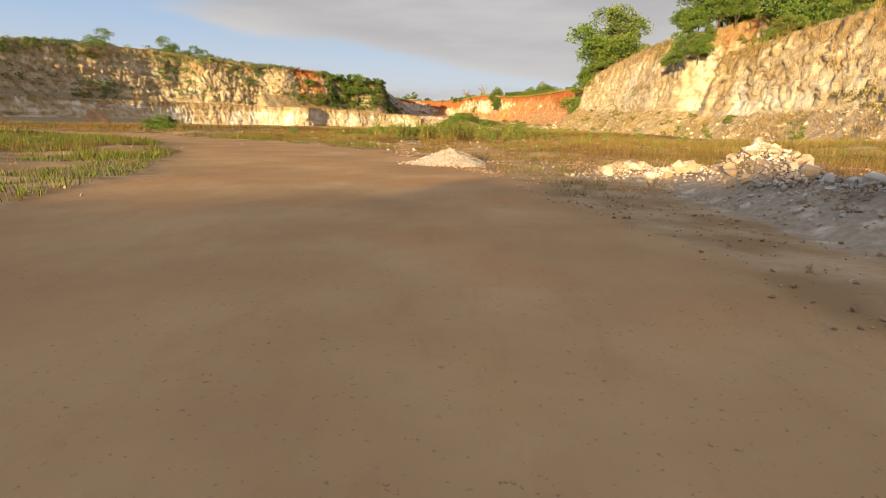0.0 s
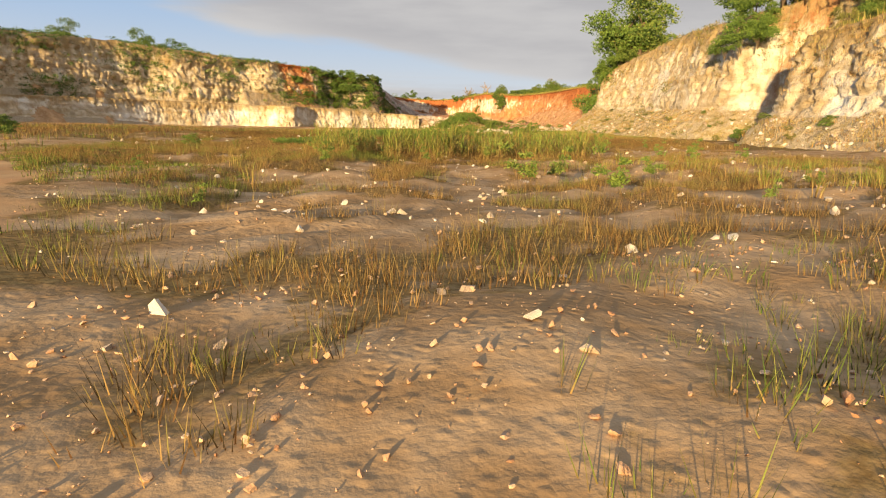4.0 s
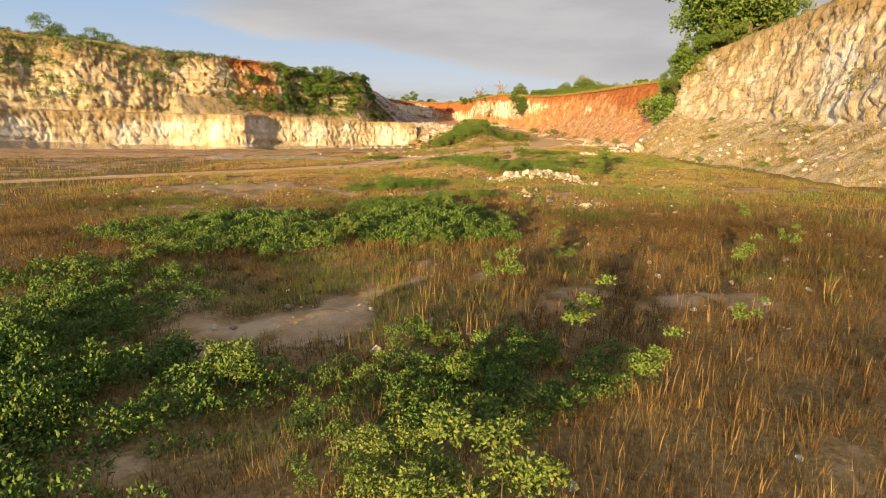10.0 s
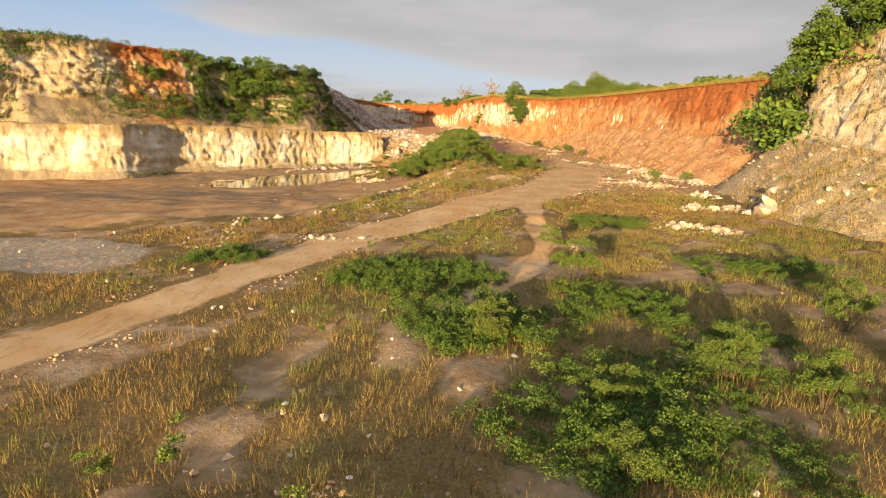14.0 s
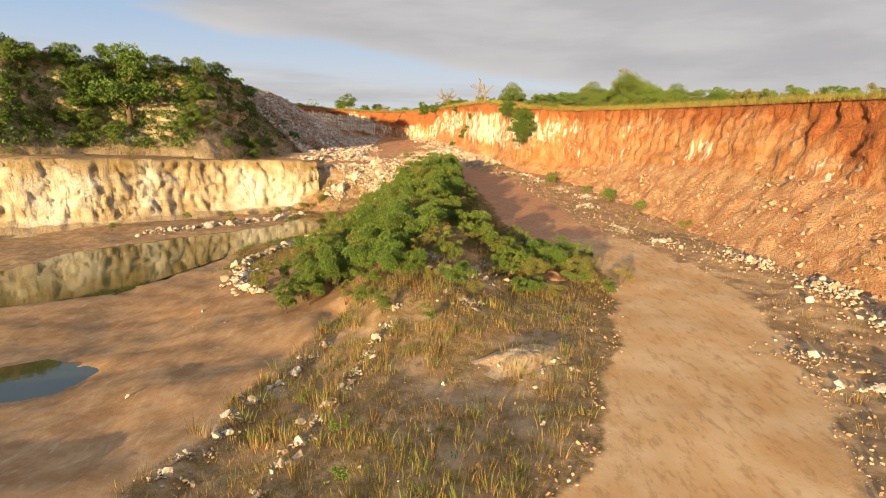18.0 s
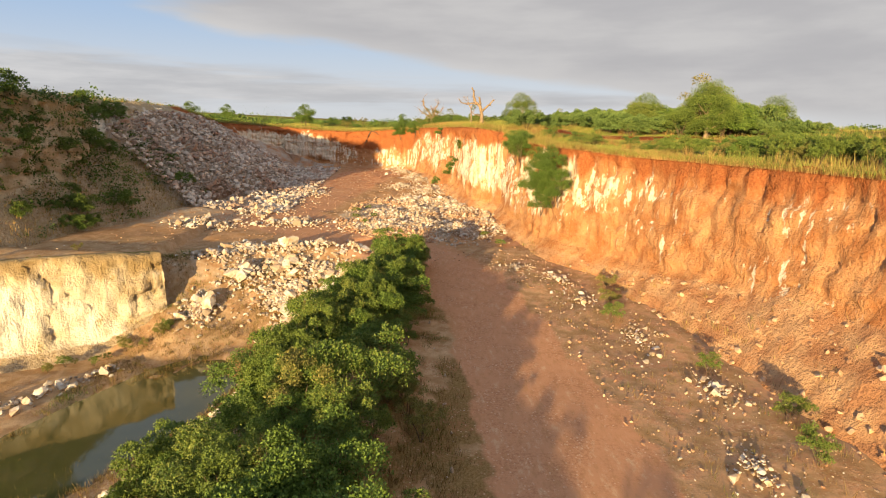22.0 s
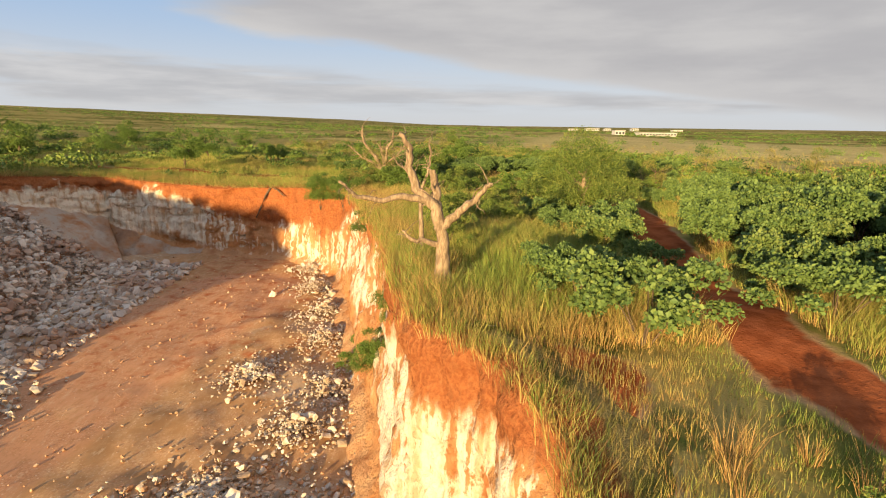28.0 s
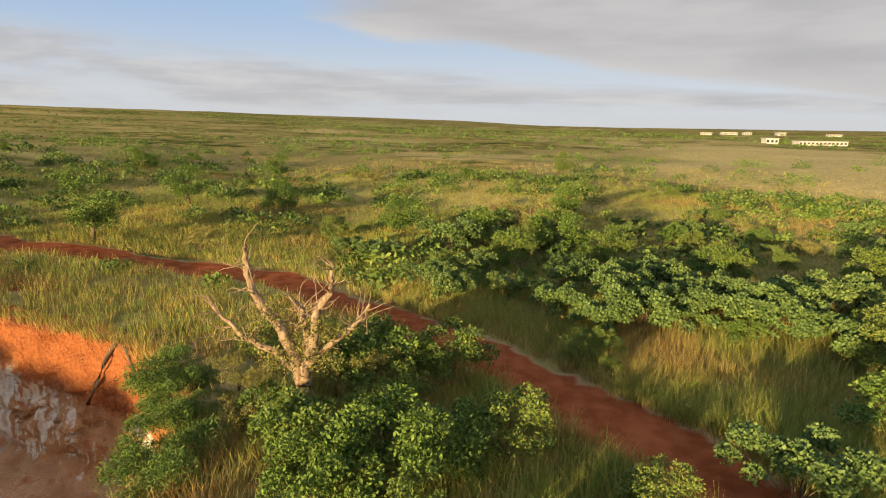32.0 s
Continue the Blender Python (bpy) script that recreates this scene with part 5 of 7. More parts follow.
def shrub(name, lobes, count, size, mat, label, category="bush", shape=0.55, high=None, droop=0.0, group="", stem=0.03, hollow=0.45, stems=6):
    base = tagged(new(name), label, category, group)
    high = high or max(l[2] for l in lobes)
    V, F = stem_set([(l[0], l[1]) for l in lobes[:stems]], high * 0.9, stem)
    part("branching_stem", V, F, BARK_DARK, base)
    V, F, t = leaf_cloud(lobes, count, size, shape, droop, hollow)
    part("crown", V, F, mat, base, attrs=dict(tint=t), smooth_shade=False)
    return base


def random_lobes(n, rx, ry, h, r, squash=0.85):
    return [(rng.uniform(-1, 1) * rx, rng.uniform(-1, 1) * ry, rng.uniform(0.35, 1.0) * h, r * rng.uniform(0.65, 1.25), squash) for _ in range(n)]


def put(ob, x, y, z=None, turn=0.0, size=1.0, tall=1.0, label=""):
    m = pose(x, y, (height_at(x, y) if z is None else z) - 0.05, 0, 0, turn) @ Matrix.Diagonal((size, size, size * tall, 1))
    made = copy_thing(ob, m)
    if label:
        made["label"] = label
    return made


def settle(ob, x, y, z=None, turn=0.0, size=1.0, tall=1.0):
    ob.matrix_basis = pose(x, y, (height_at(x, y) if z is None else z) - 0.05, 0, 0, turn) @ Matrix.Diagonal((size, size, size * tall, 1))
    return ob


def tree(name, high, spread, count, size, mat, label, trunk_r=0.2, bark=None, lobes=None, clear=0.35, branches=7):
    base = tagged(new(name), label, "tree")
    pts, rad = limb((0, 0, -0.2), (0.05, 0.03, 1), high * 0.62, trunk_r * 1.15, trunk_r * 0.5, 0.12, 8)
    rad[0] *= 1.4
    V, F = tube(pts, rad, 9)
    trunk = part("trunk", V, F, bark or BARK_DARK, base)
    crown_lobes, pieces = lobes or [], []
    for k in range(branches):
        a = 2 * np.pi * (k + rng.uniform(0, 0.6)) / branches
        i = rng.integers(2, 8)
        bp, br = limb(pts[i], (np.cos(a), np.sin(a), rng.uniform(0.35, 0.9)), spread * rng.uniform(0.6, 0.95), trunk_r * 0.4, trunk_r * 0.08, 0.25, 6, 0.05)
        pieces.append(tube(bp, br, 6))
        if not lobes:
            crown_lobes.append((*bp[-1], spread * rng.uniform(0.36, 0.55), 0.8))
            crown_lobes.append((*bp[3], spread * rng.uniform(0.28, 0.42), 0.8))
    if not lobes:
        crown_lobes += [(0, 0, high * 0.82, spread * 0.5, 0.85), (spread * 0.3, 0, high * 0.3, spread * 0.45, 0.9), (-spread * 0.3, spread * 0.2, high * 0.28, spread * 0.45, 0.9), (0, -spread * 0.35, high * 0.34, spread * 0.45, 0.9)]
    V, F = join(pieces)
    part("limb_frame", V, F, bark or BARK_DARK, base)
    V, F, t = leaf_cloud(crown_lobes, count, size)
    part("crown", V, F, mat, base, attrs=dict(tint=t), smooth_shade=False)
    return base


# models, the first of each stands at its own place
dense = shrub("bush", random_lobes(24, 1.4, 1.4, 2.2, 0.52), 11000, 0.047, LEAF_GREEN, "dense dark green bush on the rubble ridge", group="ridge bushes")
airy = shrub("bush", random_lobes(22, 1.1, 1.1, 2.5, 0.36), 7500, 0.043, LEAF_BRIGHT, "loose bright green bush on the rubble ridge", group="ridge bushes")
olive = shrub("dry_bush", random_lobes(16, 1.0, 1.0, 2.1, 0.4), 4600, 0.04, LEAF_OLIVE, "dry olive-green bush on the rubble ridge", group="ridge bushes", hollow=0.2)
big = shrub("big_leaf_shrub", random_lobes(22, 1.2, 1.2, 1.6, 0.42), 6500, 0.058, LEAF_BLUE, "shrub with broad lobed blue-green leaves on the plateau", group="plateau shrubs", shape=0.75)
low = shrub("creeper", random_lobes(44, 1.9, 1.5, 0.26, 0.26, 0.8), 6500, 0.03, LEAF_DEEP, "low bright green creeper over the dry floor", category="plant", group="creepers", high=0.4, stem=0.012, stems=1)
weed = shrub("weed", random_lobes(9, 0.2, 0.2, 0.8, 0.12), 620, 0.025, LEAF_BRIGHT, "yellow-green branching weed in dry grass", category="plant", group="weeds", high=0.8, stem=0.012, hollow=0.1, stems=1)
dense_s = shrub("scrub_bush", random_lobes(20, 1.35, 1.35, 2.0, 0.52), 4600, 0.066, LEAF_GREEN, "dark green scrub clinging to the limestone cliff", group="cliff bushes")
airy_s = shrub("shrub", random_lobes(20, 1.05, 1.05, 2.2, 0.38), 3800, 0.052, LEAF_BRIGHT, "green bush among tall plateau grass", group="plateau bushes")
olive_s = shrub("dry_bush", random_lobes(16, 1.0, 1.0, 1.9, 0.42), 3000, 0.05, LEAF_OLIVE, "half-dry olive bush in the scrub", group="plateau bushes", hollow=0.2)
settle(dense_s, -33.0, 296.5, 15)
settle(airy_s, 46, 270)
settle(olive_s, 49, 262)
wisp = shrub("feathery_shrub", random_lobes(16, 0.9, 0.9, 2.0, 0.5), 9000, 0.055, LEAF_DEEP, "feathery green shrub clinging to the cliff", group="cliff shrubs", shape=0.25, hollow=0.25)

settle(dense, 6.0, 238, size=1.1)
for x, y, s, kind in [(2.5, 232, 1.0, 0), (4.5, 243, 1.25, 0), (8.5, 246, 1.15, 0), (5, 252, 1.2, 0), (9.5, 256, 1.3, 0), (6.5, 262, 1.25, 0), (11.5, 264, 1.1, 1), (9, 270, 1.2, 0), (12.5, 288, 1.1, 1),
                      (12.5, 272, 1.2, 1), (10.5, 279, 1.3, 0), (13, 284, 1.2, 1), (12, 291, 1.25, 0), (14, 296, 1.2, 1), (11, 299, 0.9, 1),
                      (19, 232, 0.95, 0), (21.5, 230, 0.8, 2), (17.5, 238, 1.0, 1), (4, 227, 0.7, 2), (1.5, 246, 0.9, 2), (0.5, 255, 0.9, 2), (3, 262, 0.9, 2), (14, 250, 0.9, 2), (14.5, 258, 0.95, 1),
                      (15, 266, 0.9, 2), (2, 268, 0.8, 0), (9, 228, 0.6, 2), (7, 221, 0.55, 1), (12.5, 223, 0.5, 2), (22, 226, 0.5, 1), (12, 240, 0.8, 1), (1.0, 229, 0.9, 1), (3.0, 235, 1.3, 0), (6.0, 231, 1.2, 0), (8.5, 236, 1.2, 0), (1.0, 238, 1.1, 1), (17.5, 231, 0.9, 0), (20, 235, 1.0, 0), (15.5, 235, 0.8, 2), (22, 233, 0.8, 1), (24, 229, 0.6, 2), (18.5, 226, 0.5, 2), (10, 225, 0.5, 2), (5.5, 224.5, 0.6, 1)]:
    put((dense, airy, olive)[kind], x, y, turn=rng.uniform(0, 360), size=s, tall=rng.uniform(0.85, 1.15))
for k in range(235):
    y = 224 + 76 * rng.uniform(0, 1) ** 0.85
    x0 = np.interp(y, [224, 234, 250, 265, 280, 300], [0, -5, -5, -1, 6, 10.5])
    x1 = np.interp(y, [224, 230, 244, 262, 280, 300], [20, 21, 15, 14.5, 14.5, 15])
    x = rng.uniform(x0, x1)
    edge = min(x - x0, x1 - x) / (x1 - x0)
    kind = (olive, airy, airy, olive)[rng.integers(0, 4)] if edge < 0.12 else (dense, airy, airy, olive, airy)[rng.integers(0, 5)]
    put(kind, x, y, turn=rng.uniform(0, 360), size=rng.uniform(0.5, 0.9) if edge < 0.15 or y < 232 else rng.uniform(0.8, 1.5), tall=rng.uniform(0.85, 1.2))
settle(airy, 10.5, 250, size=1.2)
settle(olive, 13.5, 234, size=0.8)
# green crown of the red wall
for k in range(90):
    i = rng.integers(15, 20)
    q = rng.uniform(0, 1)
    ax, ay = RIM[i][0] + (RIM[i + 1][0] - RIM[i][0]) * q, RIM[i][1] + (RIM[i + 1][1] - RIM[i][1]) * q
    x = ax + 2.0 + 16 * rng.uniform(0, 1) ** 1.3
    put((airy_s, olive_s, dense_s, airy_s)[rng.integers(0, 4)], x, ay + rng.uniform(-2, 2), turn=rng.uniform(0, 360), size=rng.uniform(0.5, 1.15), label="green bush in the grass above the red wall")
# shrubs at the feet of the walls, on the bench and along the left heights
for x, y, s, kind in [(-29.7, 63, 0.85, 0), (-32, 64.5, 0.7, 0), (-15, 60, 0.45, 1), (18, 355.9, 1.0, 0), (17, 353, 0.7, 0), (26.5, 318, 0.7, 1), (27, 321, 0.5, 2), (35, 268, 0.8, 1), (34, 264, 0.8, 1), (36, 259, 0.7, 1),
                      (33.5, 274, 0.6, 1), (38, 250, 0.6, 2), (31, 287, 0.8, 2), (30, 283, 0.7, 1), (32, 291, 0.8, 2), (-22, 281, 0.6, 1), (-27, 277, 0.55, 1), (-16, 287, 0.5, 1), (-20, 276, 0.5, 2), (-34, 268, 0.5, 1),
                      (44, 107, 0.9, 0), (47, 108, 0.9, 0), (46, 112, 0.7, 1), (42, 110, 0.6, 2), (39, 150, 0.5, 1), (38, 165, 0.5, 1), (36, 215, 0.8, 1), (39, 212, 0.7, 1), (34, 210, 0.6, 2)]:
    put((dense_s, airy_s, olive_s)[kind], x, y, turn=rng.uniform(0, 360), size=s)


def clumps(name, c0, rad, per, mat, label, leaf=0.16, squash=1.0):
    """Low leafy clumps, all one mesh."""
    m = len(c0) * per
    d = rng.normal(0, 1, (m, 3))
    d /= np.linalg.norm(d, axis=1)[:, None]
    d[:, 2] = np.abs(d[:, 2])
    R = np.repeat(rad, per)
    bumpy = 1 + 0.35 * fbm(d * 1.8 + np.repeat(rng.uniform(0, 50, len(c0)), per)[:, None], 2, 105)
    c = np.repeat(c0, per, axis=0) + d * (R * bumpy * rng.uniform(0.55, 1, m))[:, None] * [1.25, 1.25, squash]
    ax = rng.normal(0, 1, (m, 3))
    ax /= np.linalg.norm(ax, axis=1)[:, None]
    sd = np.cross(ax, rng.normal(0, 1, (m, 3)))
    sd /= np.linalg.norm(sd, axis=1)[:, None]
    s = (np.clip(R, 0.5, 1.6) * leaf * rng.uniform(0.6, 1.3, m))[:, None]
    V = np.stack([c - ax * s, c + sd * s * .6, c + ax * s, c - sd * s * .6], 1).reshape(-1, 3)
    tint = np.clip(np.repeat(rng.uniform(0.0, 0.9, len(c0)), per) + rng.normal(0, 0.15, m), 0, 1)
    return tagged(new(name, mesh_from(name, V, np.arange(m * 4).reshape(-1, 4), mat, dict(tint=np.repeat(tint, 4)), False)), label, "scrub", kind="stuff")


# green that climbs the limestone heights
shady = (fv[:, 0] < -15) & (fv[:, 1] > 296) & (fv[:, 1] < 334) & (fup > 0.05)
left = (fv[:, 0] < -33) & (fv[:, 1] > 120) & (fv[:, 1] < 335) & (fup > 0.1)
green_at = fbm(fv * [0.07, 0.07, 0.11], 3, 111) + 1.2 * smooth(272, 284, fv[:, 1]) * smooth(316, 306, fv[:, 1]) * (fv[:, 0] > -60) + 0.35 * smooth(0.8, 1.0, fup)
pick = np.flatnonzero(left & (rng.uniform(0, 1, len(fv)) < 0.16 * smooth(-0.08, 0.5, green_at) + 0.008))
clumps("cliff_scrub", fv[pick], rng.uniform(0.35, 1.25, len(pick)), 60, LEAF_GREEN, "dark green scrub clinging to the limestone cliff", 0.17)
pick = np.flatnonzero(left & (rng.uniform(0, 1, len(fv)) < 0.06 * smooth(-0.1, 0.4, fbm(fv * [0.1, 0.1, 0.2], 3, 113))))
clumps("cliff_scrub", fv[pick], rng.uniform(0.25, 0.8, len(pick)), 45, LEAF_OLIVE, "dry olive scrub on the limestone ledges", 0.17)
pick = np.flatnonzero(shady & (rng.uniform(0, 1, len(fv)) < 0.16 * smooth(-0.4, 0.2, fbm(fv * [0.12, 0.12, 0.2], 3, 117))))
clumps("cliff_scrub", fv[pick], rng.uniform(0.35, 1.1, len(pick)), 36, LEAF_DEEP, "dark green scrub on the shaded slope", 0.17)
right = (fv[:, 0] > 40) & (fv[:, 1] > 50) & (fv[:, 1] < 212)
pick = np.flatnonzero(right & (rng.uniform(0, 1, len(fv)) < 0.05 * smooth(0.05, 0.5, fbm(fv * [0.1, 0.1, 0.2], 3, 115) + 0.4 * smooth(0.85, 1, fup))))
clumps("cliff_scrub", fv[pick], rng.uniform(0.25, 0.9, len(pick)), 45, LEAF_OLIVE, "dry olive scrub on the limestone ledges", 0.17)
recess = np.flatnonzero((fv[:, 0] < -31) & (fv[:, 0] > -62) & (fv[:, 1] > 268) & (fv[:, 1] < 306) & (fup > 0.12) & (fup < 0.98))
for i in rng.choice(recess, 46, replace=False):
    put((dense_s, dense_s, airy_s)[rng.integers(0, 3)], fv[i, 0], fv[i, 1], fv[i, 2] - 0.9, rng.uniform(0, 360), rng.uniform(0.8, 1.7), label="dark green scrub clinging to the limestone cliff")
for i in rng.choice(np.flatnonzero(shady & (fv[:, 1] > 300)), 26, replace=False):
    put(dense_s, fv[i, 0], fv[i, 1], fv[i, 2] - 0.6, rng.uniform(0, 360), rng.uniform(0.6, 1.4), label="dark green scrub on the shaded slope")
for x, y, s in [(-46, 293.5, 2.0), (-50, 288, 1.8), (-43, 296, 1.7), (-53, 283, 1.6), (-38, 295.5, 1.4)]:
    put(dense_s, x + rng.uniform(0, 2.2), y - rng.uniform(0, 2.2), 19.5, rng.uniform(0, 360), s, label="dark green scrub on top of the limestone cliff")
for x, y, z, s in [(48, 118, 13.5, 2.0), (49.5, 119, 16.5, 2.2), (51, 121, 19.5, 2.2), (46.5, 120, 12.5, 1.6), (53, 117, 20.5, 2.3), (50, 117, 14, 1.8), (55, 114, 20.5, 2.0), (49.0, 203.5, 13.6, 2.2), (50.5, 200, 16, 2.4), (48.0, 204, 11.5, 1.8), (53, 207, 14.5, 2.2), (51, 205, 14.8, 2.4), (52, 196, 18, 2.2), (53, 192, 18.4, 2.0), (51, 201, 13.5, 2.0)]:
    put(dense_s, x, y, z, rng.uniform(0, 360), s, label="dense dark green bush at the cliff corner")
for k in range(46):
    y = rng.uniform(52, 126)
    x = np.interp(y, [52, 75, 96, 103, 112, 126], [49, 47, 44.5, 56, 58, 52]) + rng.uniform(1.5, 10)
    put((dense_s, airy_s, olive_s)[rng.integers(0, 3)], x, y, turn=rng.uniform(0, 360), size=rng.uniform(0.8, 1.7), label="green bush on top of the quarry wall")
slope = np.flatnonzero((fscree > 0.5) & (fup > 0.03) & (fv[:, 0] > 30) & (fv[:, 1] > 60) & (fv[:, 1] < 204))
for i in rng.choice(slope, 46, replace=False):
    put((olive_s, airy_s, olive_s)[rng.integers(0, 3)], fv[i, 0], fv[i, 1], fv[i, 2] - 0.1, rng.uniform(0, 360), rng.uniform(0.3, 0.75), tall=rng.uniform(0.6, 1.0), label="small dry bush on the grassy scree slope")
# trees along the heights
broad = tree("tree", 6.5, 3.0, 6500, 0.12, LEAF_GREEN, "broad dark green tree on the quarry rim", 0.2)
settle(broad, -41.4, 290.8, 11.5, size=1.95)
for x, y, s in [(-138, 245, 0.9), (-113.6, 275, 0.8), (-122.5, 265, 0.95), (-119, 268, 0.7), (-110, 278, 0.7), (51, 203, 1.5), (53, 198, 1.7), (56, 193, 1.6), (58, 203, 1.4), (55, 208, 1.2), (60, 197, 1.5), (51, 207, 0.8), (53, 130, 0.9), (56, 122, 1.2), (60, 116, 1.2), (60, 100, 1.0), (63, 108, 1.1), (66, 95, 1.2), (57, 200, 0.9)]:
    put(broad, x, y, turn=rng.uniform(0, 360), size=s)
for x, y, s in [(54, 103, 1.6), (57, 100, 1.8), (60, 92, 1.5), (55, 98, 1.4), (61, 118, 1.5), (56, 119, 1.4), (62, 84, 1.3), (65, 76, 1.2), (50, 200, 1.5), (49, 196, 1.2), (52, 204, 1.4)]:
    put(dense_s, x, y, turn=rng.uniform(0, 360), size=s, label="dense green bush on top of the quarry wall")

for k in range(34):
    x, y = rng.uniform(-95, 45), rng.uniform(402, 500)
    put((broad, dense_s, olive_s, dense_s)[k % 4], x, y, turn=rng.uniform(0, 360), size=rng.uniform(0.35, 0.5) if k % 4 == 0 else rng.uniform(0.6, 1.5), label="dark green low tree or bush in the scrub beyond the pit")

# ---- creepers and weeds of the floor ----
settle(low, -5.5, 90, size=1.2)
for x0, y0, rx, ry, k, s0 in [(-5.0, 90.5, 3.2, 3.5, 13, 1.2), (-7.5, 97.5, 2.4, 2.2, 7, 1.0), (-6.0, 108.5, 4.5, 2.8, 15, 1.2), (0.8, 111.5, 3.4, 2.4, 13, 1.3), (2.0, 92.8, 2.0, 1.5, 6, 0.7), (4.6, 92.9, 1.6, 1.0, 4, 0.7), (-10, 77, 3.5, 5, 12, 0.9), (0.6, 118.2, 3.0, 1.4, 9, 1.0), (4.0, 124.4, 1.2, 0.9, 4, 0.8),
                              (-0.4, 132.3, 2.2, 2.0, 6, 0.9), (-3.1, 128.1, 1.5, 1.2, 4, 0.8), (3.8, 165.5, 4.2, 3.0, 15, 1.1), (7.5, 157.0, 2.2, 2.4, 8, 1.1), (10.6, 150.0, 2.0, 2.0, 7, 1.1), (13.4, 161.5, 3.0, 3.0, 6, 0.9), (-8.2, 169.5, 1.4, 0.9, 4, 0.8), (19.5, 181, 2.2, 1.6, 5, 0.9), (24, 168, 3, 3, 4, 0.9), (12.5, 148.0, 2.6, 3.5, 14, 0.68), (16.5, 153, 3.0, 4.0, 9, 0.65)]:
    for q in range(k):
        a, r = rng.uniform(0, 2 * np.pi), rng.uniform(0, 1) ** 0.5
        put(low, x0 + rx * r * math.cos(a), y0 + ry * r * math.sin(a), turn=rng.uniform(0, 360), size=s0 * rng.uniform(0.7, 1.15), tall=rng.uniform(0.8, 1.5))
settle(weed, 1.8, 85, size=1.3)
for x, y, q in [(4.9, 98.9, 1.5), (4.4, 99.6, 1.1), (6.0, 94.9, 1.5), (3.7, 90.7, 1.1), (3.3, 90.4, 0.9), (-0.9, 93.0, 1.2), (-2.2, 104.3, 1.3), (-6.9, 100.8, 1.1), (6.8, 92.8, 1.2), (3.3, 93.1, 1.0), (2.7, 117.5, 1.2), (4.5, 119.6, 1.1)]:
    put(weed, x, y, turn=rng.uniform(0, 360), size=q)
for k in range(170):
    x, y = rng.uniform(-12, 20), rng.uniform(30, 232)
    if on_road(np.array([x]), np.array([y]))[0] > 1:
        put(weed, x, y, turn=rng.uniform(0, 360), size=rng.uniform(0.55, 1.35))
for x, y, s in [(3.4, 88, 0.6), (2.4, 89, 0.45), (-1.5, 107, 0.35), (10.2, 146.8, 0.5), (10.9, 150.4, 0.5), (7.6, 155.5, 0.6), (15.0, 151.8, 0.6), (22.2, 156.5, 0.7), (12.6, 163.5, 0.8), (17.2, 139.8, 0.6), (20.5, 150, 0.7), (19, 146, 0.6), (6.8, 138.5, 0.45), (17, 150, 0.6), (13, 172, 0.5), (2.5, 107, 0.3), (-2.5, 78, 0.4)]:
    put(airy, x, y, turn=rng.uniform(0, 360), size=s, label="young bright green bush in the dry grass")

# ---- the plateau's shrubs and trees ----
settle(big, 29.4, 334.2, size=1.25)
for x, y, s in [(30.8, 331, 1.2), (32.6, 343, 1.0), (33.5, 347, 1.0), (28.5, 337, 0.7), (33.5, 338.5, 0.7), (31, 347, 0.7), (30.5, 351, 0.8), (43, 352, 1.2), (45, 349, 1.3), (47, 345, 1.3), (44, 346, 1.1), (49, 341, 1.3), (47, 338, 1.2), (52, 336, 1.3), (54, 331, 1.3),
                (50, 333, 1.2), (57, 333, 1.3), (60, 329, 1.2), (58, 338, 1.3), (53, 343, 1.2), (49, 350, 1.2), (46, 356, 1.2), (50, 358, 1.2), (55, 352, 1.2), (44, 361, 1.1), (48, 366, 1.2), (64, 334, 1.3), (66, 328, 1.3), (62, 342, 1.3), (42, 342, 0.9), (43, 337, 0.9),
                (27.5, 390, 1.0), (30, 391, 1.2), (32.5, 393, 1.2), (35, 391.5, 1.2), (37.5, 394, 1.3), (34, 397, 1.1), (29, 395, 1.1), (25, 393, 0.9), (39, 390, 1.0), (41, 396, 1.2), (26, 399, 1.1), (22, 396, 0.9), (44, 393, 1.2), (31, 400, 1.1), (47, 398, 1.2),
                (16, 398, 0.9), (19, 401, 1.0), (10, 405, 0.9), (6, 408, 0.9)]:
    put(big, x, y, turn=rng.uniform(0, 360), size=s * rng.uniform(0.9, 1.1))
for x, y, s, kind in [(19.2, 372.8, 1.0, 0), (17.6, 374.6, 1.1, 0), (20.2, 376, 0.9, 0), (15, 377.5, 0.7, 0), (24.5, 368, 0.8, 1), (22.5, 372, 0.9, 1), (28, 376, 0.6, 1), (30, 373, 0.6, 1), (26.5, 385.8, 0.7, 1), (28, 387, 0.7, 1), (27.5, 362, 0.7, 1), (29, 366, 0.6, 0), (36, 371, 0.8, 1), (34, 368, 0.7, 1),
                      (24, 358, 0.6, 1), (25, 348, 0.7, 2), (26.5, 352, 0.6, 1), (12, 384, 0.6, 1), (10, 386.5, 0.5, 0), (25, 342, 0.45, 1), (33, 322, 0.7, 1), (31, 316, 0.6, 0), (40, 300, 0.8, 1), (38, 295, 0.7, 1), (43, 290, 0.9, 0), (47, 285, 1.0, 0), (46, 276, 0.9, 1), (50, 268, 1.0, 0),
                      (52, 255, 0.9, 1), (53, 240, 1.0, 0), (33.5, 306, 0.6, 1), (36, 311, 0.7, 1)]:
    put((dense_s, airy_s, olive_s)[kind], x, y, turn=rng.uniform(0, 360), size=s, label="green bush among tall plateau grass")
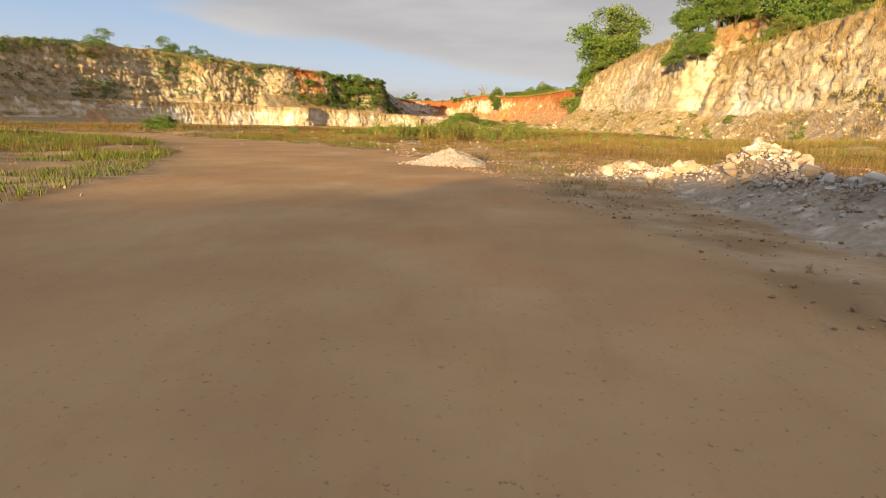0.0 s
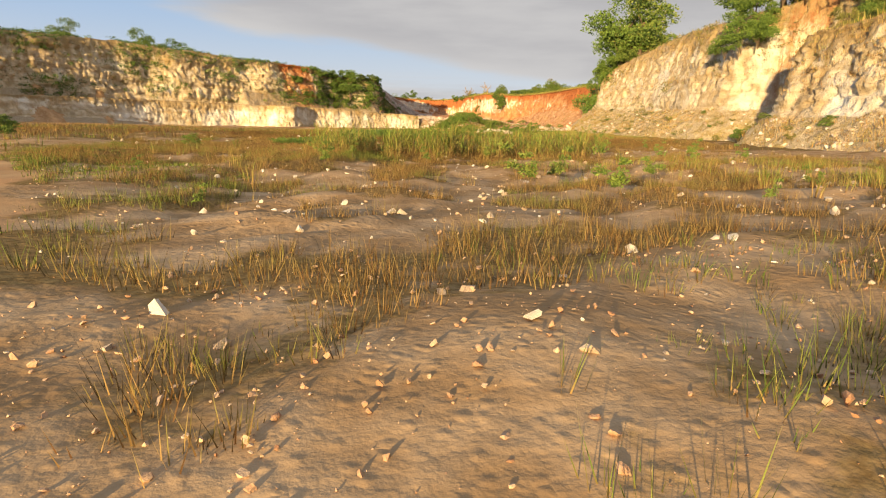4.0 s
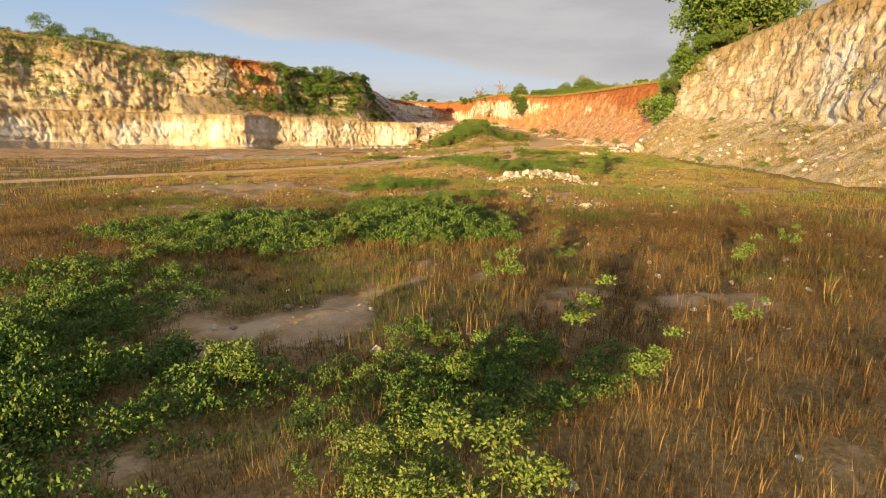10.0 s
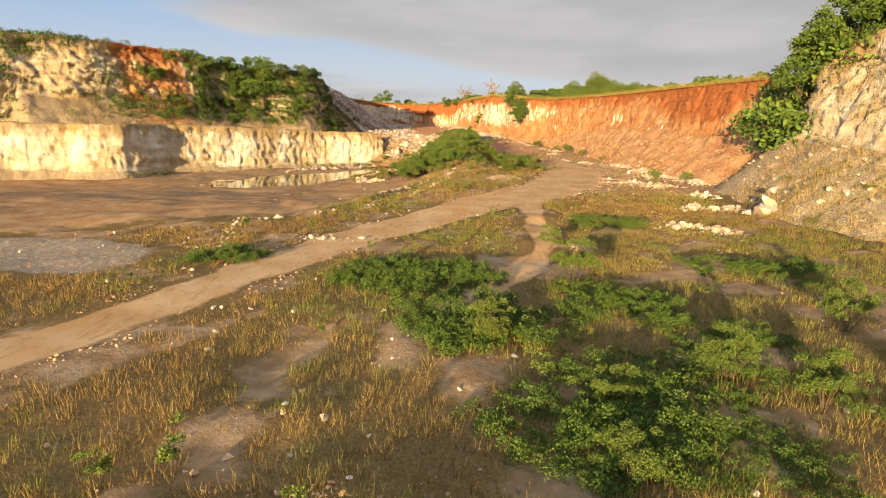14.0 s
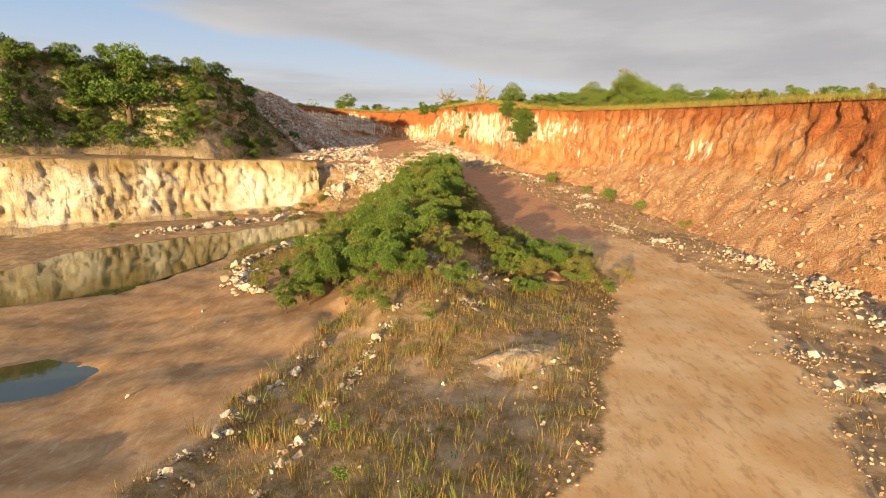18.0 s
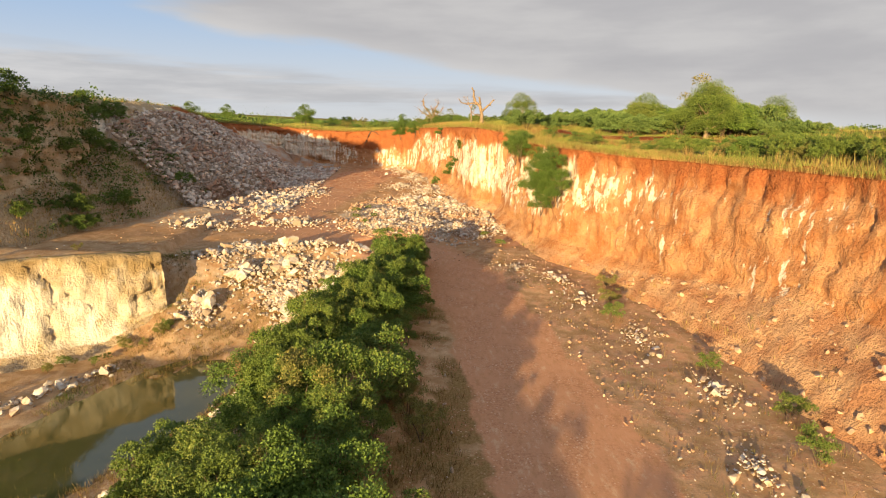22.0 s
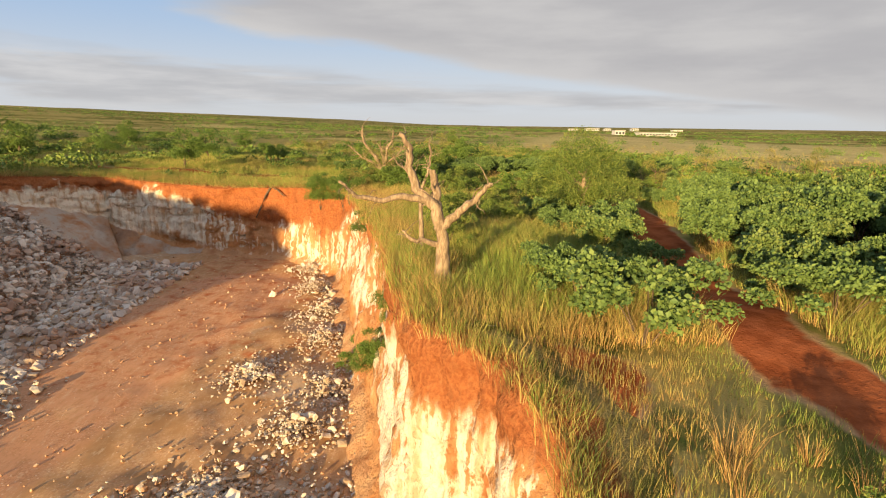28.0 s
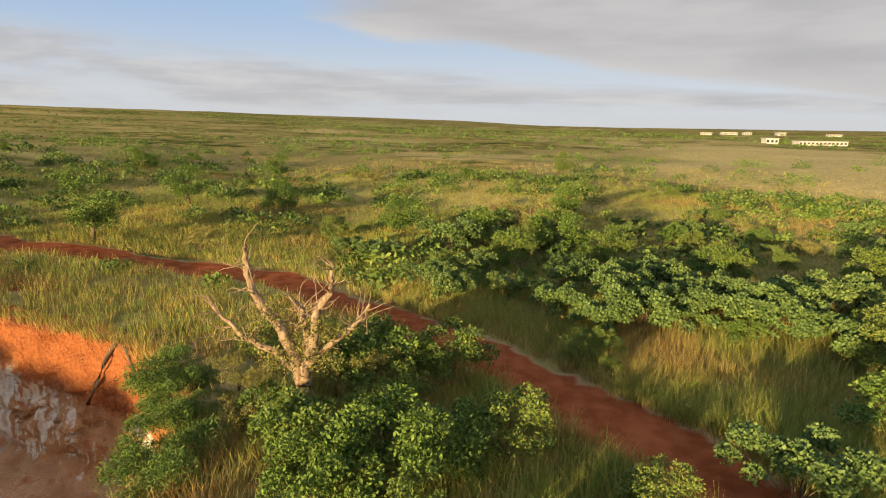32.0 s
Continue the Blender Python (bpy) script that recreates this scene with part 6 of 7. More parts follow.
for x, y, s in [(51, 322, 1.7), (57, 322, 1.9), (60, 326, 2.0), (56, 330, 1.8), (48, 333, 1.7), (53, 337, 1.9), (62, 334, 2.0), (66, 336, 1.9), (68, 331, 2.0), (45, 334, 1.4), (58, 341, 1.8), (63, 345, 1.9), (55, 347, 1.7), (50, 344, 1.5), (72, 340, 2.0), (47, 352, 1.4), (52, 354, 1.5), (60, 352, 1.7),
                (21, 374.5, 1.3), (24, 377, 1.2), (18, 381, 1.3), (21, 383, 1.1), (30, 369, 1.1), (26, 372, 0.9), (33, 377, 1.0), (38, 381, 1.3), (43, 383, 1.4), (41, 388, 1.4), (48, 386, 1.5), (52, 391, 1.5), (46, 403, 1.5), (38, 404, 1.4), (30, 408, 1.5), (22, 407, 1.5), (15, 410, 1.5), (25, 414, 1.8), (18, 415, 1.8)]:
    put((dense_s, airy_s, big)[rng.integers(0, 3)], x, y, turn=rng.uniform(0, 360), size=s, label="full green bush in the plateau scrub")
for k in range(46):
    y = rng.uniform(342, 384)
    x = np.interp(y, [342, 352, 371, 384], [22.8, 21, 16, 8]) + rng.uniform(1.2, 11)
    if poly_distance(np.array([x]), np.array([y]), PLATEAU_ROAD, False)[0][0] > 2.5 and not 352 < y < 371:
        put((airy_s, olive_s, airy_s)[rng.integers(0, 3)], x, y, turn=rng.uniform(0, 360), size=rng.uniform(0.5, 1.05), label="soft green bush in the high plateau grass")
for k in range(40):
    i = rng.integers(0, 5)
    s = rng.uniform(0, 1)
    ax, ay = BENCH[i][0] + (BENCH[i + 1][0] - BENCH[i][0]) * s, BENCH[i][1] + (BENCH[i + 1][1] - BENCH[i][1]) * s
    off = rng.uniform(2.5, 4.5) if k < 26 else -rng.uniform(1.5, 6)
    put((airy_s, olive_s)[rng.integers(0, 2)], ax + 0.64 * off, ay - 0.77 * off, turn=rng.uniform(0, 360), size=rng.uniform(0.25, 0.6), label="small green bush beside the bench face")
for k in range(60):
    x, y = rng.uniform(32, 62), rng.uniform(290, 332)
    if on_road(np.array([x]), np.array([y]))[0] > 1.4 and poly_distance(np.array([x]), np.array([y]), RIM_POLY)[0][0] < -2.5:
        put((wisp, airy_s, olive_s, wisp)[rng.integers(0, 4)], x, y, turn=rng.uniform(0, 360), size=rng.uniform(0.5, 1.1), tall=rng.uniform(0.35, 0.7), label="low spreading bush in the plateau grass")
# hedge of broad leaves beyond the red track
for k in range(150):
    x, y = rng.uniform(38, 74), rng.uniform(323, 350)
    if poly_distance(np.array([x]), np.array([y]), PLATEAU_ROAD, False)[0][0] > 2.6:
        put(big, x, y, turn=rng.uniform(0, 360), size=rng.uniform(0.9, 1.35), tall=rng.uniform(0.8, 1.2), label="broad-leaved shrub in a dense green hedge")
# shrubs that hang over the rim
settle(wisp, 27.6, 301.6, 9.2, size=1.25)
for x, y, z, s in [(27.2, 302.4, 9.4, 1.3), (28.4, 301.2, 10.8, 1.3), (27.8, 302.8, 11.6, 1.3), (28.8, 300.6, 9.0, 1.2), (27.6, 301.6, 7.8, 0.9), (26.4, 313.0, 12.6, 1.2), (26.6, 315.0, 13.4, 1.2), (26.8, 311.5, 13.6, 1.1), (8.6, 380.0, 13.6, 1.3), (9.2, 379.2, 14.8, 1.1), (12.4, 375.0, 14.2, 1.2), (13.4, 373.0, 15.2, 1.0), (11.4, 376.8, 15.2, 0.9), (18.0, 356, 14.6, 0.9), (21.4, 343, 12.5, 0.8), (20.4, 345, 9.0, 1.0), (19.6, 347, 7.4, 1.0)]:
    put(wisp, x, y, z, rng.uniform(0, 360), s)
for k in range(150):
    x, y = rng.uniform(14, 66), rng.uniform(345, 432)
    if plateau(np.array([x]), np.array([y]))[0] and on_road(np.array([x]), np.array([y]))[0] > 1.2 and poly_distance(np.array([x]), np.array([y]), RIM_POLY)[0][0] < -2.5 and not (350 < y < 372 and x < 31.5):
        put((dense_s, airy_s, olive_s, big)[rng.integers(0, 4)], x, y, turn=rng.uniform(0, 360), size=rng.uniform(0.4, 1.0), label="green bush in the plateau scrub")

crown_tree = tree("tree", 7.2, 3.6, 42000, 0.062, LEAF_BRIGHT, "large rounded bright green tree beside the red plateau track", 0.28, BARK_PALE,
                  lobes=[(0, 0, 5.3, 2.5, .85), (1.9, 0.4, 4.2, 2.1, .85), (-2.0, -0.3, 4.0, 2.1, .85), (0.2, 2.0, 4.1, 2.1, .85), (-0.3, -2.0, 3.9, 2.1, .85), (2.9, -1.3, 2.7, 1.7, .8), (-3.0, 1.1, 2.6, 1.7, .8), (1.1, -2.9, 2.5, 1.6, .8), (-1.3, 3.0, 2.7, 1.6, .8), (3.1, 1.7, 2.4, 1.5, .8), (-2.2, -2.4, 2.3, 1.5, .8), (0.3, -1.2, 1.8, 1.6, .8), (0, 0.5, 1.3, 2.3, .8), (1.8, 1.8, 1.2, 1.6, .8), (-1.9, -0.4, 1.2, 1.7, .8)])
settle(crown_tree, 33.2, 352.5, size=0.84, tall=1.03)
put(airy_s, 30.7, 358, size=1.3, label="bright green bush beside the red track")
for x, y, s in [(54.0, 320.5, 1.2), (57.5, 327, 1.25), (57, 347.5, 0.8), (62, 345, 0.85), (66, 352, 0.8), (71, 333, 1.0), (50.5, 335, 1.05), (60, 331.5, 1.1), (64.5, 338, 1.1), (69, 343, 1.0), (47.5, 329, 0.8)]:
    put(crown_tree, x, y, turn=rng.uniform(0, 360), size=s, label="full green tree on the plateau")
brown = tree("tree", 8.8, 2.6, 2600, 0.12, LEAF_OLIVE, "tall tree with an olive-brown crown above the plateau", 0.2)
settle(brown, 55, 325.7, size=1.1)
for x, y, s in [(66.3, 391, 0.5), (56.5, 387, 0.5), (77, 398, 0.5), (21.8, 417, 0.75), (45, 372, 0.5), (86, 380, 0.55), (19.5, 419, 0.6)]:
    put(brown, x, y, turn=rng.uniform(0, 360), size=s, label="half-bare tree with thin brown foliage")


def bare_tree(name, trunk_pts, radius, limbs, label, twigs=5):
    """A dead tree: a stout bent trunk, broken limbs and fine twigs."""
    base = tagged(new(name), label, "tree")
    n = len(trunk_pts)
    fine = np.linspace(0, n - 1, 3 * n)
    pts = np.stack([np.interp(fine, np.arange(n), [p[k] for p in trunk_pts]) for k in range(3)], -1)
    pts += rng.normal(0, radius * 0.10, pts.shape)
    V, F = tube(pts, np.linspace(radius * 1.1, radius * 0.72, len(pts)) * (1 + 0.35 * np.exp(-np.linspace(0, 6, len(pts)))), 12)
    part("trunk", V, F, BARK_PALE, base)
    for line, r0, r1 in limbs:
        n = len(line)
        fine = np.linspace(0, n - 1, 4 * n)
        pts = np.stack([np.interp(fine, np.arange(n), [p[k] for p in line]) for k in range(3)], -1)
        kern = np.array([.25, .5, .25])
        for k in range(3):
            pts[1:-1, k] = np.convolve(pts[:, k], kern, "valid")
        pts += rng.normal(0, 0.03, pts.shape)
        V, F = tube(pts, np.linspace(r0, r1, len(pts)), 8)
        limb_ob = part("limb", V, F, BARK_PALE, base)
        pieces = []
        for k in range(twigs):
            i = rng.integers(len(pts) // 3, len(pts))
            w = rng.normal(0, 1, 3) + (pts[i] - pts[max(i - 2, 0)]) * 2
            pieces.append(tube(*limb(pts[i], w + np.array([0, 0, 0.4]), rng.uniform(0.5, 1.3), r1 * 0.45, 0.008, 0.5, 6), 5))
        V, F = join(pieces)
        part("twig_spray", V, F, BARK_PALE, limb_ob)
    return base


dead = bare_tree("dead_tree", [(0, 0, -0.4), (0.05, 0, 0.6), (0.0, 0, 1.5), (-0.05, 0, 2.1)], 0.29,
                 [([(-0.05, 0, 2.0), (-0.35, 0, 2.9), (-1.0, 0.1, 3.4), (-1.35, 0.2, 4.4), (-1.3, 0.2, 5.2), (-1.7, 0.1, 5.7)], 0.27, 0.09),
                  ([(-0.1, 0, 1.9), (0.55, -0.1, 2.5), (1.0, -0.2, 3.0), (1.3, -0.2, 3.1), (1.7, -0.3, 3.7), (2.0, -0.3, 3.8)], 0.2, 0.07),
                  ([(-0.1, 0.1, 1.9), (-0.2, 0.2, 2.9), (-0.3, 0.3, 3.6), (-0.45, 0.3, 4.3)], 0.24, 0.13),
                  ([(-0.6, 0, 3.1), (-1.6, -0.3, 3.3), (-2.4, -0.6, 3.1), (-3.3, -0.8, 3.3), (-3.9, -1.2, 3.9)], 0.16, 0.05),
                  ([(-0.1, 0, 1.2), (-0.7, -0.2, 1.5), (-1.2, -0.3, 1.5), (-1.6, -0.3, 1.9)], 0.13, 0.05)], "pale dead tree with broken twisted limbs at the cliff rim", 6)
settle(dead, 24.0, 336.0, 17.45)
leafing = bare_tree("dead_tree", [(0, 0, -0.4), (0.1, 0, 0.5), (0.1, 0, 1.0)], 0.32,
                    [([(0.2, 0, 1.2), (0.9, 0.2, 1.9), (1.6, 0.3, 2.4), (2.1, 0.3, 3.2)], 0.13, 0.04),
                     ([(0.0, 0, 1.1), (-0.9, -0.2, 1.8), (-1.7, -0.3, 2.2), (-2.5, -0.3, 2.9)], 0.13, 0.04),
                     ([(0.1, 0, 0.9), (-0.2, 0, 1.8), (-0.8, 0.1, 2.6), (-1.4, 0.1, 3.3), (-1.6, 0.1, 4.2), (-1.5, 0, 4.8)], 0.2, 0.06),
                     ([(0.1, 0, 0.9), (0.5, 0, 1.8), (0.6, 0, 2.9), (1.1, 0, 3.6), (1.2, 0, 4.3)], 0.2, 0.05),
                     ([(0.3, 0, 1.4), (0.2, 0.2, 2.4), (0.0, 0.3, 3.0)], 0.15, 0.08)], "half-dead grey tree with bare upper branches at the rim", 20)
V, F, t = leaf_cloud([(-0.9, 0.1, 2.5, 0.7, 0.8), (0.6, 0, 2.3, 0.7, 0.8), (0.0, 0.1, 1.6, 0.8, 0.8), (1.2, 0.2, 2.2, 0.5, 0.8), (-1.4, -0.2, 2.0, 0.5, 0.8), (-0.5, -0.2, 1.3, 0.7, 0.8), (0.9, -0.1, 1.4, 0.6, 0.8)], 3600, 0.045, hollow=0.2)
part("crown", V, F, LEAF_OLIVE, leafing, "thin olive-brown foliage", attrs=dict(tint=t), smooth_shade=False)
settle(leafing, 16.1, 377.8, 17.1, size=1.28)
thin = bare_tree("dead_tree", [(0, 0, -0.4), (-0.1, 0, 1.0), (-0.15, 0, 2.2), (-0.2, 0, 3.2)], 0.13,
                 [([(-0.2, 0, 3.1), (0.1, 0, 3.9), (0.3, 0, 4.6), (0.35, 0, 5.5)], 0.09, 0.04),
                  ([(-0.2, 0, 3.2), (-0.5, 0.1, 3.7), (-0.75, 0.1, 4.2), (-0.7, 0.1, 4.8), (-0.95, 0.1, 5.2)], 0.08, 0.03),
                  ([(-0.6, 0.1, 3.9), (-1.0, 0, 4.4), (-1.4, 0, 4.7), (-1.6, 0.1, 5.1)], 0.05, 0.02),
                  ([(-0.15, 0, 2.4), (0.4, 0.1, 3.0), (0.7, 0.2, 3.5)], 0.06, 0.03)], "thin grey half-bare tree with few leaves at the cliff rim", 10)
V, F, t = leaf_cloud([(0.3, 0.1, 3.5, 0.45, 0.7), (0.6, 0.2, 3.2, 0.35, 0.7), (0.0, 0, 3.0, 0.3, 0.7)], 420, 0.05)
part("crown", V, F, LEAF_GREEN, thin, attrs=dict(tint=t), smooth_shade=False)
settle(thin, 22.9, 342.4, 16.9)
for x, y, z, s in [(14.2, 377.6, 17.2, 0.6), (17.3, 378.6, 17.0, 0.55), (14.6, 379.4, 17.4, 0.5), (13.0, 378.6, 17.0, 0.9), (15.4, 380.6, 17.2, 1.0), (18.4, 380.0, 17.0, 0.9), (16.8, 376.8, 16.8, 0.8)]:
    put(olive, x, y, z, rng.uniform(0, 360), s, label="half-dry bush round the foot of a bare tree")

# far scrub, one mesh of clumps
cx, cy = scatter(11000, -620, 620, 395, 1500, lambda x, y: (fbm2(x, y, 60, 3, 101) + 0.25 * rng.normal(0, 1, len(x)) > 0.0) & (np.abs(x) < 0.95 * (y - 250)) & ~((np.hypot((x - 130) / 110, (y - 560) / 170) < 0.9) & (rng.uniform(0, 1, len(x)) < 0.88)))
cx2, cy2 = scatter(900, -170, -30, 300, 430, lambda x, y: poly_distance(x, y, RIM_POLY)[0] < -3)
cx3, cy3 = scatter(420, 60, 150, 250, 420, lambda x, y: (poly_distance(x, y, RIM_POLY)[0] < -3) & (poly_distance(x, y, PLATEAU_ROAD, False)[0] > 3))
cx4, cy4 = scatter(1000, -75, 75, 396, 480, lambda x, y: (poly_distance(x, y, RIM_POLY)[0] < -3) & (fbm2(x, y, 12, 2, 103) > -0.05) & (poly_distance(x, y, PLATEAU_ROAD, False)[0] > 3))
cx5, cy5 = scatter(420, -190, 150, 395, 560, lambda x, y: (poly_distance(x, y, RIM_POLY)[0] < -6) & (poly_distance(x, y, PLATEAU_ROAD, False)[0] > 4) & (fbm2(x, y, 25, 2, 107) > 0.0))
for group_name, sx, sy, per, grow, leaf in (("far_scrub", cx, cy, 26, 1.0, 0.27), ("scrub", np.r_[cx2, cx3, cx4], np.r_[cy2, cy3, cy4], 120, 1.0, 0.16), ("scrub", cx5, cy5, 220, 2.0, 0.11)):
    rad = grow * rng.uniform(0.7, 1.5, len(sx)) * (1 + 0.0009 * np.maximum(sy - 400, 0)) * np.where(rng.uniform(0, 1, len(sx)) < 0.10, 1.9, 1.0)
    clumps(group_name, np.stack([sx, sy, ground_height(sx, sy)], -1), rad, per, LEAF_GREEN, "scattered dark green scrub over the grassy plain", leaf)


# ---- stones ----
def hull_stone(seed, flat=0.75):
    r = np.random.default_rng(seed)
    bm = bmesh.new()
    for k in range(13):
        v = r.normal(0, 1, 3)
        v /= np.linalg.norm(v)
        bm.verts.new(v * r.uniform(0.75, 1.05) * [1.0, r.uniform(0.7, 0.95), flat])
    res = bmesh.ops.convex_hull(bm, input=bm.verts)
    bmesh.ops.delete(bm, geom=list({g for g in res["geom_interior"] + res["geom_unused"] if isinstance(g, bmesh.types.BMVert)}), context="VERTS")
    bmesh.ops.triangulate(bm, faces=bm.faces)
    me = bpy.data.meshes.new("stone")
    bm.to_mesh(me)
    bm.free()
    me.materials.append(STONE)
    return me


STONES = [hull_stone(200 + k, 0.55 + 0.05 * k) for k in range(9)]
STONE_DATA = []
for me in STONES:
    v = np.zeros(len(me.vertices) * 3)
    me.vertices.foreach_get("co", v)
    f = np.zeros(len(me.polygons) * 3, np.int32)
    me.polygons.foreach_get("vertices", f)
    STONE_DATA.append((v.reshape(-1, 3), f.reshape(-1, 3)))


def stone_part(parent, x, y, z, size, red=False):
    ob = new("stone", STONES[rng.integers(0, 9)])
    ob.parent = parent
    ob.matrix_basis = pose(x, y, z, rng.uniform(-25, 25), rng.uniform(-25, 25), rng.uniform(0, 360)) @ Matrix.Diagonal((size, size, size, 1))
    return ob


def stones(name, x, y, size, label, parent=None, mat=None, sink=0.25, z=None):
    """Many stones in one mesh."""
    z = ground_height(x, y) if z is None else z
    V, F, k = [], [], 0
    for i in range(len(x)):
        v, f = STONE_DATA[rng.integers(0, 9)]
        a = rng.uniform(0, 2 * np.pi)
        c, s = math.cos(a), math.sin(a)
        t = rng.uniform(-0.5, 0.5)
        w = np.stack([v[:, 0] * c - v[:, 1] * s, v[:, 0] * s + v[:, 1] * c, v[:, 2] + t * v[:, 0]], -1) * size[i]
        V.append(w + [x[i], y[i], z[i] + size[i] * (0.6 - sink)])
        F.append(f + k)
        k += len(v)
    me = mesh_from(name, np.concatenate(V), np.concatenate(F), mat or STONE, None, False)
    ob = new(name, me)
    if parent:
        ob.parent = parent
    return tagged(ob, label, "" if parent else "rubble", kind="stuff")


def heap(label, spots, count, s0, s1, loose=0, tall=0.0, seed_power=2.0, coarse=1.35):
    """A pile of broken rock: single boulders as parts, the small stuff joined. spots: x, y, rx, ry."""
    x0, y0 = np.mean([s[0] for s in spots]), np.mean([s[1] for s in spots])
    base = tagged(new("rubble_pile"), label, "rubble")
    base.location = (x0, y0, height_at(x0, y0))

    def draw(n):
        pick = rng.integers(0, len(spots), n)
        sp = np.array(spots, float)[pick]
        r, a = np.minimum(np.abs(rng.normal(0, 0.62, n)), 1.5), rng.uniform(0, 2 * np.pi, n)
        x, y = sp[:, 0] + np.cos(a) * r * sp[:, 2], sp[:, 1] + np.sin(a) * r * sp[:, 3]
        return x, y, ground_height(x, y) + tall * np.maximum(0, 1 - r) * rng.uniform(0.2, 1.0, n)

    x, y, z = draw(count)
    size = s0 + (s1 - s0) * rng.uniform(0, 1, count) ** seed_power
    for i in range(count):
        stone_part(base, x[i] - x0, y[i] - y0, z[i] - base.location.z + size[i] * 0.25, size[i])
    if loose:
        x, y, z = draw(loose)
        ob = stones("gravel_fill", x - x0, y - y0, s0 * (0.35 + (coarse - 0.35) * rng.uniform(0, 1, loose) ** (1.0 if coarse < 1.5 else 2.2)), "small broken limestone", parent=base, z=z - base.location.z)
    return base


def line_spots(pts, r, every=1.5):
    out = []
    for (ax, ay), (bx, by) in zip(pts, pts[1:]):
        n = max(1, int(math.hypot(bx - ax, by - ay) / every))
        out += [(ax + (bx - ax) * k / n, ay + (by - ay) * k / n, r, r) for k in range(n)]
    return out


heap("white limestone rubble heap beside the dirt road", [(5.7, 9.0, 1.1, 1.2), (5.9, 7.2, 1.1, 1.0), (5.9, 10.6, 1.0, 1.0), (5.4, 12.6, 0.9, 0.9), (4.6, 14.0, 1.0, 0.7)], 190, 0.04, 0.22, 3600, 0.12, 2.6)
heap("scattered cream boulders in a low pile", [(11.2, 137.0, 3.6, 3.0), (12.4, 138.6, 2.6, 2.0), (13.4, 135.2, 2.2, 1.8), (8.2, 136.2, 1.4, 1.4)], 230, 0.11, 0.4, 700, 0.3, 1.8)
heap("white rock heaps at the foot of the scree", [(31, 190.5, 2.2, 1.0), (34.5, 191, 2.4, 1.0), (25.5, 180.5, 2.6, 1.4), (28, 179, 1.8, 1.2), (33, 206, 2.6, 1.6), (36, 200, 2.0, 2.0), (31.4, 212.2, 2.2, 1.0)], 150, 0.12, 0.5, 900, 0.5)
heap("pale stones along the drain ditch", line_spots([(-1.9, 200), (-0.3, 205.5), (2.4, 214.5), (4.3, 221)], 0.5) + line_spots([(2.1, 199.8), (4.1, 205.5), (6.9, 217.6), (8.3, 222.7)], 0.7), 120, 0.08, 0.32, 700, 0.15)
heap("row of pale stones beside the haul road", line_spots([(-9, 171), (-11.6, 183), (-7.2, 185), (-1.3, 189.5), (-1, 196), (1.9, 212)], 0.7), 90, 0.07, 0.3, 500, 0.1)
heap("large cream boulders sliding down beside the pond", [(-4, 299, 3.2, 2.6), (0, 296.5, 3.0, 2.8), (4, 300, 3.0, 2.6), (7, 297, 2.4, 2.6), (3, 293, 3.0, 2.4), (-7, 294, 2.0, 2.0), (-8, 301, 3, 2), (-5, 303.5, 2.5, 2), (-1, 304, 2.6, 2.2), (3, 305, 2.6, 2.2), (7, 305, 2.4, 2.2), (0, 301, 3, 2.4), (1, 298, 4, 3), (5, 294, 3, 2)], 190, 0.25, 1.1, 5200, 0.5, 2.4, 1.2)
heap("pale boulders along the pond edge", line_spots([(-12, 286), (-16, 279), (-21, 273), (-29, 265)], 1.4) + line_spots([(4, 283), (0, 270), (-6, 260), (-10, 250), (-8, 240), (-4, 234)], 1.3), 260, 0.2, 0.75, 1200, 0.3)
heap("stones on the overgrown ridge", [(10.5, 231, 1.8, 2.5), (12.5, 228, 2.0, 1.5), (9.5, 243, 1.5, 2.0), (3.5, 250, 1.5, 3), (12, 247, 1.5, 2)], 70, 0.15, 0.5, 300, 0.4)
heap("heap of broken white limestone on the pit floor", [(9, 316, 5, 4), (15, 318, 6, 6), (20, 314, 4, 5), (14, 328, 6, 7), (20, 330, 4, 6), (12, 338, 4, 5), (17, 337, 4, 3), (10, 325, 5, 6)], 300, 0.18, 0.6, 11000, 0.6, 2.0, 1.6)
rx1, ry1 = scatter(17000, 3, 25, 309, 342, lambda x, y: (np.hypot((x - 13.3) / 12.0, (y - 325) / 18) < 0.95) & (fbm2(x, y, 6.0, 3, 129) + 0.2 * rng.normal(0, 1, len(x)) > -0.05))
stones("rubble", rx1, ry1, 0.06 + 0.26 * rng.uniform(0, 1, len(rx1)) ** 3, "red-brown broken rock over the white rubble mound", mat=RED_STONE)
for x, y, q in [(5.0, 321.5, 0.5), (6.8, 318, 0.45), (4.6, 325, 0.55), (7.6, 322, 0.4), (9, 316.5, 0.4), (6, 328.5, 0.45), (22.5, 312, 0.5), (24, 306.5, 0.55)]:
    put(airy_s, x, y, turn=rng.uniform(0, 360), size=q, tall=0.7, label="low green bush on the rubble mound")
heap("white rock spill along the wall's foot", line_spots([(25.5, 313), (24, 322), (24.5, 330), (20.5, 338), (19, 346), (17, 356), (13, 368), (8, 376)], 1.5), 190, 0.16, 0.55, 2200, 0.3)
heap("white blocks at the foot of the red wall", [(24.5, 297.5, 2.2, 1.8), (27.5, 294, 2.2, 2.0), (29, 288, 1.8, 2.5), (31, 280, 1.6, 3), (33, 272, 1.5, 3), (31, 264, 1.5, 3), (31, 250, 1.5, 3), (33, 243, 2, 3)], 130, 0.1, 0.42, 1100, 0.3)
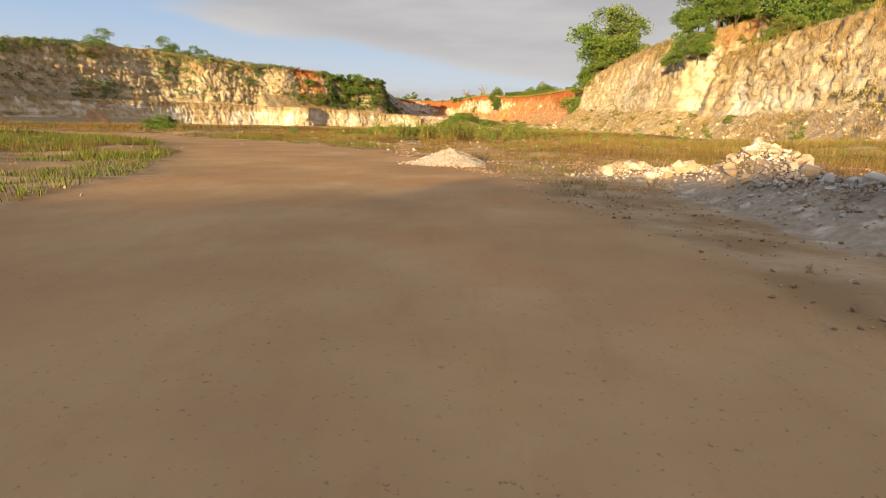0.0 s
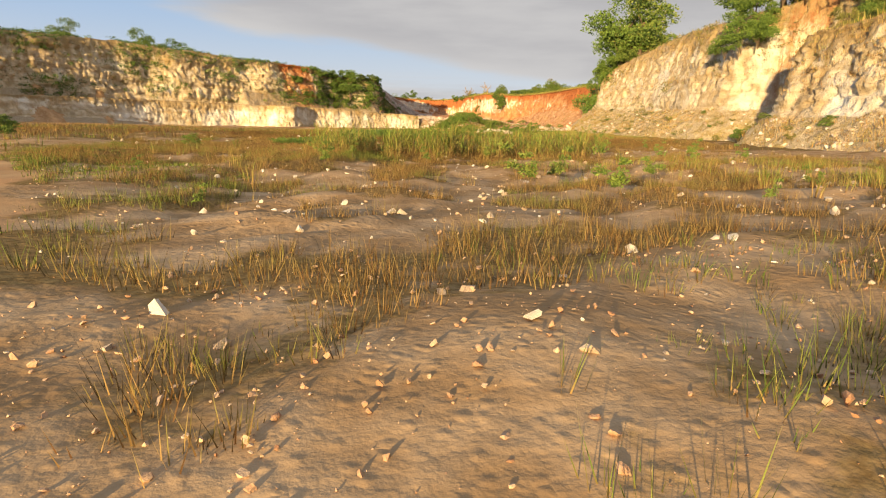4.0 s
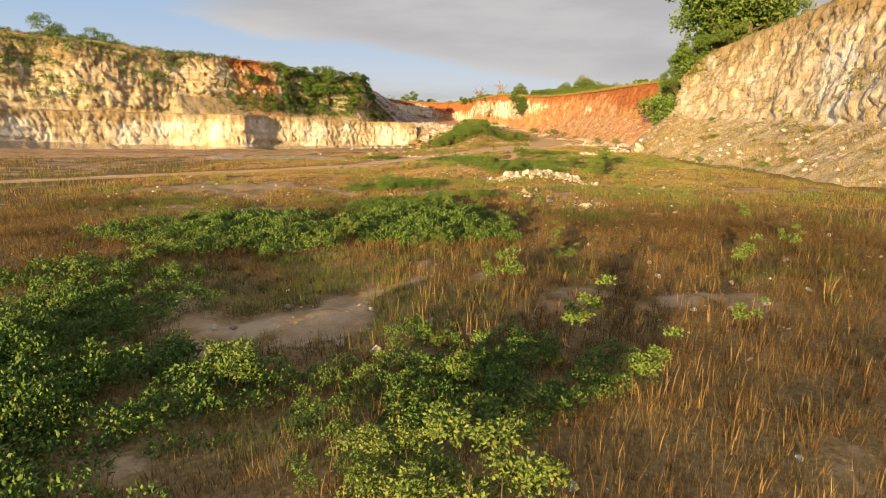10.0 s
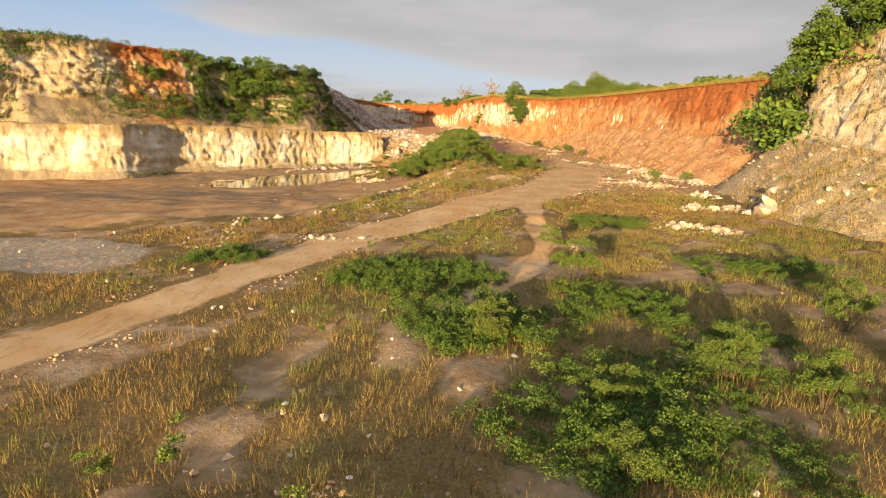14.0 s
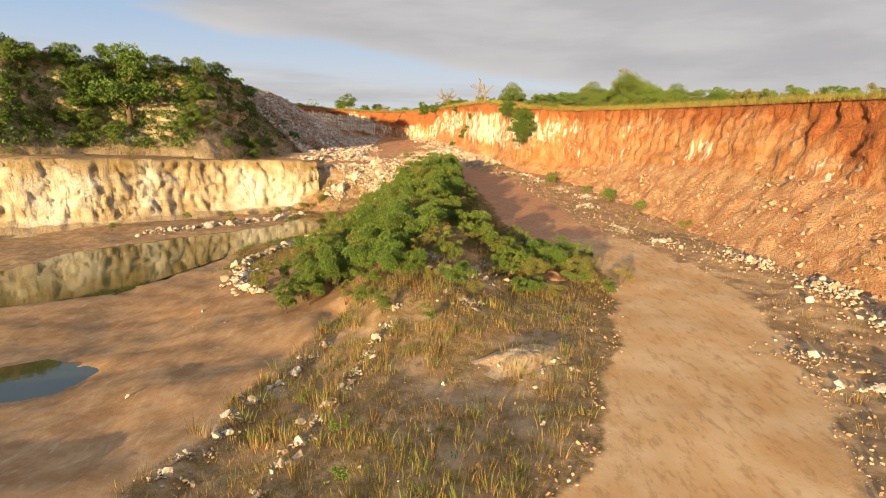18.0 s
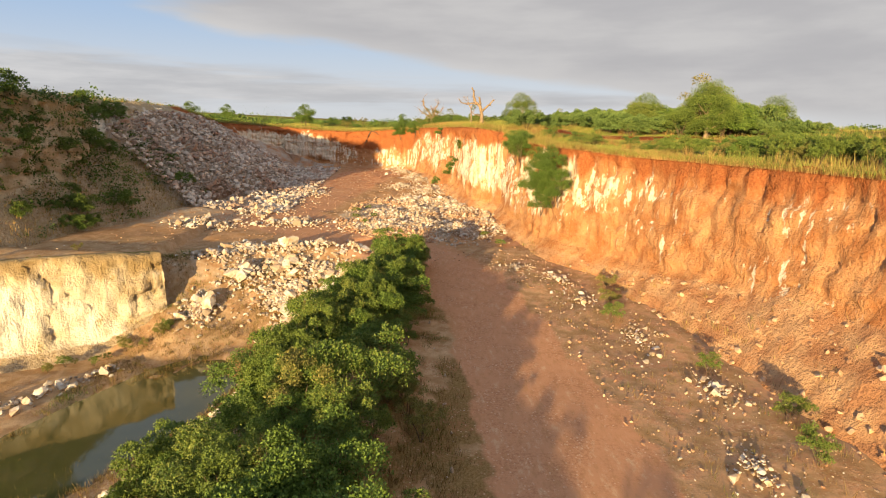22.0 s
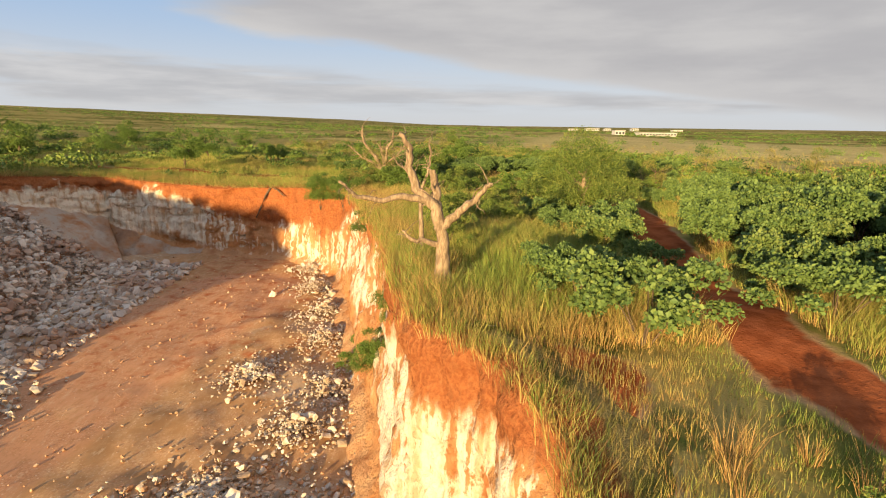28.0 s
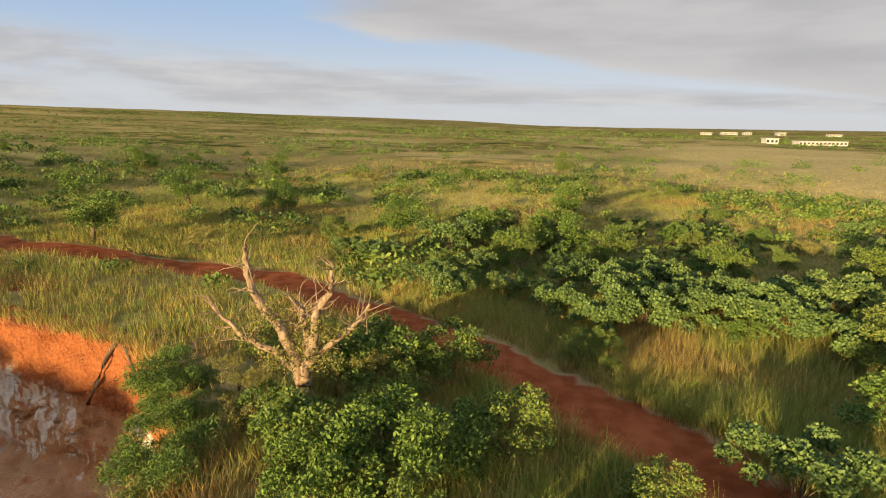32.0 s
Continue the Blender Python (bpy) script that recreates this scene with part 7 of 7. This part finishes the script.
heap("rocky scree fallen from the red wall", [(38.5, 220, 2.5, 4), (38.5, 227, 2.5, 4), (37, 235, 2.0, 4), (41, 214, 2, 3)], 120, 0.15, 0.5, 1200, 0.4)
heap("white stones scattered beside the haul road", [(29.5, 216, 3, 1.5), (33, 213, 2.5, 1.5), (-8, 171, 2, 1), (-3, 176, 2.5, 1.0), (14.6, 231.5, 1.6, 1.2), (12, 222, 1.5, 2), (9, 127, 1.5, 3), (12, 121, 2.2, 2)], 110, 0.08, 0.4, 900, 0.1, 2.5)
heap("broken limestone blocks on the pit's far slope foot", [(-9, 334, 4, 5), (-6, 345, 3, 5), (-10, 326, 4, 4), (-3, 318, 5, 3), (-14, 316, 4, 3)], 200, 0.2, 0.8, 3200, 0.6, 2.4)
heap("red and white rubble fan below the rim", [(14, 358, 3, 4), (12.5, 364, 3, 4), (16, 350, 2.5, 4), (10, 371, 3, 3), (8, 378, 3, 2), (15, 345, 3, 3), (10, 352, 3, 3)], 180, 0.12, 0.5, 6000, 0.8, 2.4)
pinnacle = tagged(new("rock_outcrop"), "white weathered limestone outcrop at the scree's edge", "rock")
pinnacle.location = (36.2, 187.7, height_at(36.2, 187.7))
for k, (dx, dy, dz, s) in enumerate([(0, 0, 0.5, 1.1), (0.3, 0.2, 1.6, 0.8), (0.6, 0.1, 2.4, 0.5), (-0.9, -0.3, 0.2, 0.8), (0.9, 0.6, 0.4, 0.9), (-1.8, -0.2, 0.1, 0.5)]):
    ob = stone_part(pinnacle, dx, dy, dz, s)
    ob.scale.z *= 1.4
fx, fy = scatter(5200, -3, 9, 137, 147, lambda x, y: np.hypot((x - 3) / 5.2, (y - 142) / 4.2) + 0.2 * rng.normal(0, 1, len(x)) < 0.9)
stones("clods", fx, fy, 0.02 + 0.09 * rng.uniform(0, 1, len(fx)) ** 3, "crumbled tan and reddish clods on a low earth heap", mat=RED_STONE)
# scree and gravel
n = 19000
a = rng.uniform(0, 1, n)
fx, fy = -33 + 27 * a**0.8, rng.uniform(326, 380, n)
top_z = np.interp(fy, [326, 346, 362, 380], [18.3, 19.8, 19.3, 16.5])
foot_x = np.interp(fy, [326, 330, 346, 362, 380], [-19.5, -19, -12, -13, -17])
frac = np.clip((fx + 34) / (foot_x + 34), 0, 1.3)
sz = np.where(frac < 1, top_z + (ground_height(foot_x, fy) - top_z) * np.clip(frac, 0, 1), ground_height(fx, fy))
stones("scree", fx, fy, 0.09 + 0.55 * rng.uniform(0, 1, n) ** 5, "grey-white limestone scree slope of broken blocks", z=sz - 0.05, mat=GREY_STONE)
n = 2600
fx, fy = scatter(n * 5, -14, 16, 8, 60, lambda x, y: (rng.uniform(0, 1, len(x)) < 0.25 + 0.5 * (fbm2(x, y, 3, 2, 121) > 0.1)) & ((poly_distance(x, y, ENTRY_ROAD, False)[0] > 4.2) | (rng.uniform(0, 1, len(x)) < 0.07)))
stones("gravel", fx, fy, 0.008 + 0.05 * rng.uniform(0, 1, len(fx)) ** 6, "loose pale stones on the quarry floor", mat=RED_STONE)
fx, fy = scatter(8000, -22, 28, 60, 215, lambda x, y: (rng.uniform(0, 1, len(x)) < 0.3 + 0.5 * (fbm2(x, y, 4, 2, 123) > 0.2)) & (on_road(x, y) > 0.2))
stones("gravel", fx, fy, 0.03 + 0.16 * rng.uniform(0, 1, len(fx)) ** 4, "loose pale stones on the quarry floor")
fx, fy = scatter(20000, -2, 13, 3, 30, lambda x, y: (poly_distance(x, y, ENTRY_ROAD, False)[0] > 3.6) & (fbm2(x, y, 2, 3, 125) + rng.normal(0, 0.3, len(x)) > 0))
fx2, fy2 = scatter(2200, -12, 16, 26, 62, lambda x, y: (thickness(x, y) + rng.normal(0, 0.2, len(x)) < -0.05) & (on_road(x, y) > 0.3))
stones("gravel", fx2, fy2, 0.02 + 0.11 * rng.uniform(0, 1, len(fx2)) ** 4, "pale stones half sunk in bare earth", sink=0.45)
fx3, fy3 = scatter(5200, 0.6, 10, 8.5, 24, lambda x, y: (poly_distance(x, y, ENTRY_ROAD, False)[0] > 3.6) & (fbm2(x, y, 1.4, 3, 133) + rng.normal(0, 0.2, len(x)) > 0.05))
stones("clods", fx3, fy3, 0.009 + 0.03 * rng.uniform(0, 1, len(fx3)) ** 3, "tan earth clods and stones beside the dirt road", mat=RED_STONE, sink=0.4)
stones("clods", fx, fy, 0.007 + 0.036 * rng.uniform(0, 1, len(fx)) ** 3.5, "crumbled reddish earth clods beside the dirt road", mat=RED_STONE)
fx, fy = scatter(9000, -22, 26, 300, 384, lambda x, y: poly_distance(x, y, RIM_POLY)[0] > 1.5)
stones("gravel", fx, fy, 0.02 + 0.15 * rng.uniform(0, 1, len(fx)) ** 6, "loose reddish stones on the pit floor", mat=RED_STONE)
fx, fy = scatter(3600, -30, 42, 195, 304, lambda x, y: (poly_distance(x, y, RIM_POLY)[0] > 4) & (rng.uniform(0, 1, len(x)) < np.where(on_road(x, y) < 0.3, 0.02, 0.9)) & (ground_height(x, y) > -2.9))
stones("gravel", fx, fy, 0.03 + 0.14 * rng.uniform(0, 1, len(fx)) ** 4, "loose stones on the pit floor")

pick = np.flatnonzero((fscree > 0.5) & (fup < 0.6) & (fv[:, 0] > 18) & (fv[:, 1] > 206) & (fv[:, 1] < 300))
pick = rng.choice(pick, 3600)
fx, fy = fv[pick, 0] + rng.normal(0, 0.3, 3600), fv[pick, 1] + rng.normal(0, 0.3, 3600)
stones("scree", fx, fy, 0.04 + 0.28 * rng.uniform(0, 1, 3600) ** 4.5, "red and tan stones on the scree below the red wall", mat=RED_STONE, z=fv[pick, 2] - 0.03)

fx, fy = scatter(15000, 14, 42, 198, 304, lambda x, y: (rng.uniform(0, 1, len(x)) < 0.85 * east_verge(x, y) * (0.35 + 0.65 * (fbm2(x, y, 3.0, 2, 127) > 0.0))) & (on_road(x, y) > 0))
stones("gravel", fx, fy, 0.03 + 0.14 * rng.uniform(0, 1, len(fx)) ** 4, "loose tan stones between the haul road and the red wall", mat=RED_STONE)

pick = np.flatnonzero((fscree > 0.5) & (fv[:, 0] > 30) & (fv[:, 1] > 50) & (fv[:, 1] < 206))
pick = rng.choice(pick, 1800)
stones("scree", fv[pick, 0], fv[pick, 1], 0.06 + 0.4 * rng.uniform(0, 1, 1800) ** 4, "pale fallen stones on the grassy scree slope", z=fv[pick, 2] - 0.05)

fx, fy = scatter(60000, -14, 30, 150, 240, lambda x, y: (np.abs(poly_distance(x, y, HAUL_ROAD, False)[0] - np.interp(y, *HAUL_WIDE) - 0.5) < 0.25 + 0.3 * np.abs(rng.normal(0, 1, len(x)))) & (fbm2(x, y, 2.5, 3, 135) > -0.1))
stones("clods", fx, fy, 0.02 + 0.1 * rng.uniform(0, 1, len(fx)) ** 3.5, "reddish clods and stones along the haul road's edge", mat=RED_STONE)

# pale tipped pile beside the entry road
tip = tagged(new("gravel_pile"), "tipped pile of pale crushed limestone on the dirt", "rubble")
tip.location = (0.3, 18.3, height_at(0.3, 18.3))
th, rr = np.meshgrid(np.linspace(0, 2 * np.pi, 72, endpoint=False), np.linspace(0, 1, 26))
px, py = np.cos(th) * rr * 1.25, np.sin(th) * rr * 1.2
pz = 0.48 * (1 - rr**1.15) + fbm2(px, py, 0.22, 4, 131) * 0.06 * (1 - rr * 0.4) - 0.03
V = np.stack([px, py, pz], -1).reshape(-1, 3)
pile_mesh = part("mound", V, grid_faces(26, 72, wrap=True), None, tip)


def build_powder(n, b):
    fine = n.noise(14.0, 7.0, 0.65)
    n.put(b.inputs["Base Color"], n.mix(n.ramp(fine, 0.35, 0.75), (0.46, 0.37, 0.28), (0.68, 0.60, 0.50)))
    b.inputs["Roughness"].default_value = 0.95
    n.bump(b, fine, 0.8, 0.04)


pile_mesh.data.materials.append(material("crushed_limestone", build_powder))
for k in range(200):
    a, r = rng.uniform(0, 2 * np.pi), rng.uniform(0.95, 1.5) if k < 90 else rng.uniform(0.0, 0.95)
    stone_part(tip, math.cos(a) * r * 1.2, math.sin(a) * r * 1.05, 0.48 * max(0, 1 - r**1.15) + 0.006, (0.012 + 0.055 * rng.uniform(0, 1) ** 3) if k < 90 else (0.01 + 0.03 * rng.uniform(0, 1) ** 3))

a, r = rng.uniform(0, 2 * np.pi, 900), rng.uniform(0, 1, 900) ** 0.5 * 1.25
stones("gravel_fill", np.cos(a) * r * 1.25, np.sin(a) * r * 1.2, 0.008 + 0.03 * rng.uniform(0, 1, 900) ** 3, "small crushed limestone", parent=tip, z=0.48 * np.maximum(0, 1 - r**1.15) - 0.005)

# ---- ponds ----
for pts, level in PONDS:
    cxm, cym = np.mean([p[0] for p in pts]), np.mean([p[1] for p in pts])
    bm = bmesh.new()
    bm.faces.new([bm.verts.new((cxm + (p[0] - cxm) * 1.3, cym + (p[1] - cym) * 1.3, level)) for p in pts])
    bmesh.ops.recalc_face_normals(bm, faces=bm.faces)
    if bm.faces[:][0].normal.z < 0:
        bmesh.ops.reverse_faces(bm, faces=bm.faces)
    me = bpy.data.meshes.new("pond")
    bm.to_mesh(me)
    bm.free()
    me.materials.append(WATER)
    tagged(new("water", me), "still greenish brown pond water", "water", kind="structure")

# fallen trunk in the far red wall
log = tagged(new("log"), "dark trunk leaning down the red soil face", "log")
V, F = tube([(1.2, 385.2, 15.4), (0.5, 384.9, 14.2), (-0.1, 384.7, 12.8), (-0.7, 384.5, 11.5)], [0.16, 0.15, 0.13, 0.1], 9)
part("stem", V, F, BARK_DARK, log)
V, F = tube([(1.2, 385.2, 15.4), (2.2, 384.6, 15.1), (3.2, 383.9, 14.4)], [0.13, 0.1, 0.07], 8)
part("branch", V, F, BARK_DARK, log)


# ---- distant houses ----
def house(x, y, w, d, h, windows, turn, label):
    base = tagged(new("house"), label, "building")
    base.matrix_basis = pose(x, y, height_at(x, y) - 0.2, 0, 0, turn)

    def box(x0, x1, y0, y1, z0, z1):
        v = np.array([(a, b, c) for c in (z0, z1) for a, b in ((x0, y0), (x1, y0), (x1, y1), (x0, y1))])
        f = np.array([(0, 3, 2, 1), (4, 5, 6, 7), (0, 1, 5, 4), (1, 2, 6, 5), (2, 3, 7, 6), (3, 0, 4, 7)])
        return v, f
    part("wall", *box(-w / 2, w / 2, -d / 2, d / 2, 0, h), HOUSE_WALL, base, smooth_shade=False)
    part("roof", *box(-w / 2 - .5, w / 2 + .5, -d / 2 - .5, d / 2 + .5, h, h + 0.5), HOUSE_ROOF, base, smooth_shade=False)
    for k in range(windows):
        wx = -w / 2 + w * (k + 0.5) / windows
        part("window", *box(wx - w / windows * 0.28, wx + w / windows * 0.28, -d / 2 - 0.06, -d / 2 + 0.1, h * 0.35, h * 0.8), HOUSE_DARK, base, smooth_shade=False)
    return base


house(203, 837, 34, 10, 2.8, 12, 8, "long low white building with a row of dark windows")
house(172, 845, 9, 9, 4.2, 3, 5, "pale two-storey building out on the plain")
for x, w, h, k in [(300, 26, 4.5, 7), (262, 18, 4, 5), (330, 12, 5, 3), (385, 14, 5, 4), (470, 20, 4, 5)]:
    house(x, 1500, w, 14, h, k, 2, "distant white building on the far plain")


# ---- soil mounds by the ditch ----
def mound(x, y, rx, ry, h, turn, mat, label):
    base = tagged(new("soil_mound"), label, "mound")
    base.matrix_basis = pose(x, y, height_at(x, y) - 0.12, 0, 0, turn)
    th, rr = np.meshgrid(np.linspace(0, 2 * np.pi, 64, endpoint=False), np.linspace(0, 1, 24))
    wav = 1 + 0.3 * fbm2(np.cos(th) * 1.5 + x, np.sin(th) * 1.5 + y, 1.0, 3, 145)
    mx, my = np.cos(th) * rr * rx * wav, np.sin(th) * rr * ry * wav
    mz = h * (1 - smooth(0.1, 1.0, rr)) * (1 + 0.35 * fbm2(mx + x, my + y, 1.1, 3, 141)) + fbm2(mx + x, my, 0.35, 3, 143) * 0.07 * (1 - rr)
    part("mound", np.stack([mx, my, mz], -1).reshape(-1, 3), grid_faces(24, 64, wrap=True), mat, base)
    for k in range(26):
        a, r = rng.uniform(0, 2 * np.pi), rng.uniform(0.5, 1.05)
        stone_part(base, math.cos(a) * r * rx, math.sin(a) * r * ry, h * (1 - float(smooth(0.1, 1.0, r))) + 0.03, rng.uniform(0.04, 0.16))
    return base


def build_soil(dark, pale):
    def build(n, b):
        fine, mid = n.noise(8.0, 7.0, 0.65), n.noise(1.2, 5.0)
        n.put(b.inputs["Base Color"], n.mix(n.ramp(fine, 0.35, 0.72), n.mix(n.ramp(mid, 0.4, 0.65), dark, pale), (0.55, 0.42, 0.28)))
        b.inputs["Roughness"].default_value = 0.95
        n.bump(b, fine, 0.8, 0.05)
    return build


TAN_SOIL, ORANGE_SOIL = material("tan_soil", build_soil((0.40, 0.25, 0.13), (0.58, 0.42, 0.26))), material("orange_soil", build_soil((0.42, 0.15, 0.05), (0.58, 0.26, 0.10)))
mound(14.6, 215.4, 3.0, 2.0, 0.6, 20, TAN_SOIL, "mound of tan soil beside the haul road")
mound(19.0, 231.4, 1.7, 1.4, 0.6, 0, ORANGE_SOIL, "small mound of orange soil among bushes")
